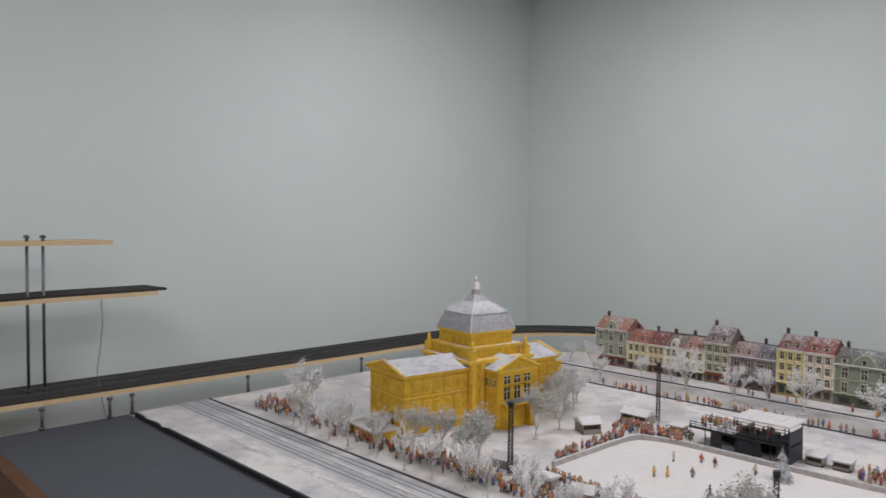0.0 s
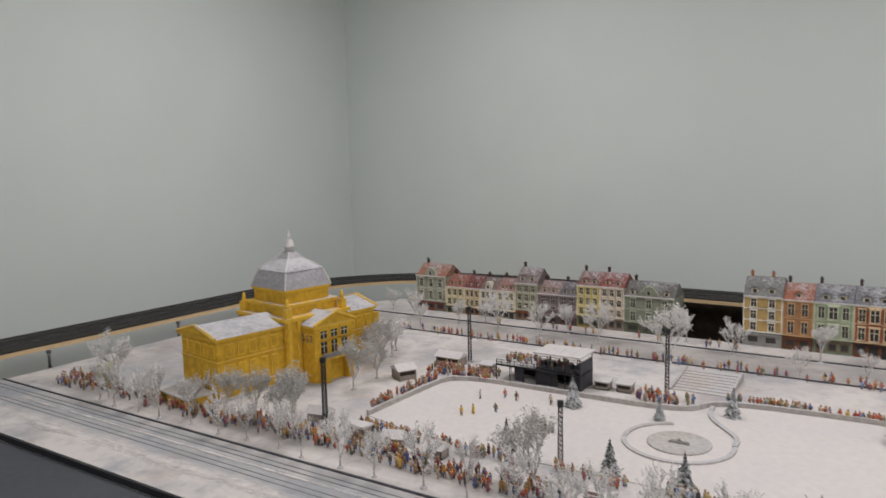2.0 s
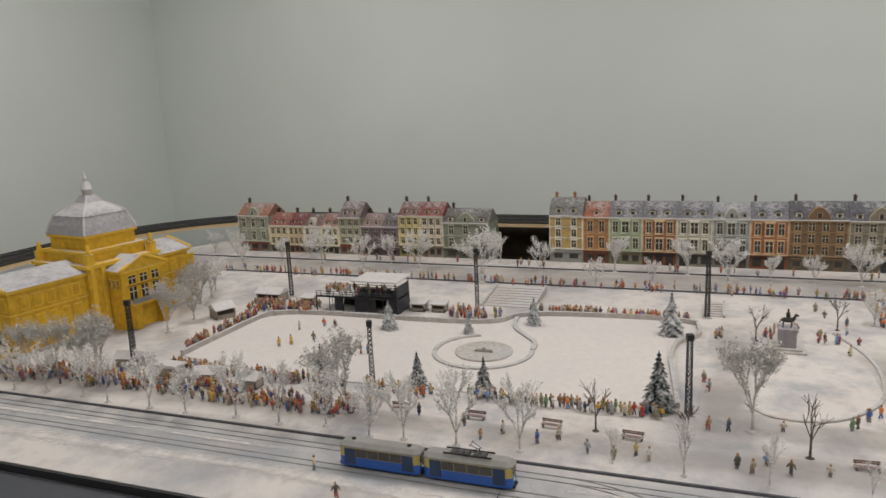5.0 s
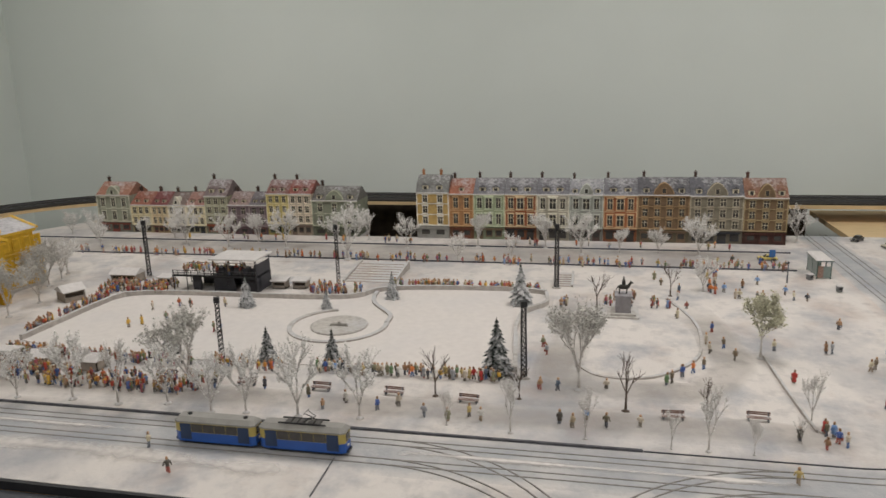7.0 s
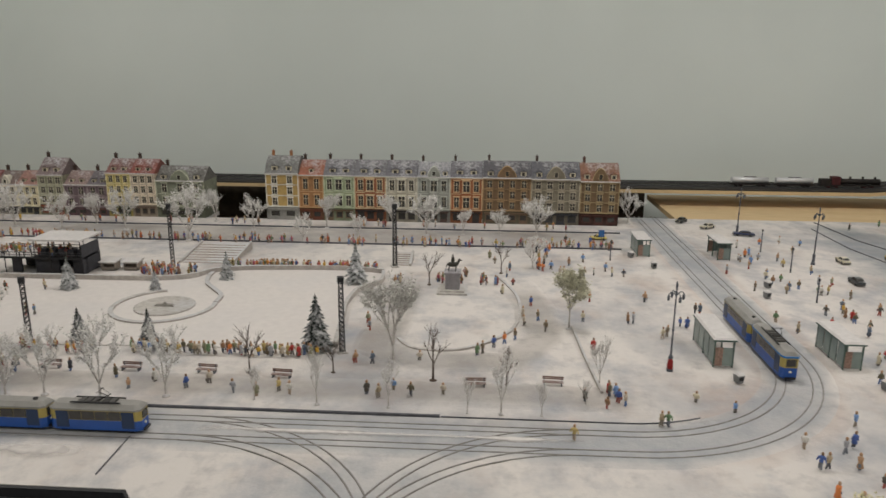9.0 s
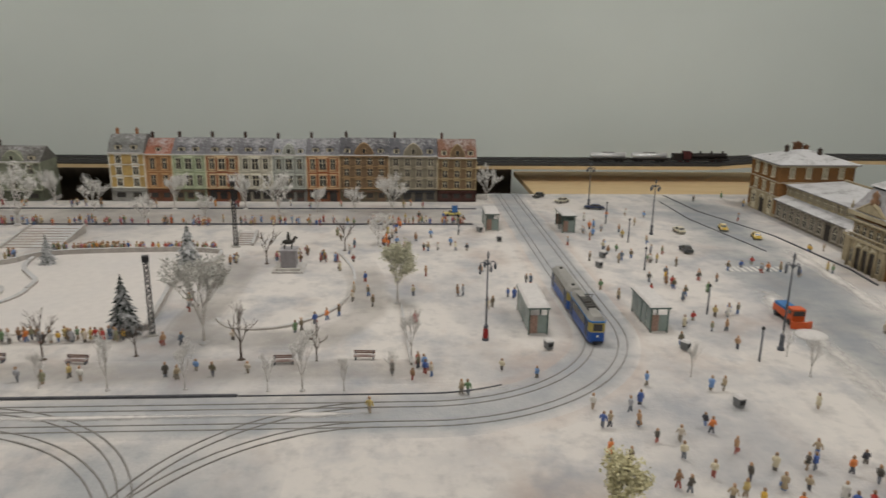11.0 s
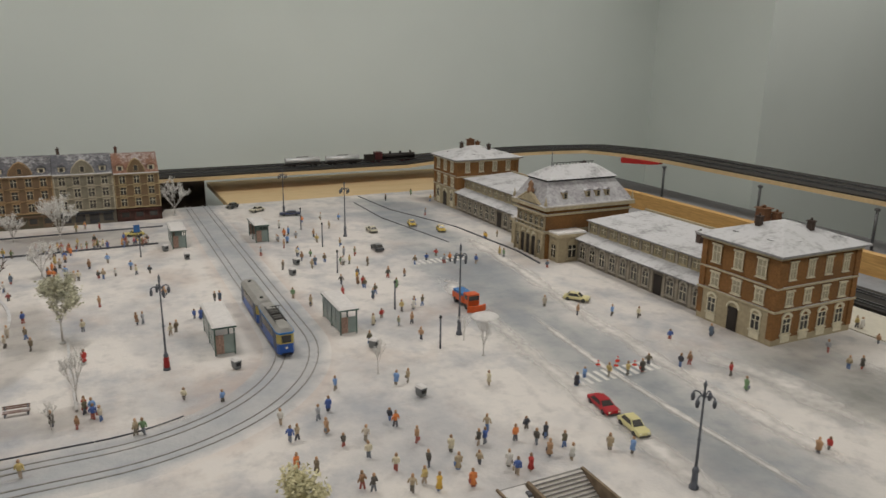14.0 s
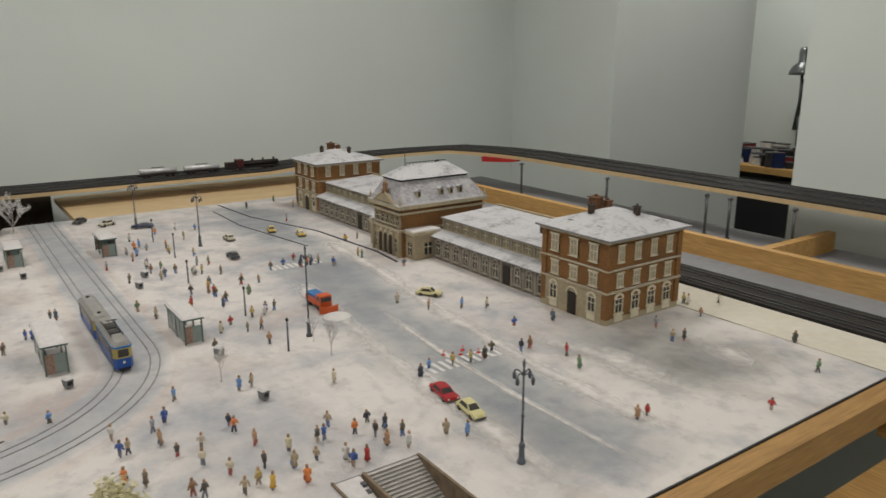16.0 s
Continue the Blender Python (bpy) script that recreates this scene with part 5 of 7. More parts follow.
FIRS = [fir(1, FIR, "dark green model fir dusted with snow"), fir(2, FIR, "dark green model fir dusted with snow")]
FIRSW = [fir(3, FIRW, "model fir laden with white snow"), fir(4, FIRW, "model fir laden with white snow")]
for i, (x, y, h) in enumerate(((1.248, -0.069, 1.07), (1.24, 0.239, 0.74), (1.242, 0.372, 0.71), (1.254, 0.588, 0.68))):
    plant(FIRS[i % 2], x, y, h, RNG, slim=1.0)
for i, (x, y, h) in enumerate(((1.556, 0.575, 0.80), (1.661, 0.245, 0.71), (1.656, -0.067, 1.02), (1.564, 0.377, 0.52))):
    plant(FIRSW[i % 2], x, y, h, RNG, slim=1.0)
for proto in FROSTED + SPARSE + DENSE + BARE + GREEN + FIRS + FIRSW:
    for o in [*proto.children_recursive, proto]:
        bpy.data.objects.remove(o)


# ---- lattice masts and street lamps ----
def mast(x, y, h, rng):
    th = thing("lattice_mast", pose(x, y, 0, 0, 0, rng.uniform(0, 40)), "black lattice floodlight mast on the snow", "mast", "park masts")
    w = 0.0045
    for sx in (-1, 1):
        for sy in (-1, 1):
            bm = bmesh.new()
            tube(bm, (sx * w, sy * w, 0), (sx * w * 0.8, sy * w * 0.8, h), 0.0009, 0.0009, 4)
            part("leg", bm, DARK, th)
    n = int(h / 0.0085)
    for i in range(n):
        z0, z1 = h * i / n, h * (i + 1) / n
        k = w * (1 - 0.2 * i / n)
        c = [(-k, -k), (k, -k), (k, k), (-k, k)]
        for j in range(4):
            a, b = c[j], c[(j + 1) % 4]
            for p0, p1 in (((*a, z0), (*b, z1)), ((*b, z0), (*a, z1))):
                bm = bmesh.new()
                tube(bm, p0, p1, 0.0007, 0.0007, 3)
                part("brace", bm, DARK, th)
    bm = bmesh.new()
    box(bm, -0.0055, 0.0055, -0.0055, 0.0055, h - 0.002, h + 0.008)
    part("lamp_head", bm, DARK, th)
    bm = bmesh.new()
    box(bm, -0.009, 0.009, -0.009, 0.009, -0.001, 0.003)
    part("foot", bm, STONE, th)


for x, y, h in ((1.238, 0.466, 0.118), (1.238, -0.118, 0.134), (1.781, 0.986, 0.152), (1.739, 0.411, 0.158), (1.806, -0.14, 0.155), (1.172, 0.99, 0.148)):
    mast(x, y, h, RNG)

IRON = mat("grey_cast_iron", "5d6068", 0.5, 0.2, 120, 0.1, metal=0.3, snow=0.25)


def street_lamp(x, y, h, foot=None):
    th = thing("street_lamp", pose(x, y, 0, 0, 0, 15), "ornate grey cast-iron street lamp with hanging lanterns", "street lamp", "square lamps")
    bm = bmesh.new()
    lathe(bm, [(0.0058, 0), (0.0058, 0.004), (0.004, 0.006), (0.0034, 0.022), (0.0045, 0.024), (0.0022, 0.03)], 10)
    part("base", bm, IRON, th)
    bm = bmesh.new()
    lathe(bm, [(0.0018, 0.028), (0.0016, h * 0.45), (0.0026, h * 0.46), (0.0015, h * 0.48), (0.0012, h * 0.84), (0.0024, h * 0.86), (0.0012, h * 0.9), (0.0022, h * 0.96), (0.0004, h)], 8)
    part("pole", bm, IRON, th)
    for i in range(4):
        a = i * math.pi / 2
        c, s = math.cos(a), math.sin(a)
        bm = bmesh.new()
        pts = [(0, h * 0.84), (0.006, h * 0.875), (0.010, h * 0.88), (0.0135, h * 0.865), (0.0135, h * 0.845)]
        for (r0, z0), (r1, z1) in zip(pts, pts[1:]):
            tube(bm, (c * r0, s * r0, z0), (c * r1, s * r1, z1), 0.0009, 0.0009, 5)
        arm = part("arm", bm, IRON, th)
        bm = bmesh.new()
        lathe(bm, [(0.0008, 0.002), (0.0022, 0), (0.0026, -0.004), (0.0018, -0.008), (0.0006, -0.009)][::-1], 8, 0, (c * 0.0135, s * 0.0135, h * 0.845))
        part("lantern", bm, IRON, arm)
    if foot:
        # turned red peg that stands for a small figurine at the lamp's foot
        bm = bmesh.new()
        lathe(bm, [(0.0056, 0), (0.0050, 0.007), (0.0054, 0.010), (0.0046, 0.015), (0.0048, 0.018), (0.0036, 0.0225)], 8)
        part("wrap", bm, mat("red_cloth", "8e2a2a", 0.8, 0.2), th, "small red figurine at the lamp's foot, as a plain turned peg")


street_lamp(1.202, -0.689, 0.160, True)
street_lamp(1.923, -1.226, 0.154)
street_lamp(1.147, -1.184, 0.172)
street_lamp(0.599, -1.216, 0.140)
street_lamp(2.261, -1.139, 0.145)


def pole(x, y, h):
    th = thing("pole", pose(x, y, 0), "thin dark grey post standing in the snow", "post", "square posts")
    bm = bmesh.new()
    tube(bm, (0, 0, 0), (0, 0, h), 0.0018, 0.0014, 6)
    part("shaft", bm, IRON, th)
    bm = bmesh.new()
    lathe(bm, [(0.0025, h), (0.0028, h + 0.003), (0.0006, h + 0.006)], 6)
    part("cap", bm, DARK, th)


for x, y, h in ((1.103, -1.125, 0.055), (1.318, -1.128, 0.055), (1.839, -1.136, 0.06), (2.044, -1.134, 0.06), (1.917, -0.70, 0.05), (1.60, -1.10, 0.05)):
    pole(x, y, h)


# ---- trams ----
BLUE = mat("tram_blue", "1f4f9c", 0.35, 0.08, 60, 0.02, spec=0.5)
TYEL = mat("tram_cream", "ab9a58", 0.4, 0.08, 60, 0.02)
TROOF = mat("tram_grey_roof", "8f8d89", 0.6, 0.1, 60, 0.1)
TROOFB = mat("tram_blue_roof", "2d6fae", 0.45, 0.1, 60, 0.05)


def tram(at, L, W, H, motor, roofm, label, edge=None):
    edge = edge or roofm
    th = thing("tram", at, label, "tram", "model trams")
    a, b = L / 2, W / 2

    def plan(s, x=a):
        return [(-x, -b * 0.72 * s), (-x * 0.9, -b * s), (x * 0.9, -b * s), (x, -b * 0.72 * s), (x, b * 0.72 * s), (x * 0.9, b * s), (-x * 0.9, b * s), (-x, b * 0.72 * s)]

    bm = bmesh.new()
    slab(bm, plan(1), 0.006, H * 0.48)
    part("lower_body", bm, BLUE, th)
    bm = bmesh.new()
    slab(bm, plan(1.0), H * 0.48, H * 0.82)
    part("window_band", bm, TYEL, th)
    bm = bmesh.new()
    slab(bm, plan(1.05, a * 1.01), H * 0.82, H * 0.88)
    part("roof_edge", bm, edge, th)
    bm = bmesh.new()
    hull(bm, [(x * 0.99, y, H * 0.88) for x, y in plan(1.03)] + [(x * 0.93, y * 0.6, H) for x, y in plan(1.0)])
    part("roof", bm, roofm, th)
    n = 6
    for s in (-1, 1):
        for i in range(n):
            x = -a * 0.72 + i * a * 1.44 / (n - 1)
            bm = bmesh.new()
            ww = a * 0.137
            dr = i in (0, n - 1)
            box(bm, x - ww, x + ww, min(s * b * 0.99, s * (b + 0.0006)), max(s * b * 0.99, s * (b + 0.0006)), H * (0.22 if dr else 0.5), H * 0.79)
            part("door" if dr else "window", bm, GLASS if not dr else mat("tram_door", "2b3a56", 0.4), th)
    for s in (-1, 1):
        bm = bmesh.new()
        box(bm, min(s * a * 0.99, s * (a + 0.0006)), max(s * a * 0.99, s * (a + 0.0006)), -b * 0.55, b * 0.55, H * 0.53, H * 0.78)
        part("windscreen", bm, GLASS, th)
        bm = bmesh.new()
        tube(bm, (s * a, 0, H * 0.34), (s * (a + 0.001), 0, H * 0.34), 0.0022, 0.0018, 10)
        part("headlight", bm, mat("headlight_glass", "e8e2cc", 0.2), th)
        bm = bmesh.new()
        box(bm, min(s * a * 0.98, s * (a + 0.003)), max(s * a * 0.98, s * (a + 0.003)), -b * 0.6, b * 0.6, 0.005, 0.008)
        part("bumper", bm, DARK, th)
    bm = bmesh.new()
    box(bm, -a * 0.8, a * 0.8, -b * 0.8, b * 0.8, 0.003, 0.007)
    part("underframe", bm, DARK, th)
    for x in (-a * 0.5, -a * 0.28, a * 0.28, a * 0.5):
        for s in (-1, 1):
            bm = bmesh.new()
            tube(bm, (x, s * 0.0066, 0.0065), (x, s * 0.0086, 0.0065), 0.0045, 0.0045, 12)
            part("wheel", bm, STEEL, th)
    if motor:
        bm = bmesh.new()
        for x in (-0.022, -0.012, 0.002, 0.012, 0.022):
            box(bm, x - 0.004, x + 0.004, -b * 0.5, b * 0.5, H, H + 0.003)
        part("roof_equipment", bm, mat("roof_gear", "4c4a48", 0.6, 0.2), th)
        for y in (-b * 0.62, b * 0.62):
            bm = bmesh.new()
            box(bm, -a * 0.55, a * 0.55, y - 0.0008, y + 0.0008, H + 0.001, H + 0.003)
            part("roof_rail", bm, DARK, th)
        bm = bmesh.new()
        for y in (-0.004, 0.004):
            tube(bm, (0.0, y, H + 0.003), (-0.018, y * 0.7, H + 0.010), 0.0005, 0.0005, 4)
            tube(bm, (-0.018, y * 0.7, H + 0.010), (-0.004, y * 1.4, H + 0.017), 0.0005, 0.0005, 4)
        tube(bm, (-0.004, -0.009, H + 0.017), (-0.004, 0.009, H + 0.017), 0.0006, 0.0006, 4)
        part("pantograph", bm, DARK, th)
    else:
        for x in (-a * 0.7, a * 0.7):
            bm = bmesh.new()
            lathe(bm, [(0.003, H - 0.001), (0.0035, H + 0.002), (0.001, H + 0.003)], 8, 0, (x, 0, 0))
            part("vent", bm, DARK, th)


TX = CX - OUTER + 0.012
tram(pose(TX, 0.300, 0.002, 0, 0, 90), 0.128, 0.027, 0.043, False, TROOF, "blue and cream model tram trailer with a grey roof")
tram(pose(TX, 0.164, 0.002, 0, 0, 90), 0.130, 0.027, 0.043, True, TROOF, "blue and cream model motor tram with a pantograph")
TY = CY - INNER + 0.006
tram(pose(1.243, TY, 0.002), 0.150, 0.029, 0.050, True, TROOF, "blue model motor tram with a bright blue roof edge", TROOFB)
tram(pose(1.402, TY + 0.001, 0.002, 0, 0, 0), 0.155, 0.029, 0.048, False, TROOF, "blue model tram trailer with a grey roof")


# ---- tram shelters ----
GRN = mat("shelter_green_frame", "4d5f58", 0.5, 0.15, 80, 0.1)
SGLASS = mat("shelter_glass", "7d8a86", 0.2, 0.1, 40, 0, spec=0.5)


def shelter(x, y, L, W, H, back):
    th = thing("tram_shelter", pose(x, y, 0), "grey-green glazed tram shelter with a snow-covered flat roof", "shelter", "tram shelters")
    a, b = L / 2, W / 2
    bm = bmesh.new()
    box(bm, -a - 0.004, a + 0.004, -b - 0.004, b + 0.004, H, H + 0.003)
    part("roof", bm, GRN, th)
    bm = bmesh.new()
    frustum(bm, (-a - 0.004, a + 0.004, -b - 0.004, b + 0.004), H + 0.003, (-a, a, -b, b), H + 0.006)
    part("snow_cover", bm, SNOW, th)
    for sx in (-1, 0, 1):
        for sy in (-1, 1):
            bm = bmesh.new()
            box(bm, sx * a - 0.0012, sx * a + 0.0012, sy * b - 0.0012, sy * b + 0.0012, 0, H)
            part("post", bm, GRN, th)
    for i in range(4):
        x0 = -a + L * i / 4
        bm = bmesh.new()
        box(bm, x0 + 0.002, x0 + L / 4 - 0.002, back * b - 0.0006, back * b + 0.0006, 0.004, H - 0.003)
        part("pane", bm, SGLASS, th)
    for sx in (-1, 1):
        bm = bmesh.new()
        box(bm, sx * a - 0.0006, sx * a + 0.0006, -b + 0.001, b * 0.1, 0.003, H - 0.012)
        part("end_pane", bm, SGLASS, th)
        bm = bmesh.new()
        box(bm, sx * a - 0.0008, sx * a + 0.0008, b * 0.1, b - 0.001, 0.003, H - 0.012)
        part("poster", bm, mat("shelter_poster", "8d7468", 0.4, 0.3, 300), th)
    bm = bmesh.new()
    box(bm, -a * 0.8, a * 0.8, back * b * 0.5 - 0.003, back * b * 0.5 + 0.003, 0.009, 0.011)
    for s in (-0.6, 0.6):
        box(bm, a * s - 0.001, a * s + 0.001, back * b * 0.5 - 0.002, back * b * 0.5 + 0.002, 0, 0.009)
    part("seat", bm, GRN, th)


shelter(1.287, -0.784, 0.125, 0.032, 0.048, 1)
shelter(1.282, -1.002, 0.105, 0.030, 0.045, 1)
shelter(2.01, -0.796, 0.09, 0.032, 0.045, 1)
shelter(1.99, -1.003, 0.09, 0.032, 0.045, -1)


# ---- cars ----
def car(x, y, rz, col, label, h=0.017, L=0.052, W=0.021, hood=0.3, taxi=False):
    th = thing("model_car", pose(x, y, 0.0015, 0, 0, rz), label, "car", "model cars")
    m = mat("car_" + col, col, 0.3, 0.05, 60, 0.02, spec=0.6)
    a, b = L / 2, W / 2
    bm = bmesh.new()
    hull(bm, [(sx * a * kx, sy * b * ky, z) for sx in (-1, 1) for sy in (-1, 1) for kx, ky, z in ((0.97, 0.8, 0.0035), (1.0, 0.85, 0.006), (0.96, 0.86, 0.0095), (0.9, 0.95, 0.0045), (0.88, 1.0, 0.007), (0.86, 0.9, h * 0.6))])
    part("body", bm, m, th)
    bm = bmesh.new()
    hull(bm, [(x_, sy * y_, z) for sy in (-1, 1) for x_, y_, z in ((-a * 0.72, b * 0.88, h * 0.58), (a * (0.75 - hood), b * 0.88, h * 0.58), (-a * 0.5, b * 0.68, h), (a * (0.42 - hood), b * 0.68, h))])
    cab = part("cabin", bm, m, th)
    for s in (-1, 1):
        bm = bmesh.new()
        hull(bm, [(x_, s * y_, z) for x_, y_, z in ((-a * 0.62, b * 0.875, h * 0.63), (a * (0.64 - hood), b * 0.875, h * 0.63), (-a * 0.46, b * 0.715, h * 0.94), (a * (0.4 - hood), b * 0.715, h * 0.94), (-a * 0.5, b * 0.6, h * 0.8))])
        part("side_glass", bm, GLASS, cab)
        bm = bmesh.new()
        tube(bm, (a * 0.98, s * b * 0.62, 0.0078), (a * 1.0, s * b * 0.62, 0.0078), 0.0017, 0.0015, 8)
        part("headlight", bm, mat("headlight_glass", "e8e2cc", 0.2), th)
    for x0, x1, z0, z1 in ((a * (0.75 - hood), a * (0.42 - hood), 0.62, 0.95), (-a * 0.72, -a * 0.5, 0.64, 0.95)):
        xa, xb = x0 + (x1 - x0) * 0.08, x0 + (x1 - x0) * 0.9
        sg = 0.0007 if x0 > x1 else -0.0007
        bm = bmesh.new()
        hull(bm, [(xx + d, sy * yy, h * zz) for d in (0, sg) for sy in (-1, 1) for xx, yy, zz in ((xa, b * 0.74, z0), (xb, b * 0.6, z1))])
        part("windscreen", bm, GLASS, cab)
    for sx in (-0.6, 0.6):
        for s in (-1, 1):
            bm = bmesh.new()
            tube(bm, (a * sx, s * (b - 0.003), 0.004), (a * sx, s * (b + 0.0003), 0.004), 0.004, 0.004, 12)
            wl = part("wheel", bm, DARK, th)
            bm = bmesh.new()
            tube(bm, (a * sx, s * (b + 0.0002), 0.004), (a * sx, s * (b + 0.0007), 0.004), 0.0022, 0.002, 8)
            part("rim", bm, STEEL, wl)
    for s in (-1, 1):
        bm = bmesh.new()
        box(bm, s * a - 0.001, s * a + 0.001, -b * 0.8, b * 0.8, 0.0035, 0.0055)
        part("bumper", bm, STEEL, th)
    if taxi:
        bm = bmesh.new()
        box(bm, -0.002, 0.001, -0.004, 0.004, h, h + 0.0025)
        part("roof_sign", bm, mat("sign_white", "d8d6cc", 0.5), th)


car(0.806, -1.244, 172, "a01622", "glossy red model coupe on the slushy street", 0.015, 0.060, 0.024)
car(0.738, -1.242, 172, "cdc48e", "pale yellow vintage model saloon on the street", 0.018, 0.056)
car(1.215, -1.492, 222, "cfc592", "cream yellow model taxi beside the station", 0.017, 0.054, taxi=True)
car(1.875, -1.497, 165, "c9a83a", "yellow model taxi on the station street", 0.016, 0.05, taxi=True)
car(1.97, -1.447, 165, "c9a83a", "yellow model taxi on the station street", 0.016, 0.05, taxi=True)
car(1.945, -1.312, 0, "c4bda6", "cream model car with a dark roof sign", 0.016, 0.05)
car(1.752, -1.256, 0, "3b3d40", "dark grey model car on the slushy street", 0.016, 0.052)
car(2.24, -1.152, 80, "1f2a4c", "dark blue long model saloon", 0.015, 0.062)
car(2.335, -1.071, 120, "b9b3a0", "beige model car on the traffic island", 0.016, 0.05)
car(2.42, -1.01, 140, "26272a", "black model car at the board edge", 0.016, 0.052)
car(2.145, -0.70, 90, "c9b96a", "cream yellow model car by the house row", 0.016, 0.05)

truck = thing("snow_plough_truck", pose(1.28, -1.268, 0.0015, 0, 0, 180), "orange model snow plough truck with a blue tarp", "truck")
ORG = mat("truck_orange", "c4582c", 0.4, 0.1, 80, 0.05)
for nm, m, a in (("chassis", DARK, (-0.038, 0.034, -0.009, 0.009, 0.005, 0.009)), ("bed", ORG, (-0.038, 0.008, -0.0125, 0.0125, 0.009, 0.022)), ("tarp", mat("blue_tarp", "3f6ea3", 0.7, 0.15, 80, 0.2), (-0.036, 0.006, -0.0115, 0.0115, 0.022, 0.027)), ("cab", ORG, (0.011, 0.032, -0.0125, 0.0125, 0.009, 0.032)), ("windscreen", GLASS, (0.0318, 0.0326, -0.011, 0.011, 0.02, 0.029)), ("side_window", GLASS, (0.017, 0.028, -0.0131, 0.0131, 0.021, 0.029)), ("hitch", DARK, (0.032, 0.044, -0.004, 0.004, 0.006, 0.009))):
    bm = bmesh.new()
    box(bm, *a)
    part(nm, bm, m, truck)
bm = bmesh.new()
ribbon(bm, [(0.043, -0.02), (0.048, -0.008), (0.048, 0.008), (0.043, 0.02)], 0.0015, 0.001, 0.014)
part("plough_blade", bm, ORG, truck)
for x in (-0.026, 0.022):
    for s in (-1, 1):
        bm = bmesh.new()
        tube(bm, (x, s * 0.008, 0.006), (x, s * 0.0128, 0.006), 0.006, 0.006, 12)
        part("wheel", bm, DARK, truck)
heap = bmesh.new()
lathe(heap, [(0.03, 0), (0.026, 0.004), (0.012, 0.007), (0.001, 0.008)], 14)
tagged(part("snow_mound", heap, SNOW, at=(1.205, -1.27, 0.0)), "small heap of white snow in front of the plough", "snow heap")

# ---- park things: stage, stalls, stairs, monument, benches, bins ----
stage = thing("concert_stage", pose(1.66, 0.60, 0), "two-storey black steel concert stage with a white canopy", "stage")


def sbox(name, m, *a):
    bm = bmesh.new()
    box(bm, *a)
    part(name, bm, m, stage)


sbox("deck", DARK, 0, 0.085, 0, 0.235, 0.040, 0.044)
SDARK = mat("stage_dark_panel", "404045", 0.6, 0.15, 60)
sbox("deck_snow", SNOW, 0.004, 0.081, 0.125, 0.233, 0.044, 0.0462)
for a, b in ((0.0, 0.035), (0.070, 0.130), (0.165, 0.190)):
    sbox("base_panel", SDARK, 0.02, 0.024, a, b, 0.0, 0.0395)
for i in range(5):
    sbox("loudspeaker", SDARK, 0.03, 0.05, 0.012 + i * 0.024, 0.027 + i * 0.024, 0.044, 0.058)
sbox("back_panel", DARK, 0.08, 0.084, 0.0, 0.195, 0.0, 0.0395)
sbox("side_panel", SDARK, 0.004, 0.082, 0.0, 0.002, 0.002, 0.074)
for i in range(7):
    for x in (0.002, 0.083):
        bm = bmesh.new()
        y = 0.002 + i * 0.0385
        tube(bm, (x, y, 0), (x, y, 0.086 if i < 4 else 0.056), 0.0012, 0.0012, 5)
        part("post", bm, DARK, stage)
for x in (0.002, 0.083):
    for z in (0.05, 0.056):
        bm = bmesh.new()
        tube(bm, (x, 0, z), (x, 0.235, z), 0.0009, 0.0009, 5)
        part("rail", bm, STEEL, stage)
for i in range(4):
    sbox("canopy_panel", SNOW, -0.006, 0.092, -0.004 + i * 0.0325, 0.0275 + i * 0.0325, 0.086, 0.090)
for i in range(12):
    sbox("railing_bar", DARK, 0.0012, 0.0028, 0.01 + i * 0.019, 0.0112 + i * 0.019, 0.044, 0.056)

STALLW = mat("stall_wood", "968c82", 0.8, 0.2, 90, 0.2, snow=0.3)


def stall(x, y, rz, L=0.045, W=0.034, H=0.026, gable=True):
    th = thing("market_stall", pose(x, y, 0, 0, 0, rz), "small grey wooden market stall with a snowy roof", "stall", "market stalls")
    a, b = L / 2, W / 2
    for nm, q in (("back_wall", (b - 0.002, b, -a, a, 0, H)), ("side_wall", (-b, b, -a, -a + 0.002, 0, H)), ("side_wall", (-b, b, a - 0.002, a, 0, H)), ("counter", (-b, -b + 0.004, -a, a, 0, H * 0.42)), ("floor_plate", (-b, b, -a, a, 0, 0.002)), ("fascia", (-b, -b + 0.002, -a, a, H * 0.85, H))):
        bm = bmesh.new()
        box(bm, *q)
        part(nm, bm, STALLW, th)
    bm = bmesh.new()
    if gable:
        hull(bm, [(x_, s * (a + 0.004), z) for s in (-1, 1) for x_, z in ((-b - 0.005, H), (b + 0.005, H), (0, H + 0.014))])
    else:
        hull(bm, [(x_, s * (a + 0.003), z) for s in (-1, 1) for x_, z in ((-b - 0.005, H), (b + 0.003, H), (-b - 0.005, H + 0.003), (b + 0.003, H + 0.006))])
    part("roof", bm, SNOW, th)
    # dark panel inside the stall, coloured as the shade of its opening
    bm = bmesh.new()
    box(bm, -b + 0.004, -b + 0.006, -a + 0.004, a - 0.004, H * 0.45, H * 0.8)
    part("dark_opening", bm, VOID, th)


stall(1.56, 1.06, 60, 0.05, 0.05)
stall(1.735, 1.02, 0, 0.075, 0.045, 0.024)
stall(1.725, 0.895, 0, 0.036, 0.028, 0.018, False)
stall(1.725, 0.565, 0, 0.036, 0.028, 0.02, False)
stall(1.73, 0.51, 0, 0.036, 0.028, 0.02, False)
stall(1.16, 0.795, 200, 0.04, 0.03, 0.022)
stall(1.16, 0.69, 180, 0.035, 0.028, 0.02)
stall(1.20, 1.03, 190, 0.05, 0.03, 0.02)
stall(1.175, 0.90, 180, 0.05, 0.03, 0.02, False)

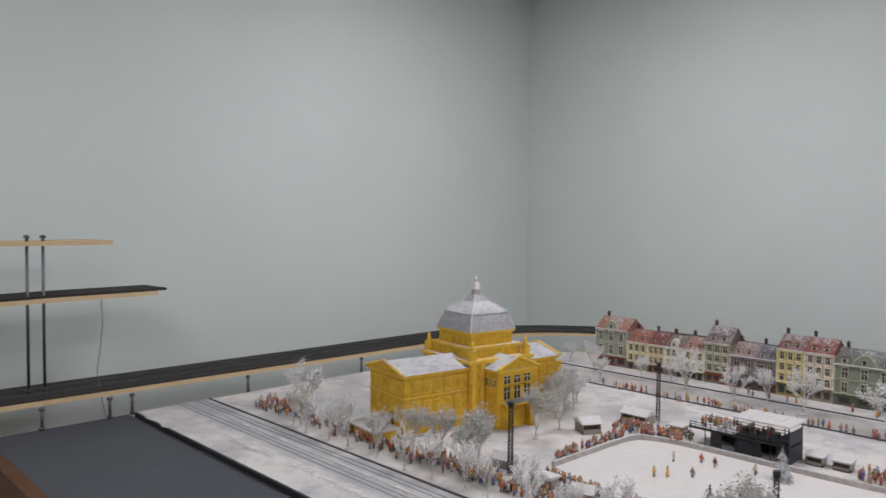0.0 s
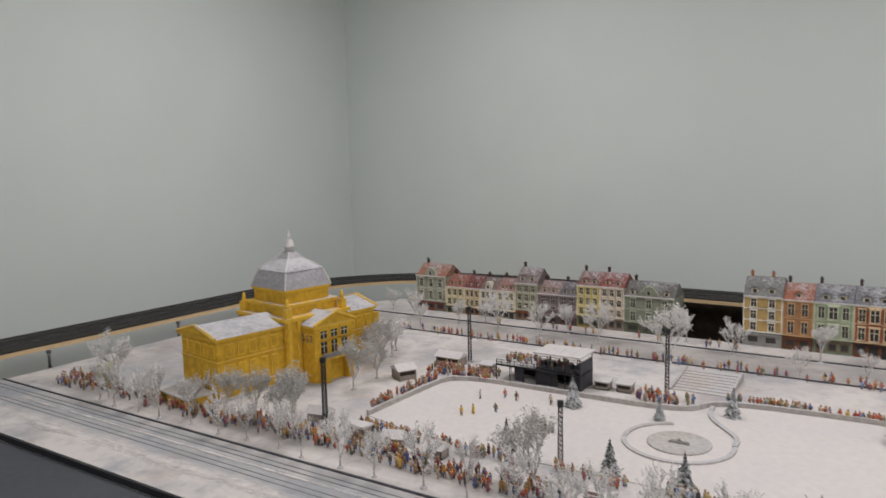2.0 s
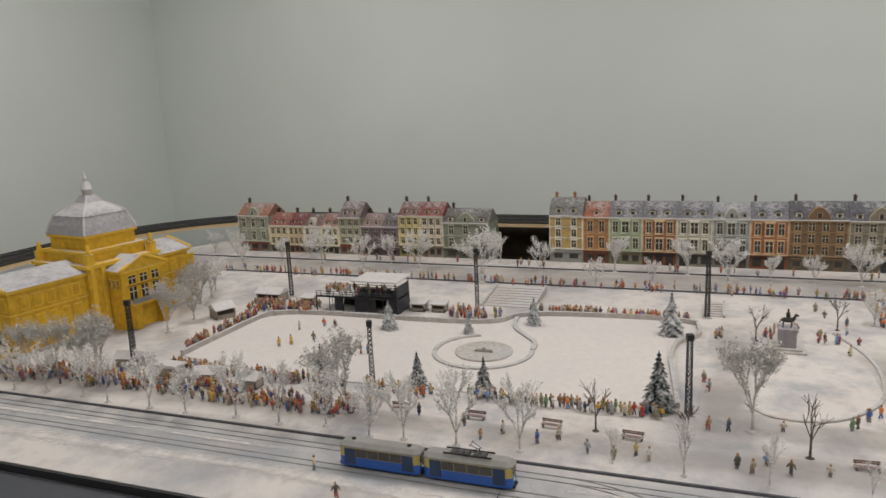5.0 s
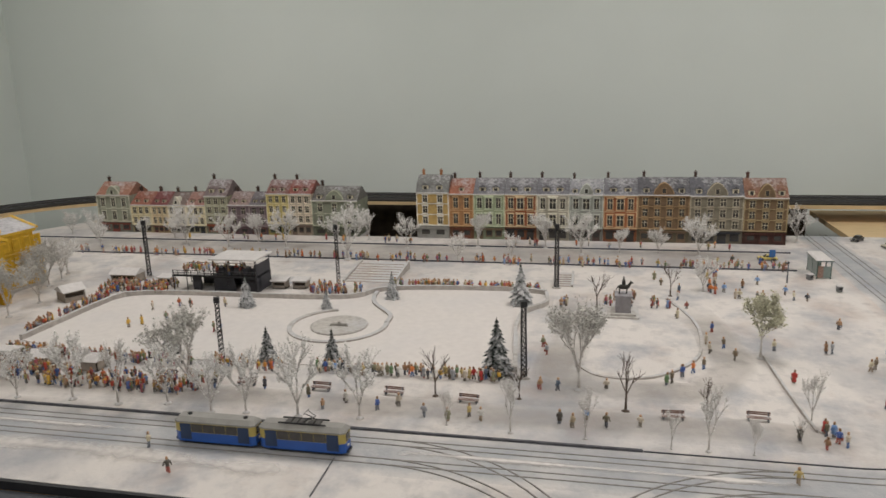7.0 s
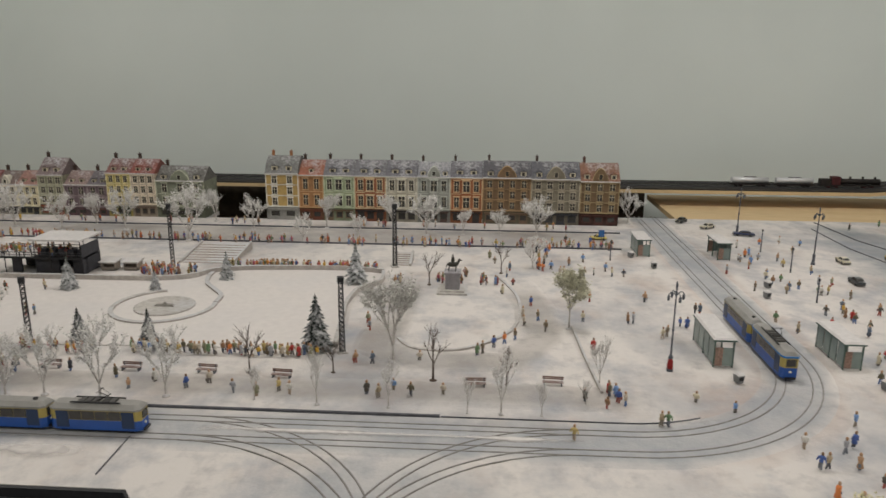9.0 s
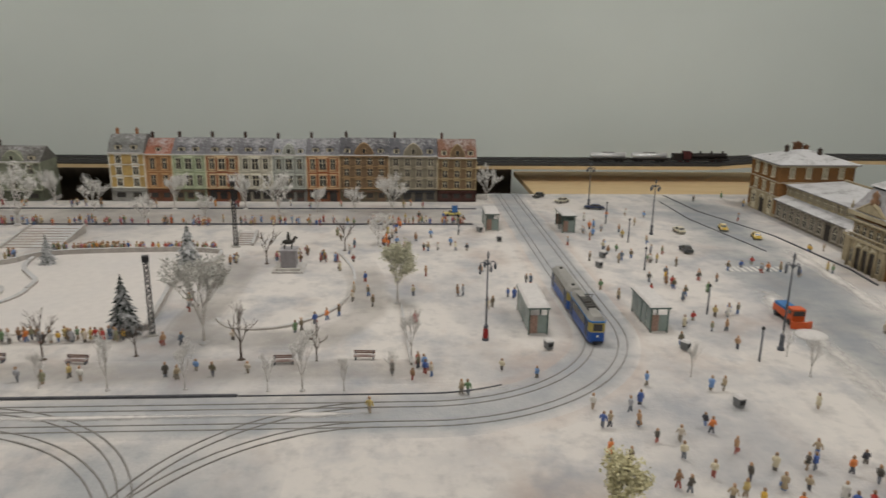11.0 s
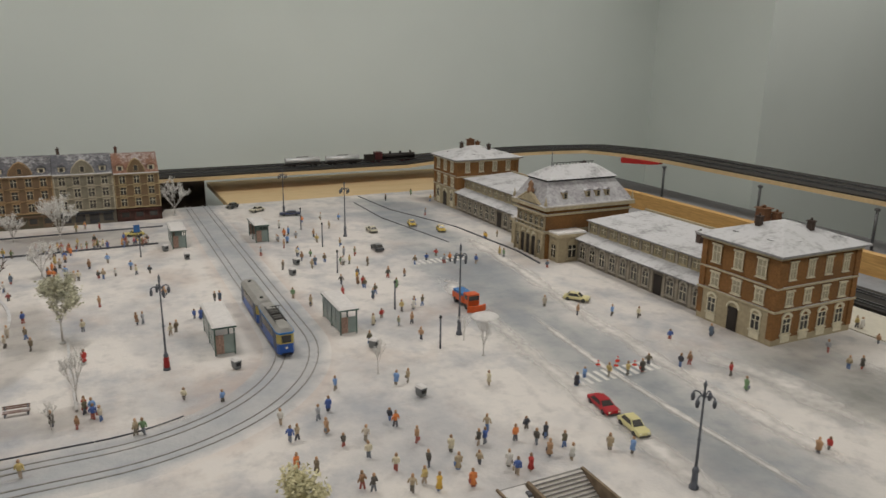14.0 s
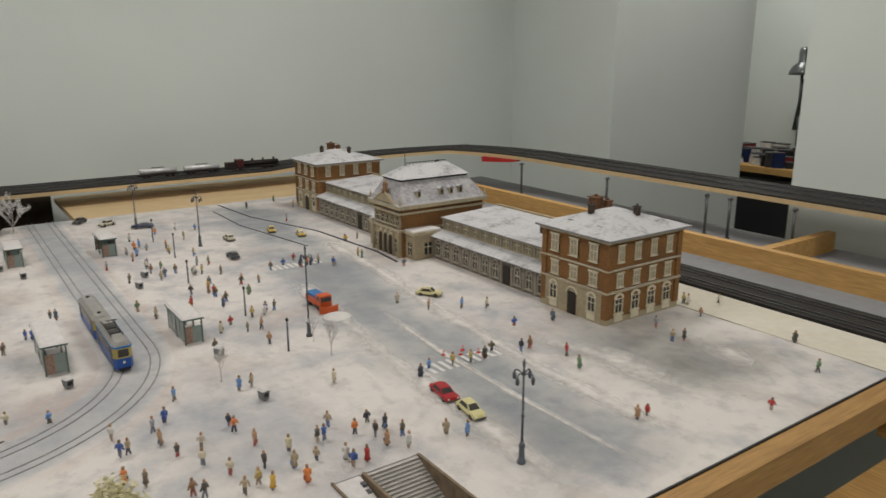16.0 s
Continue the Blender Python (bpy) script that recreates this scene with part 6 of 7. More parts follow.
STEPM = mat("pinkish_step", "bcb1aa", 0.85, 0.1, 100, 0.2, snow=0.75)


def steps(x, y, w, n, run, rise, label):
    th = thing("park_steps", pose(x, y, 0), label, "steps", "park steps")
    for i in range(n):
        bm = bmesh.new()
        box(bm, i * run, n * run + 0.01, -w / 2, w / 2, i * rise, (i + 1) * rise)
        part("step", bm, STEPM, th)
    for s in (-1, 1):
        bm = bmesh.new()
        hull(bm, [(x_, s * (w / 2 + 0.004) + d, z) for d in (-0.003, 0.003) for x_, z in ((-0.004, 0), (n * run + 0.01, 0), (-0.004, 0.006), (n * run + 0.01, n * rise + 0.005))])
        part("side_wall", bm, BARR, th)


steps(1.80, 0.35, 0.13, 8, 0.018, 0.0022, "broad pinkish stone park steps dusted with snow")
steps(1.82, -0.156, 0.035, 6, 0.01, 0.003, "narrow stone park steps dusted with snow")

ped = thing("monument_pedestal", pose(1.62, -0.297, 0), "grey stone monument pedestal on stepped base in the snow", "pedestal")
for nm, r, z0, z1 in (("lower_step", 0.034, 0, 0.004), ("upper_step", 0.027, 0.004, 0.008), ("block", 0.0165, 0.008, 0.043), ("cornice", 0.019, 0.043, 0.047)):
    bm = bmesh.new()
    box(bm, -r * 1.05, r * 1.05, -r, r, z0, z1)
    part(nm, bm, mat("monument_granite", "8f8b8e", 0.75, 0.12, 110, 0.25, snow=0.55) if nm in ("block", "cornice") else STONE, ped)
bm = bmesh.new()
lathe(bm, [(0.002, -0.016), (0.0065, -0.011), (0.0075, 0), (0.0065, 0.011), (0.002, 0.016)], 10)
bmesh.ops.rotate(bm, verts=bm.verts, cent=(0, 0, 0), matrix=Matrix.Rotation(math.pi / 2, 3, "X"))
for v in bm.verts:
    v.co.z += 0.02
for sx in (-1, 1):
    for y in (-0.010, 0.010):
        tube(bm, (sx * 0.004, y, 0.018), (sx * 0.004, y + 0.002, 0.0), 0.0022, 0.0014, 6)
tube(bm, (0, -0.013, 0.022), (0, -0.019, 0.035), 0.0045, 0.003, 7)
tube(bm, (0, -0.017, 0.036), (0, -0.026, 0.031), 0.0034, 0.0018, 7)
tube(bm, (0, 0.015, 0.022), (0, 0.021, 0.010), 0.002, 0.001, 6)
lathe(bm, [(0.004, 0.024), (0.0055, 0.032), (0.004, 0.041), (0.002, 0.043), (0.0026, 0.047), (0.0006, 0.051)], 8)
st = part("bronze_statue", bm, mat("dark_bronze", "3f3d39", 0.5, 0.2, 90, 0.1, metal=0.6, snow=0.3), at=pose(1.62, -0.297, 0.047, 0, 0, 0) @ Matrix.Diagonal((0.78, 0.78, 0.78, 1)))
tagged(st, "dark bronze equestrian statue as a plain shape on its pedestal", "statue")

RED = mat("bench_slats", "7f6256", 0.7, 0.2, 90, 0.1, snow=0.6)


def bench(x, y, rz=0):
    th = thing("park_bench", pose(x, y, 0.001, 0, 0, rz), "brown slatted park bench dusted with snow", "bench", "park benches")
    for i in range(3):
        bm = bmesh.new()
        box(bm, -0.004 + i * 0.0032, -0.0018 + i * 0.0032, -0.017, 0.017, 0.006, 0.007)
        part("seat_slat", bm, RED, th)
    for i in range(2):
        bm = bmesh.new()
        box(bm, 0.0055, 0.0065, -0.017, 0.017, 0.0085 + i * 0.003, 0.0107 + i * 0.003)
        part("back_slat", bm, RED, th)
    for s in (-1, 1):
        bm = bmesh.new()
        box(bm, -0.004, 0.005, s * 0.014 - 0.0007, s * 0.014 + 0.0007, 0, 0.006)
        box(bm, 0.005, 0.0065, s * 0.014 - 0.0007, s * 0.014 + 0.0007, 0, 0.014)
        part("leg", bm, IRON, th)


for x, y in ((1.13, 0.22), (1.13, 0.09), (1.12, -0.04), (1.11, -0.36), (1.125, -0.485), (1.13, 0.36), (1.14, 0.52)):
    bench(x, y, RNG.uniform(-4, 4))


def bin_(x, y):
    th = thing("litter_bin", pose(x, y, 0.001, 0, 0, RNG.uniform(0, 40)), "small grey litter bin with snow on its lid", "litter bin", "square bins")
    bm = bmesh.new()
    frustum(bm, (-0.006, 0.006, -0.005, 0.005), 0.001, (-0.007, 0.007, -0.006, 0.006), 0.015)
    part("body", bm, mat("bin_grey", "77797a", 0.6, 0.15), th)
    bm = bmesh.new()
    frustum(bm, (-0.008, 0.008, -0.007, 0.007), 0.015, (-0.005, 0.005, -0.004, 0.004), 0.018)
    part("lid", bm, SNOW, th)
    bm = bmesh.new()
    box(bm, -0.0075, -0.0066, -0.004, 0.004, 0.006, 0.012)
    part("slot", bm, DARK, th)


for x, y in ((1.16, -0.79), (1.15, -1.02), (0.95, -1.02), (1.85, -0.80), (1.70, -1.03), (1.62, -1.0), (1.95, -0.76)):
    bin_(x, y)

sign = thing("blue_sign", pose(2.115, -0.705, 0), "small blue street sign on a post", "sign")
bm = bmesh.new()
tube(bm, (0, 0, 0), (0, 0, 0.03), 0.0012, 0.0012, 6)
part("post", bm, IRON, sign)
bm = bmesh.new()
box(bm, -0.001, 0.001, -0.008, 0.008, 0.018, 0.038)
part("panel", bm, mat("sign_blue", "3a6aa5", 0.5), sign)

# zebra crossing: stripes on the station road
for cx, cy, n in ((0.895, -1.235, 13), (1.60, -1.30, 9)):
    for i in range(n):
        bm = bmesh.new()
        box(bm, cx - 0.018, cx + 0.018, cy - 0.0148 * i - 0.0035, cy - 0.0148 * i + 0.0035, 0, 0.0021)
        structure("crossing_stripe_%d" % (i + (1 if n == 13 else 21)), bm, mat("road_white", "d2cfcb", 0.8, 0.1, 90, 0.1), "worn white crossing stripe on the road", "road marking")
for cx, cy in ((0.93, -1.33), (0.915, -1.355), (0.905, -1.385), (0.93, -1.37)):
    th = thing("traffic_cone", pose(cx, cy, 0.002), "tiny red and white traffic cone", "traffic cone", "traffic cones")
    bm = bmesh.new()
    lathe(bm, [(0.004, 0), (0.004, 0.001), (0.0026, 0.0012), (0.0008, 0.009)], 8)
    part("cone", bm, mat("cone_red", "c23a2a", 0.6), th)
    bm = bmesh.new()
    lathe(bm, [(0.0022, 0.0035), (0.0017, 0.006)], 8)
    part("band", bm, mat("cone_white", "d8d6d2", 0.6), th)

# subway stair down from the square
sub = thing("subway_stairs", pose(0.69, -1.09, 0), "pale stone subway stairs going down between brown walls", "stairs")
RUN, RISE = 0.0052, 0.0023
for i in range(26):
    bm = bmesh.new()
    box(bm, -RUN * (i + 1), -RUN * i + 0.001, -0.031, 0.045, -RISE * (i + 1) - 0.006, -RISE * i - 0.002)
    part("step", bm, mat("subway_step", "b9b4ae", 0.8, 0.12, 120, 0.2), sub)
    bm = bmesh.new()
    box(bm, -RUN * (i + 1) - 0.0003, -RUN * (i + 1) + 0.0013, -0.031, 0.045, -RISE * i - 0.0024, -RISE * i - 0.0015)
    part("nosing", bm, mat("step_nosing", "6f6c6a", 0.8, 0.15, 90), sub)
WALLB = mat("subway_wall", "7a6a58", 0.85, 0.2, 80, 0.2)
for nm, a in (("side_wall", (-0.19, 0.002, -0.035, -0.0312, -0.07, 0.001)), ("end_wall", (-0.19, -0.186, -0.035, 0.09, -0.07, 0.001)), ("dividing_wall", (-0.15, 0.0, 0.0455, 0.0495, -0.07, 0.003)), ("outer_wall", (-0.19, 0.002, 0.087, 0.0899, -0.07, 0.003))):
    bm = bmesh.new()
    box(bm, *a)
    part(nm, bm, WALLB, sub)
bm = bmesh.new()
hull(bm, [(x, y, z) for y in (0.052, 0.085) for x, z in ((0.0, 0.0), (0.0, -0.004), (-0.06, -0.012), (-0.06, -0.016), (-0.17, -0.06), (-0.17, -0.064))])
part("ramp", bm, SNOW, sub)
bm = bmesh.new()
for i in range(9):
    box(bm, -0.02 - 0.012 * i, -0.012 - 0.012 * i, 0.053, 0.058, -0.004 - 0.0042 * i, -0.0005 - 0.0042 * i)
part("side_steps", bm, KERB, sub)

# ---- tiny figurines: plain turned pegs with painted bands ----
COATS = ("b03c36", "4a62a0", "d2a848", "6f8a66", "937054", "3c3d46", "cfc4aa", "d98248", "7797c6", "a0a0a4", "67604e", "c0aa70", "55504a", "ab9a80", "d2cec8", "b08c6c", "786a58", "8c8a70", "606c7c", "c2b6a6")

CROWD = ("b04a3c", "4f639a", "cfa648", "c0663e", "80624c", "96504a", "c6b89c", "d09048", "7a90b8", "a8a4a2", "b0606c", "6f7c5c", "55504a", "b0927a", "cdc8c2", "9c8f5c")


def coat_mat(name, per_island, shift):
    m = bpy.data.materials.new(name)
    m.use_nodes = True
    n, l = m.node_tree.nodes, m.node_tree.links
    b = n["Principled BSDF"]
    src = n.new("ShaderNodeNewGeometry").outputs["Random Per Island"] if per_island else n.new("ShaderNodeObjectInfo").outputs["Random"]
    fr = n.new("ShaderNodeMath")
    fr.operation = "MULTIPLY_ADD"
    fr.inputs[1].default_value, fr.inputs[2].default_value = 7.3 if shift else 1.0, shift
    l.new(src, fr.inputs[0])
    fr2 = n.new("ShaderNodeMath")
    fr2.operation = "FRACT"
    l.new(fr.outputs[0], fr2.inputs[0])
    r = n.new("ShaderNodeValToRGB")
    r.color_ramp.interpolation = "CONSTANT"
    cols = (CROWD if per_island else COATS) if not shift else ("55565e", "5f75a0", "877e72", "6b655f", "a39280", "73777f", "a05a50")
    while len(r.color_ramp.elements) < len(cols):
        r.color_ramp.elements.new(0.5)
    for i, c in enumerate(cols):
        r.color_ramp.elements[i].position = i / len(cols)
        r.color_ramp.elements[i].color = lin(c)
    l.new(fr2.outputs[0], r.inputs["Fac"])
    l.new(r.outputs["Color"], b.inputs["Base Color"])
    b.inputs["Roughness"].default_value = 0.7
    return m


COAT, TROU = coat_mat("painted_coat", False, 0.0), coat_mat("painted_legs", False, 0.31)
COATI, TROUI = coat_mat("painted_coat_far", True, 0.0), coat_mat("painted_legs_far", True, 0.31)
KNOB = mat("painted_knob", "a58468", 0.7, 0.25, 100, 0, rnd=0.8)


def peg(bm, kind, at=Matrix.Identity(4), s=1.0):
    """A plain turned peg: split foot, coat, two stub sides, a knob on top; some carry a bag or a wide base."""
    new_v = len(bm.verts)
    n = 6
    low = 0.8 if kind == 2 else 1.0
    stride = (0.0012, 0.0005, 0.0010, 0.0016, 0.0004, 0.0020)[kind]
    hem = (0.0085, 0.0050, 0.0080, 0.0088, 0.0030, 0.0085)[kind] * low
    for q in (-1, 1):
        tube(bm, (q * stride, q * 0.0011, 0), (0, q * 0.0009, hem + 0.001), 0.0012, 0.0013, 5, 1)
    flare = (0.0025, 0.0034, 0.0026, 0.0030, 0.0038, 0.0024)[kind]
    lathe(bm, [(flare, hem), (0.0024, hem * 0.4 + 0.0075 * low), (0.0032, 0.0138 * low), (0.0030, 0.0152 * low), (0.0012, 0.0166 * low)], n, 0)
    lathe(bm, [(0.0008, 0.0164 * low), (0.0017, 0.0178 * low), (0.0017, 0.0192 * low), (0.0011, 0.0205 * low), (0.0002, 0.0210 * low)], n, 2)
    out = (0.0034, 0.0030, 0.0042, 0.0036, 0.0030, 0.0046)[kind]
    for q in (-1, 1):
        tube(bm, (0, q * 0.0030, 0.0148 * low), (0.0014 * q * (kind % 2 + 0.3), q * out, 0.0090 * low), 0.0011, 0.0009, 4, 0)
    if kind in (3, 4):
        box(bm, -0.0012, 0.0016, out - 0.0004, out + 0.0012, 0.0045, 0.0085, 1)
    bm.verts.ensure_lookup_table()
    for v in bm.verts[new_v:]:
        v.co = at @ (Vector((v.co.x, v.co.y * 1.04, v.co.z)) * s * 1.17)


PEGS = []
for kd in range(6):
    bm = bmesh.new()
    peg(bm, kd)
    PEGS.append(to_mesh("figurine", bm, [COAT, TROU, KNOB]))


def figurine(x, y, z=0.0015):
    ob = new("figurine", RNG.choice(PEGS))
    ob.matrix_basis = pose(x, y, z, RNG.uniform(-3, 3), RNG.uniform(-3, 3), RNG.uniform(0, 360))
    return tagged(ob, "tiny painted plastic figurine in muted colours, standing on snow", "figurine", "figurines on the square")


SQUARE_A = ((1.08, -0.70), (1.05, -0.75), (1.09, -0.58), (1.05, -0.56), (1.06, -0.59), (1.07, -0.53), (1.00, -0.63), (1.00, -0.64), (1.43, -0.57), (1.43, -0.67), (1.41, -0.77), (1.56, -0.60), (1.36, -0.72), (1.28, -0.57), (1.02, -0.91), (0.94, -0.86), (0.96, -0.88), (0.90, -0.86), (0.90, -0.81), (0.90, -0.82), (0.95, -0.81), (0.86, -0.87), (0.86, -0.90), (0.82, -0.89), (0.90, -0.95), (0.88, -0.95), (0.83, -0.96), (0.78, -0.91), (0.77, -0.95), (0.79, -0.99), (0.75, -0.98), (0.79, -1.03), (0.79, -1.04), (0.82, -1.06), (0.75, -1.01), (0.71, -0.98), (0.73, -1.04), (0.78, -1.08), (0.76, -1.10), (0.77, -1.12), (0.73, -1.10), (0.74, -1.13), (0.71, -1.04), (0.71, -1.06), (0.80, -1.11), (0.71, -1.12))
SQUARE_B = ((0.76, -0.86), (0.75, -0.87), (0.73, -0.91), (0.74, -0.93), (0.72, -0.94), (0.83, -0.80), (0.81, -0.82), (0.71, -1.18), (0.69, -1.20), (1.00, -1.00), (1.00, -1.02), (0.94, -1.13), (1.15, -1.11), (1.23, -1.10), (1.30, -1.16), (1.17, -1.02), (1.40, -0.98), (1.46, -0.96), (1.51, -1.08), (1.55, -1.13), (1.65, -1.13), (1.67, -0.99), (1.77, -1.05), (0.59, -1.42), (0.59, -1.44), (0.81, -1.50), (0.76, -1.48), (0.87, -1.45), (0.87, -1.47), (0.90, -1.41), (0.89, -1.32), (0.88, -1.35), (0.88, -1.38), (0.90, -1.28), (0.88, -1.25), (1.21, -1.41), (1.14, -1.44), (1.11, -1.50), (1.08, -1.54), (0.97, -1.52), (0.95, -1.60), (0.81, -1.73), (0.75, -1.70), (0.74, -1.72), (0.87, -1.89), (0.86, -1.89))
SQUARE_C = ((0.80, -1.85), (0.83, -1.95), (1.59, -1.29), (1.61, -1.33), (1.64, -1.37), (1.57, -1.36), (1.58, -1.38), (1.58, -1.41), (1.54, -1.43), (1.58, -1.52), (1.56, -1.52), (1.44, -1.57), (1.75, -1.57), (1.74, -1.57), (1.75, -1.61), (2.34, -1.51), (2.40, -1.63), (2.28, -1.65), (2.08, -1.54), (1.51, -1.23), (1.44, -1.18), (1.42, -0.76), (1.50, -0.81), (1.50, -0.82), (1.98, -1.07), (1.94, -1.04), (2.08, -1.08), (2.13, -1.16), (2.14, -1.22), (1.81, -0.97), (1.86, -1.04), (2.12, -1.27), (2.02, -1.21), (2.10, -0.60), (2.06, -0.62), (2.09, -0.56), (2.09, -0.67), (0.50, -1.60), (0.53, -1.78), (0.62, -1.87))
PARK = ((1.21, -0.26), (1.24, -0.36), (1.25, -0.37), (1.28, -0.39), (1.29, -0.39), (1.30, -0.41), (1.32, -0.43), (1.40, -0.45), (1.45, -0.45), (1.43, -0.48), (1.37, -0.49), (1.52, -0.47), (1.60, -0.41), (1.19, -0.15), (1.19, -0.18), (1.35, -0.15), (1.39, -0.14), (1.65, -0.16), (1.67, -0.17), (1.07, -0.19), (1.06, -0.21), (1.09, -0.23), (1.07, -0.26), (1.08, -0.31), (1.06, 0.02), (1.05, -0.02), (1.07, -0.05), (1.06, -0.07), (1.07, 0.10), (1.09, 0.07), (1.06, 0.19), (1.10, 0.23), (1.09, 0.16), (1.12, 0.32), (1.11, 0.41), (1.08, 0.48), (1.10, -0.57), (1.09, -0.57), (1.07, -0.58), (1.43, -0.66), (1.57, -0.72), (1.35, -0.71), (0.95, -0.50), (0.90, 0.40), (0.84, 0.33), (1.38, 0.77), (1.40, 0.75), (1.50, 0.79))
for group in (SQUARE_A, SQUARE_B, SQUARE_C, PARK):
    for x, y in group:
        figurine(x, y)
# loose passers-by on the square
for i in range(34):
    x, y = RNG.uniform(1.2, 2.0), RNG.uniform(-1.2, -1.04)
    figurine(x, y)
for i in range(26):
    figurine(RNG.uniform(1.75, 2.0), RNG.uniform(-0.72, -0.35))
# line of onlookers at the front of the rink
for i in range(46):
    figurine(1.212 + RNG.uniform(-0.009, 0.009), 0.26 - i * 0.0075 + RNG.uniform(-0.002, 0.002))

# denser crowds, too many to count
bm = bmesh.new()


def crowd(n, fx, fy, z=0.0015):
    for _ in range(n):
        u, w = RNG.random(), RNG.uniform(-1, 1)
        peg(bm, RNG.randrange(6), pose(fx(u, w), fy(u, w), z, 0, 0, RNG.uniform(0, 360)), RNG.uniform(0.9, 1.05))


crowd(225, lambda u, w: 1.105 + 0.035 * w, lambda u, w: 0.42 + 0.75 * u)
crowd(90, lambda u, w: 1.085 + 0.03 * w, lambda u, w: 1.17 + 0.6 * u)
crowd(51, lambda u, w: 1.10 + 0.05 * w, lambda u, w: 1.72 + 0.16 * u)
crowd(90, lambda u, w: 1.205 + 0.012 * w, lambda u, w: 0.33 + 0.60 * u)
crowd(112, lambda u, w: 1.655 + 0.035 * w, lambda u, w: 0.84 + 0.19 * u)
crowd(60, lambda u, w: 1.30 + 0.30 * u + 0.008 * w, lambda u, w: 0.975 + 0.012 * w)
crowd(69, lambda u, w: 1.765 + 0.006 * w, lambda u, w: -0.1 + 0.38 * u)
crowd(36, lambda u, w: 1.70 + 0.03 * w, lambda u, w: 0.33 + 0.14 * u)
crowd(165, lambda u, w: 2.035 + 0.022 * w, lambda u, w: -0.75 + 2.2 * u)
crowd(27, lambda u, w: 2.265 + 0.015 * w, lambda u, w: -0.7 + 2.0 * u)
crowd(30, lambda u, w: 1.70 + 0.03 * w, lambda u, w: 0.615 + 0.2 * u, 0.0445)
crowd(21, lambda u, w: 1.70 + 0.05 * w, lambda u, w: -0.16 - 0.3 * u)
crowd(6, lambda u, w: 1.45 + 0.10 * w, lambda u, w: 0.5 + 0.35 * u, 0.0025)
bmesh.ops.remove_doubles(bm, verts=bm.verts, dist=1e-7)
ob = part("figurine_crowd", bm, [COATI, TROUI, KNOB])
tagged(ob, "dense crowd of tiny painted pegs round the rink and along the promenade", "figurines", "", "stuff")

# ---- model train on the raised shelf ----
TZ = 0.068
BLACKL = mat("loco_black", "26211f", 0.5, 0.2, 80, 0.1)
REDL = mat("loco_red", "4a2426", 0.5, 0.2, 80, 0.1)
SILV = mat("tank_silver", "d4d4d6", 0.3, 0.05, 40, 0, metal=0.5)


def wagon(y, L, kind):
    th = thing("locomotive" if kind == 0 else "tank_wagon", pose(2.773, y, TZ), "black and dark red model locomotive on the shelf" if kind == 0 else "polished silver model tank wagon on the shelf", "locomotive" if kind == 0 else "wagon", "" if kind == 0 else "train wagons")
    a = L / 2
    bm = bmesh.new()
    box(bm, -0.013, 0.013, -a, a, 0.008, 0.013)
    part("chassis", bm, BLACKL, th)
    for yy in (-a * 0.7, -a * 0.45, a * 0.45, a * 0.7):
        for s in (-1, 1):
            bm = bmesh.new()
            tube(bm, (s * 0.007, yy, 0.0055), (s * 0.0095, yy, 0.0055), 0.0055, 0.0055, 10)
            part("wheel", bm, REDL if kind == 0 else BLACKL, th)
    if kind == 0:
        bm = bmesh.new()
        tube(bm, (0, -a * 0.95, 0.024), (0, a * 0.35, 0.024), 0.0105, 0.0105, 12)
        part("boiler", bm, BLACKL, th)
        bm = bmesh.new()
        box(bm, -0.014, 0.014, a * 0.35, a * 0.62, 0.013, 0.042)
        part("cab", bm, REDL, th)
        bm = bmesh.new()
        box(bm, -0.013, 0.013, a * 0.66, a * 0.98, 0.013, 0.033)
        part("tender", bm, BLACKL, th)
        for yy in (-a * 0.8, -a * 0.4, 0):
            bm = bmesh.new()
            tube(bm, (0, yy, 0.032), (0, yy, 0.042), 0.004, 0.0045, 8)
            part("chimney", bm, BLACKL, th)
    else:
        bm = bmesh.new()
        tube(bm, (0, -a * 0.92, 0.024), (0, a * 0.92, 0.024), 0.0115, 0.0115, 16)
        part("tank", bm, SILV, th)
        bm = bmesh.new()
        lathe(bm, [(0.004, 0.034), (0.004, 0.038), (0.001, 0.039)], 8)
        part("dome", bm, SILV, th)
        bm = bmesh.new()
        box(bm, -0.004, 0.004, -a * 0.3, a * 0.3, 0.0355, 0.037)
        part("walkway", bm, BLACKL, th)


wagon(-1.70, 0.22, 0)
wagon(-1.50, 0.145, 1)
wagon(-1.34, 0.145, 1)

# ---- track helix at the open end, by the left wall ----
def helix_level(name, z, pts, half, label):
    bm = bmesh.new()
    ribbon(bm, pts, half, z - 0.014, z - 0.002)
    structure(name, bm, PLY, label, "shelf")


UPP = [(-0.5, 2.2), (0.2, 2.2), (0.77, 2.2)]
LOW = [(-0.6, 2.0), (-0.1, 2.05), (0.3, 2.14), (0.6, 2.2), (0.9, 2.22)]
helix_level("upper_shelf", 0.475, UPP, 0.07, "short bare wooden upper shelf end")
helix_level("lower_shelf", 0.322, LOW, 0.075, "curved wooden shelf carrying a track spur")
bm = bmesh.new()
ribbon(bm, LOW + [(0.93, 2.222)], 0.07, 0.3205, 0.327)
structure("lower_shelf_track_bed", bm, BALLAST, "black track bed on the curved upper shelf", "track")
for x, y in ((0.553, 2.14), (0.592, 2.14)):
    rod(x, y, 0.07, 0.49, "tall threaded steel rod through the stacked shelves")
bm = bmesh.new()
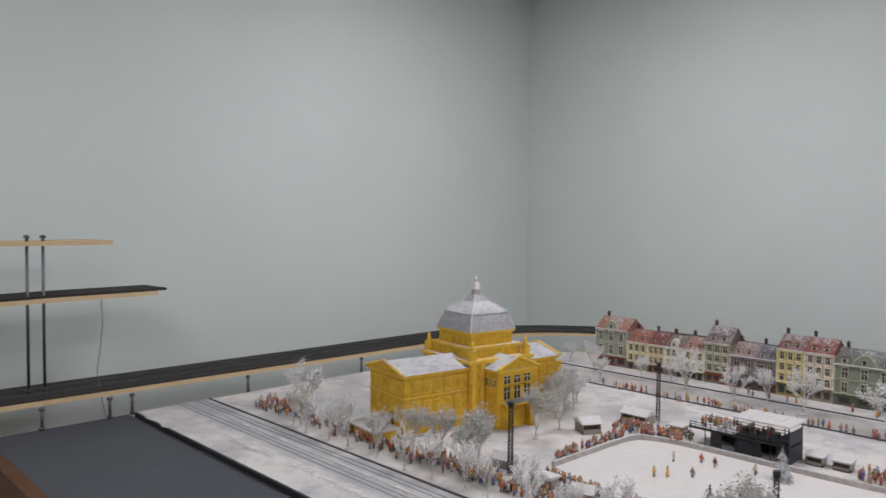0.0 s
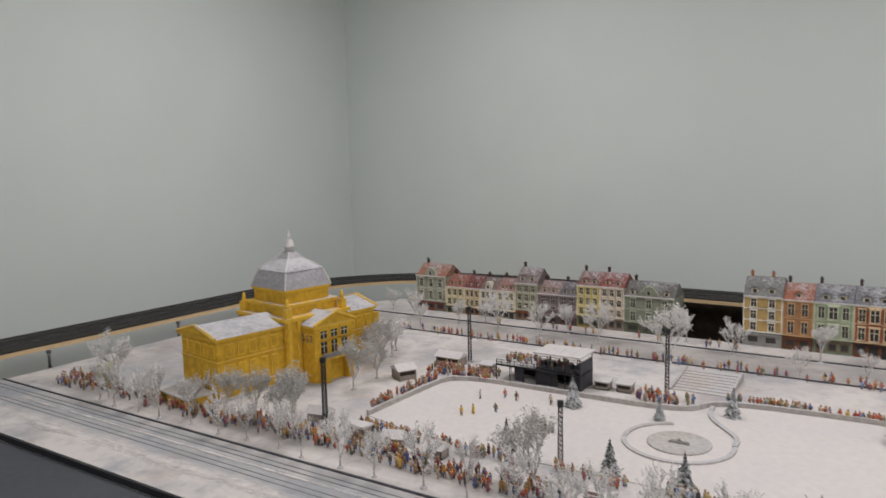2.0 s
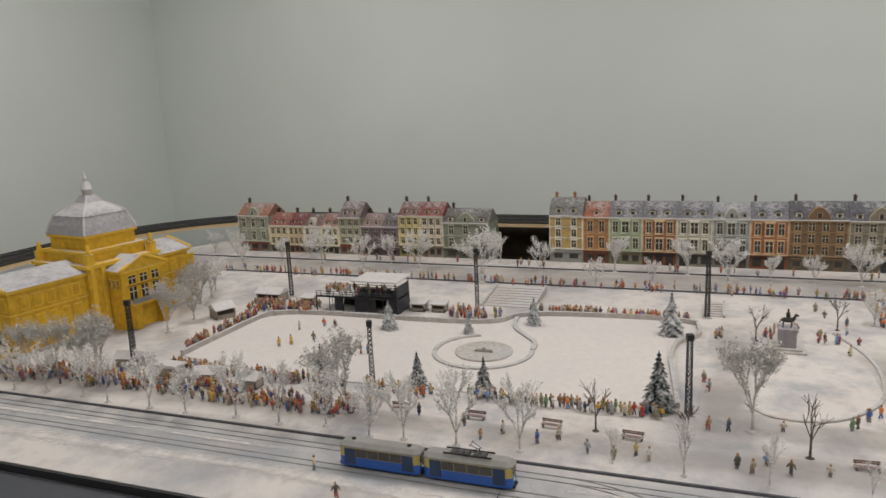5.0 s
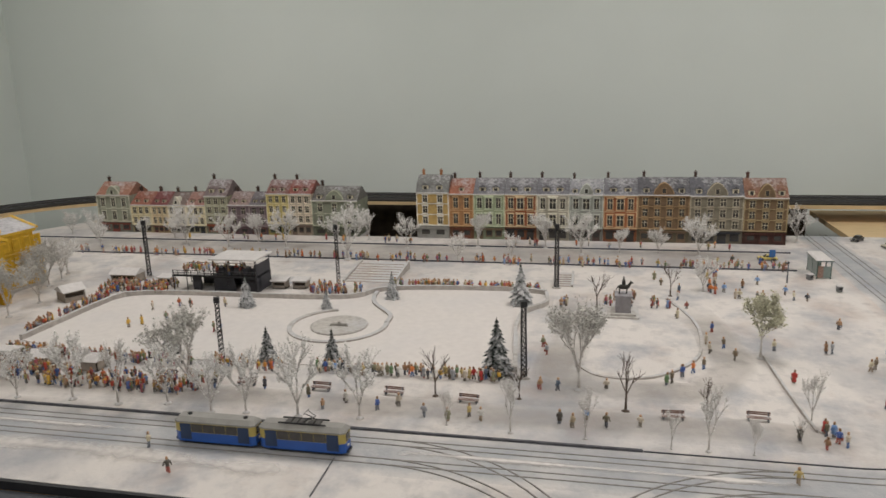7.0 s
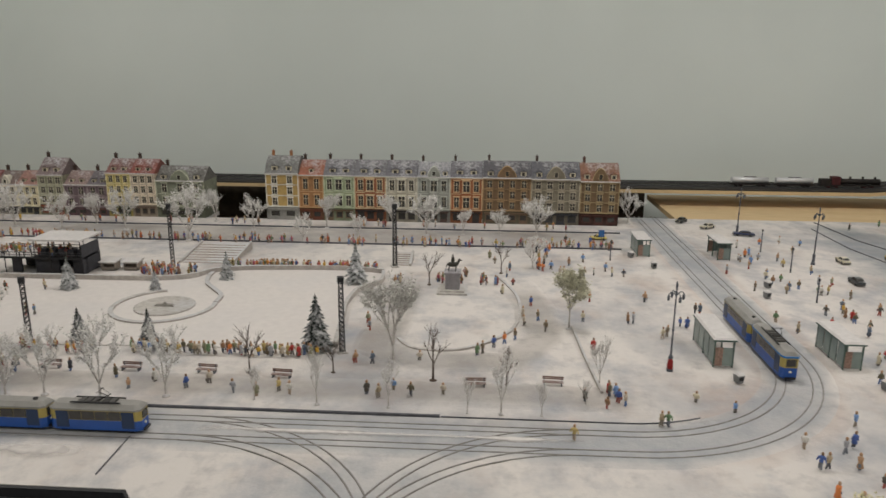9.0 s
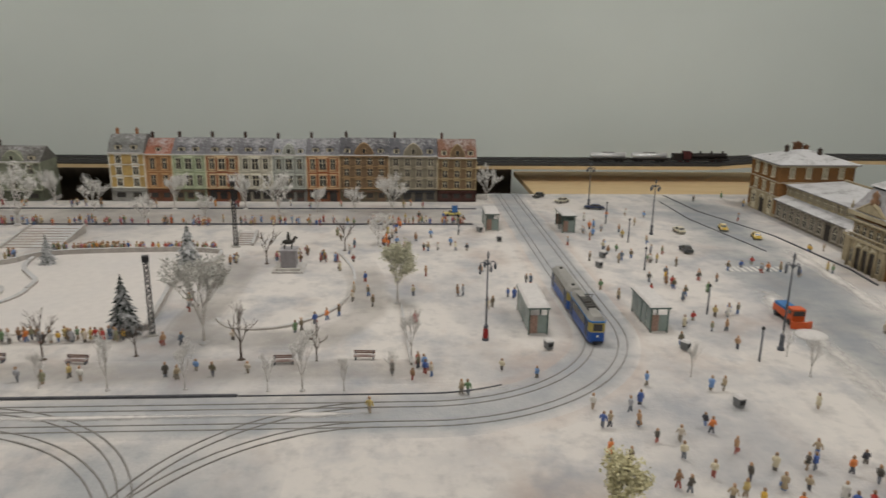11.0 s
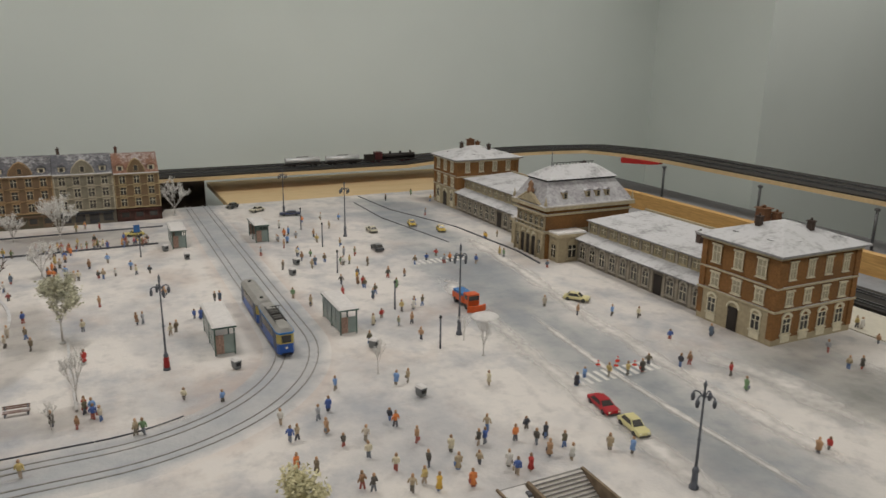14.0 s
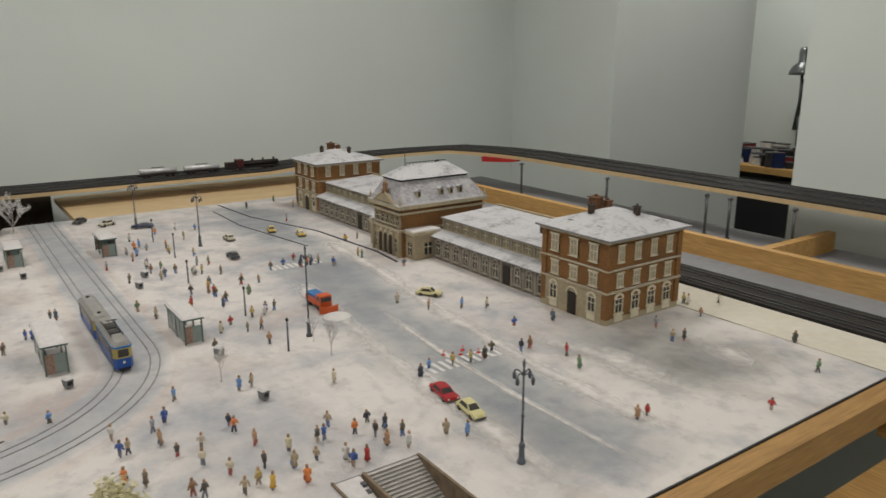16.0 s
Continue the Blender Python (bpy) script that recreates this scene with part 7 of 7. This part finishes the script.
for (a, b) in zip([(0.74, 2.14, 0.31), (0.742, 2.138, 0.24), (0.735, 2.14, 0.16), (0.725, 2.135, 0.10)], [(0.742, 2.138, 0.24), (0.735, 2.14, 0.16), (0.725, 2.135, 0.10), (0.71, 2.03, 0.0)]):
    tube(bm, a, b, 0.0012, 0.0012, 5)
cb = part("hanging_cable", bm, mat("grey_cable", "77787a", 0.6))
tagged(cb, "thin grey cable hanging from the curved shelf", "cable")

# ---- station end of the bench ----
bm = bmesh.new()
box(bm, 0.37, 0.43, -2.6, -1.35, -0.17, -0.12)
structure("lower_beam", bm, WOOD, "lower pine beam of the bench front", "trim")
bm = bmesh.new()
box(bm, 0.36, 0.47, -1.96, -1.88, -0.115, -0.052)
structure("beam_block", bm, WOOD, "short pine block under the front beam", "trim")
# red cloth hanging from the underside of the raised shelf
red = thing("red_cloth", pose(2.16, -2.462, 0.1185, 0, 0, 14), "dark red cloth hanging from the underside of the raised shelf", "cloth")
bm = bmesh.new()
hull(bm, [(x, y, z) for y in (-0.012, 0.012) for x, z in ((-0.085, 0.0), (0.085, 0.0), (0.082, -0.020), (0.02, -0.016), (-0.05, -0.011), (-0.084, -0.006))])
part("cloth", bm, mat("bright_red_cloth", "a92c28", 0.8, 0.2), red)

# ---- workroom beyond the doorway ----
desk = thing("workbench", pose(2.45, -5.45, FLOOR_Z), "cluttered wooden workbench in the room beyond the doorway", "workbench")
bm = bmesh.new()
box(bm, -0.45, 0.9, -0.4, 0.35, 0.76, 0.80)
part("worktop", bm, WOOD, desk)
for x in (-0.4, 0.85):
    for y in (-0.35, 0.3):
        bm = bmesh.new()
        box(bm, x - 0.03, x + 0.03, y - 0.03, y + 0.03, 0, 0.76)
        part("leg", bm, DARK, desk)
bm = bmesh.new()
box(bm, -0.1, 0.7, 0.0, 0.3, 0.25, 0.72)
part("drawer_unit", bm, DARK, desk)
WT = FLOOR_Z + 0.80
rng = random.Random(5)
for i in range(46):
    x, y = 2.42 + rng.uniform(0, 0.72), -5.75 + rng.uniform(0, 0.6)
    nm, lb, ca = rng.choice((("tool_box", "small dark tool box on the workbench", "box"), ("parts_tray", "small tray of parts on the workbench", "tray"), ("paper_pack", "pale paper pack on the workbench", "paper")))
    bm = bmesh.new()
    w, d, h = rng.uniform(0.025, 0.075), rng.uniform(0.025, 0.06), rng.uniform(0.02, 0.10)
    frustum(bm, (-w, w, -d, d), 0, (-w * 0.9, w * 0.9, -d * 0.9, d * 0.9), h)
    c = rng.choice(("26262a", "3a2a2a", "1f2f5c", "8a2f2f", "c9c6c0", "3d3a38")) if nm != "paper_pack" else "cfccc6"
    th = thing(nm, pose(x, y, WT, 0, 0, rng.uniform(0, 90)), lb, ca)
    part("body", bm, mat("clutter_" + c, c, 0.6, 0.2, 30), th)
    bm = bmesh.new()
    box(bm, -w * 0.93, w * 0.93, -d * 0.93, d * 0.93, h, h + 0.006)
    part("lid", bm, mat("clutter_lid", "4a484a", 0.5, 0.2, 30), th)
lamp = thing("desk_lamp", pose(2.63, -5.42, WT), "grey metal desk lamp with a domed shade", "desk lamp")
bm = bmesh.new()
lathe(bm, [(0.08, 0), (0.08, 0.02), (0.02, 0.03)], 16)
part("base", bm, DARK, lamp)
bm = bmesh.new()
tube(bm, (0, 0, 0.02), (0.02, 0.0, 0.32), 0.01, 0.01, 8)
tube(bm, (0.02, 0.0, 0.32), (0.03, 0.0, 0.60), 0.01, 0.01, 8)
part("arm", bm, STEEL, lamp)
bm = bmesh.new()
lathe(bm, [(0.084, 0.585), (0.08, 0.607), (0.064, 0.64), (0.036, 0.663), (0.031, 0.67), (0.031, 0.735), (0.024, 0.758), (0.004, 0.762)], 20, 0, (0.03, 0, 0))
part("shade", bm, mat("lamp_grey", "6f7272", 0.3, 0.1, 20, 0, metal=0.6), lamp)
coat = thing("hanging_apron", pose(2.90, -6.04, WT + 0.17), "dark green apron hanging on the workroom wall", "apron")
bm = bmesh.new()
hull(bm, [(x, y, z) for y in (0, 0.05) for x, z in ((-0.07, 0.0), (0.11, 0.0), (-0.055, 0.3), (0.07, 0.37), (0.0, 0.40))])
part("cloth", bm, mat("dark_green_cloth", "2a332e", 0.9, 0.3, 20, 0.4), coat)
bm = bmesh.new()
tube(bm, (0.02, 0.052, 0.36), (0.0, 0.056, 0.0), 0.006, 0.006, 6)
part("yellow_tape", bm, mat("yellow_tape", "b9962f", 0.6), coat)
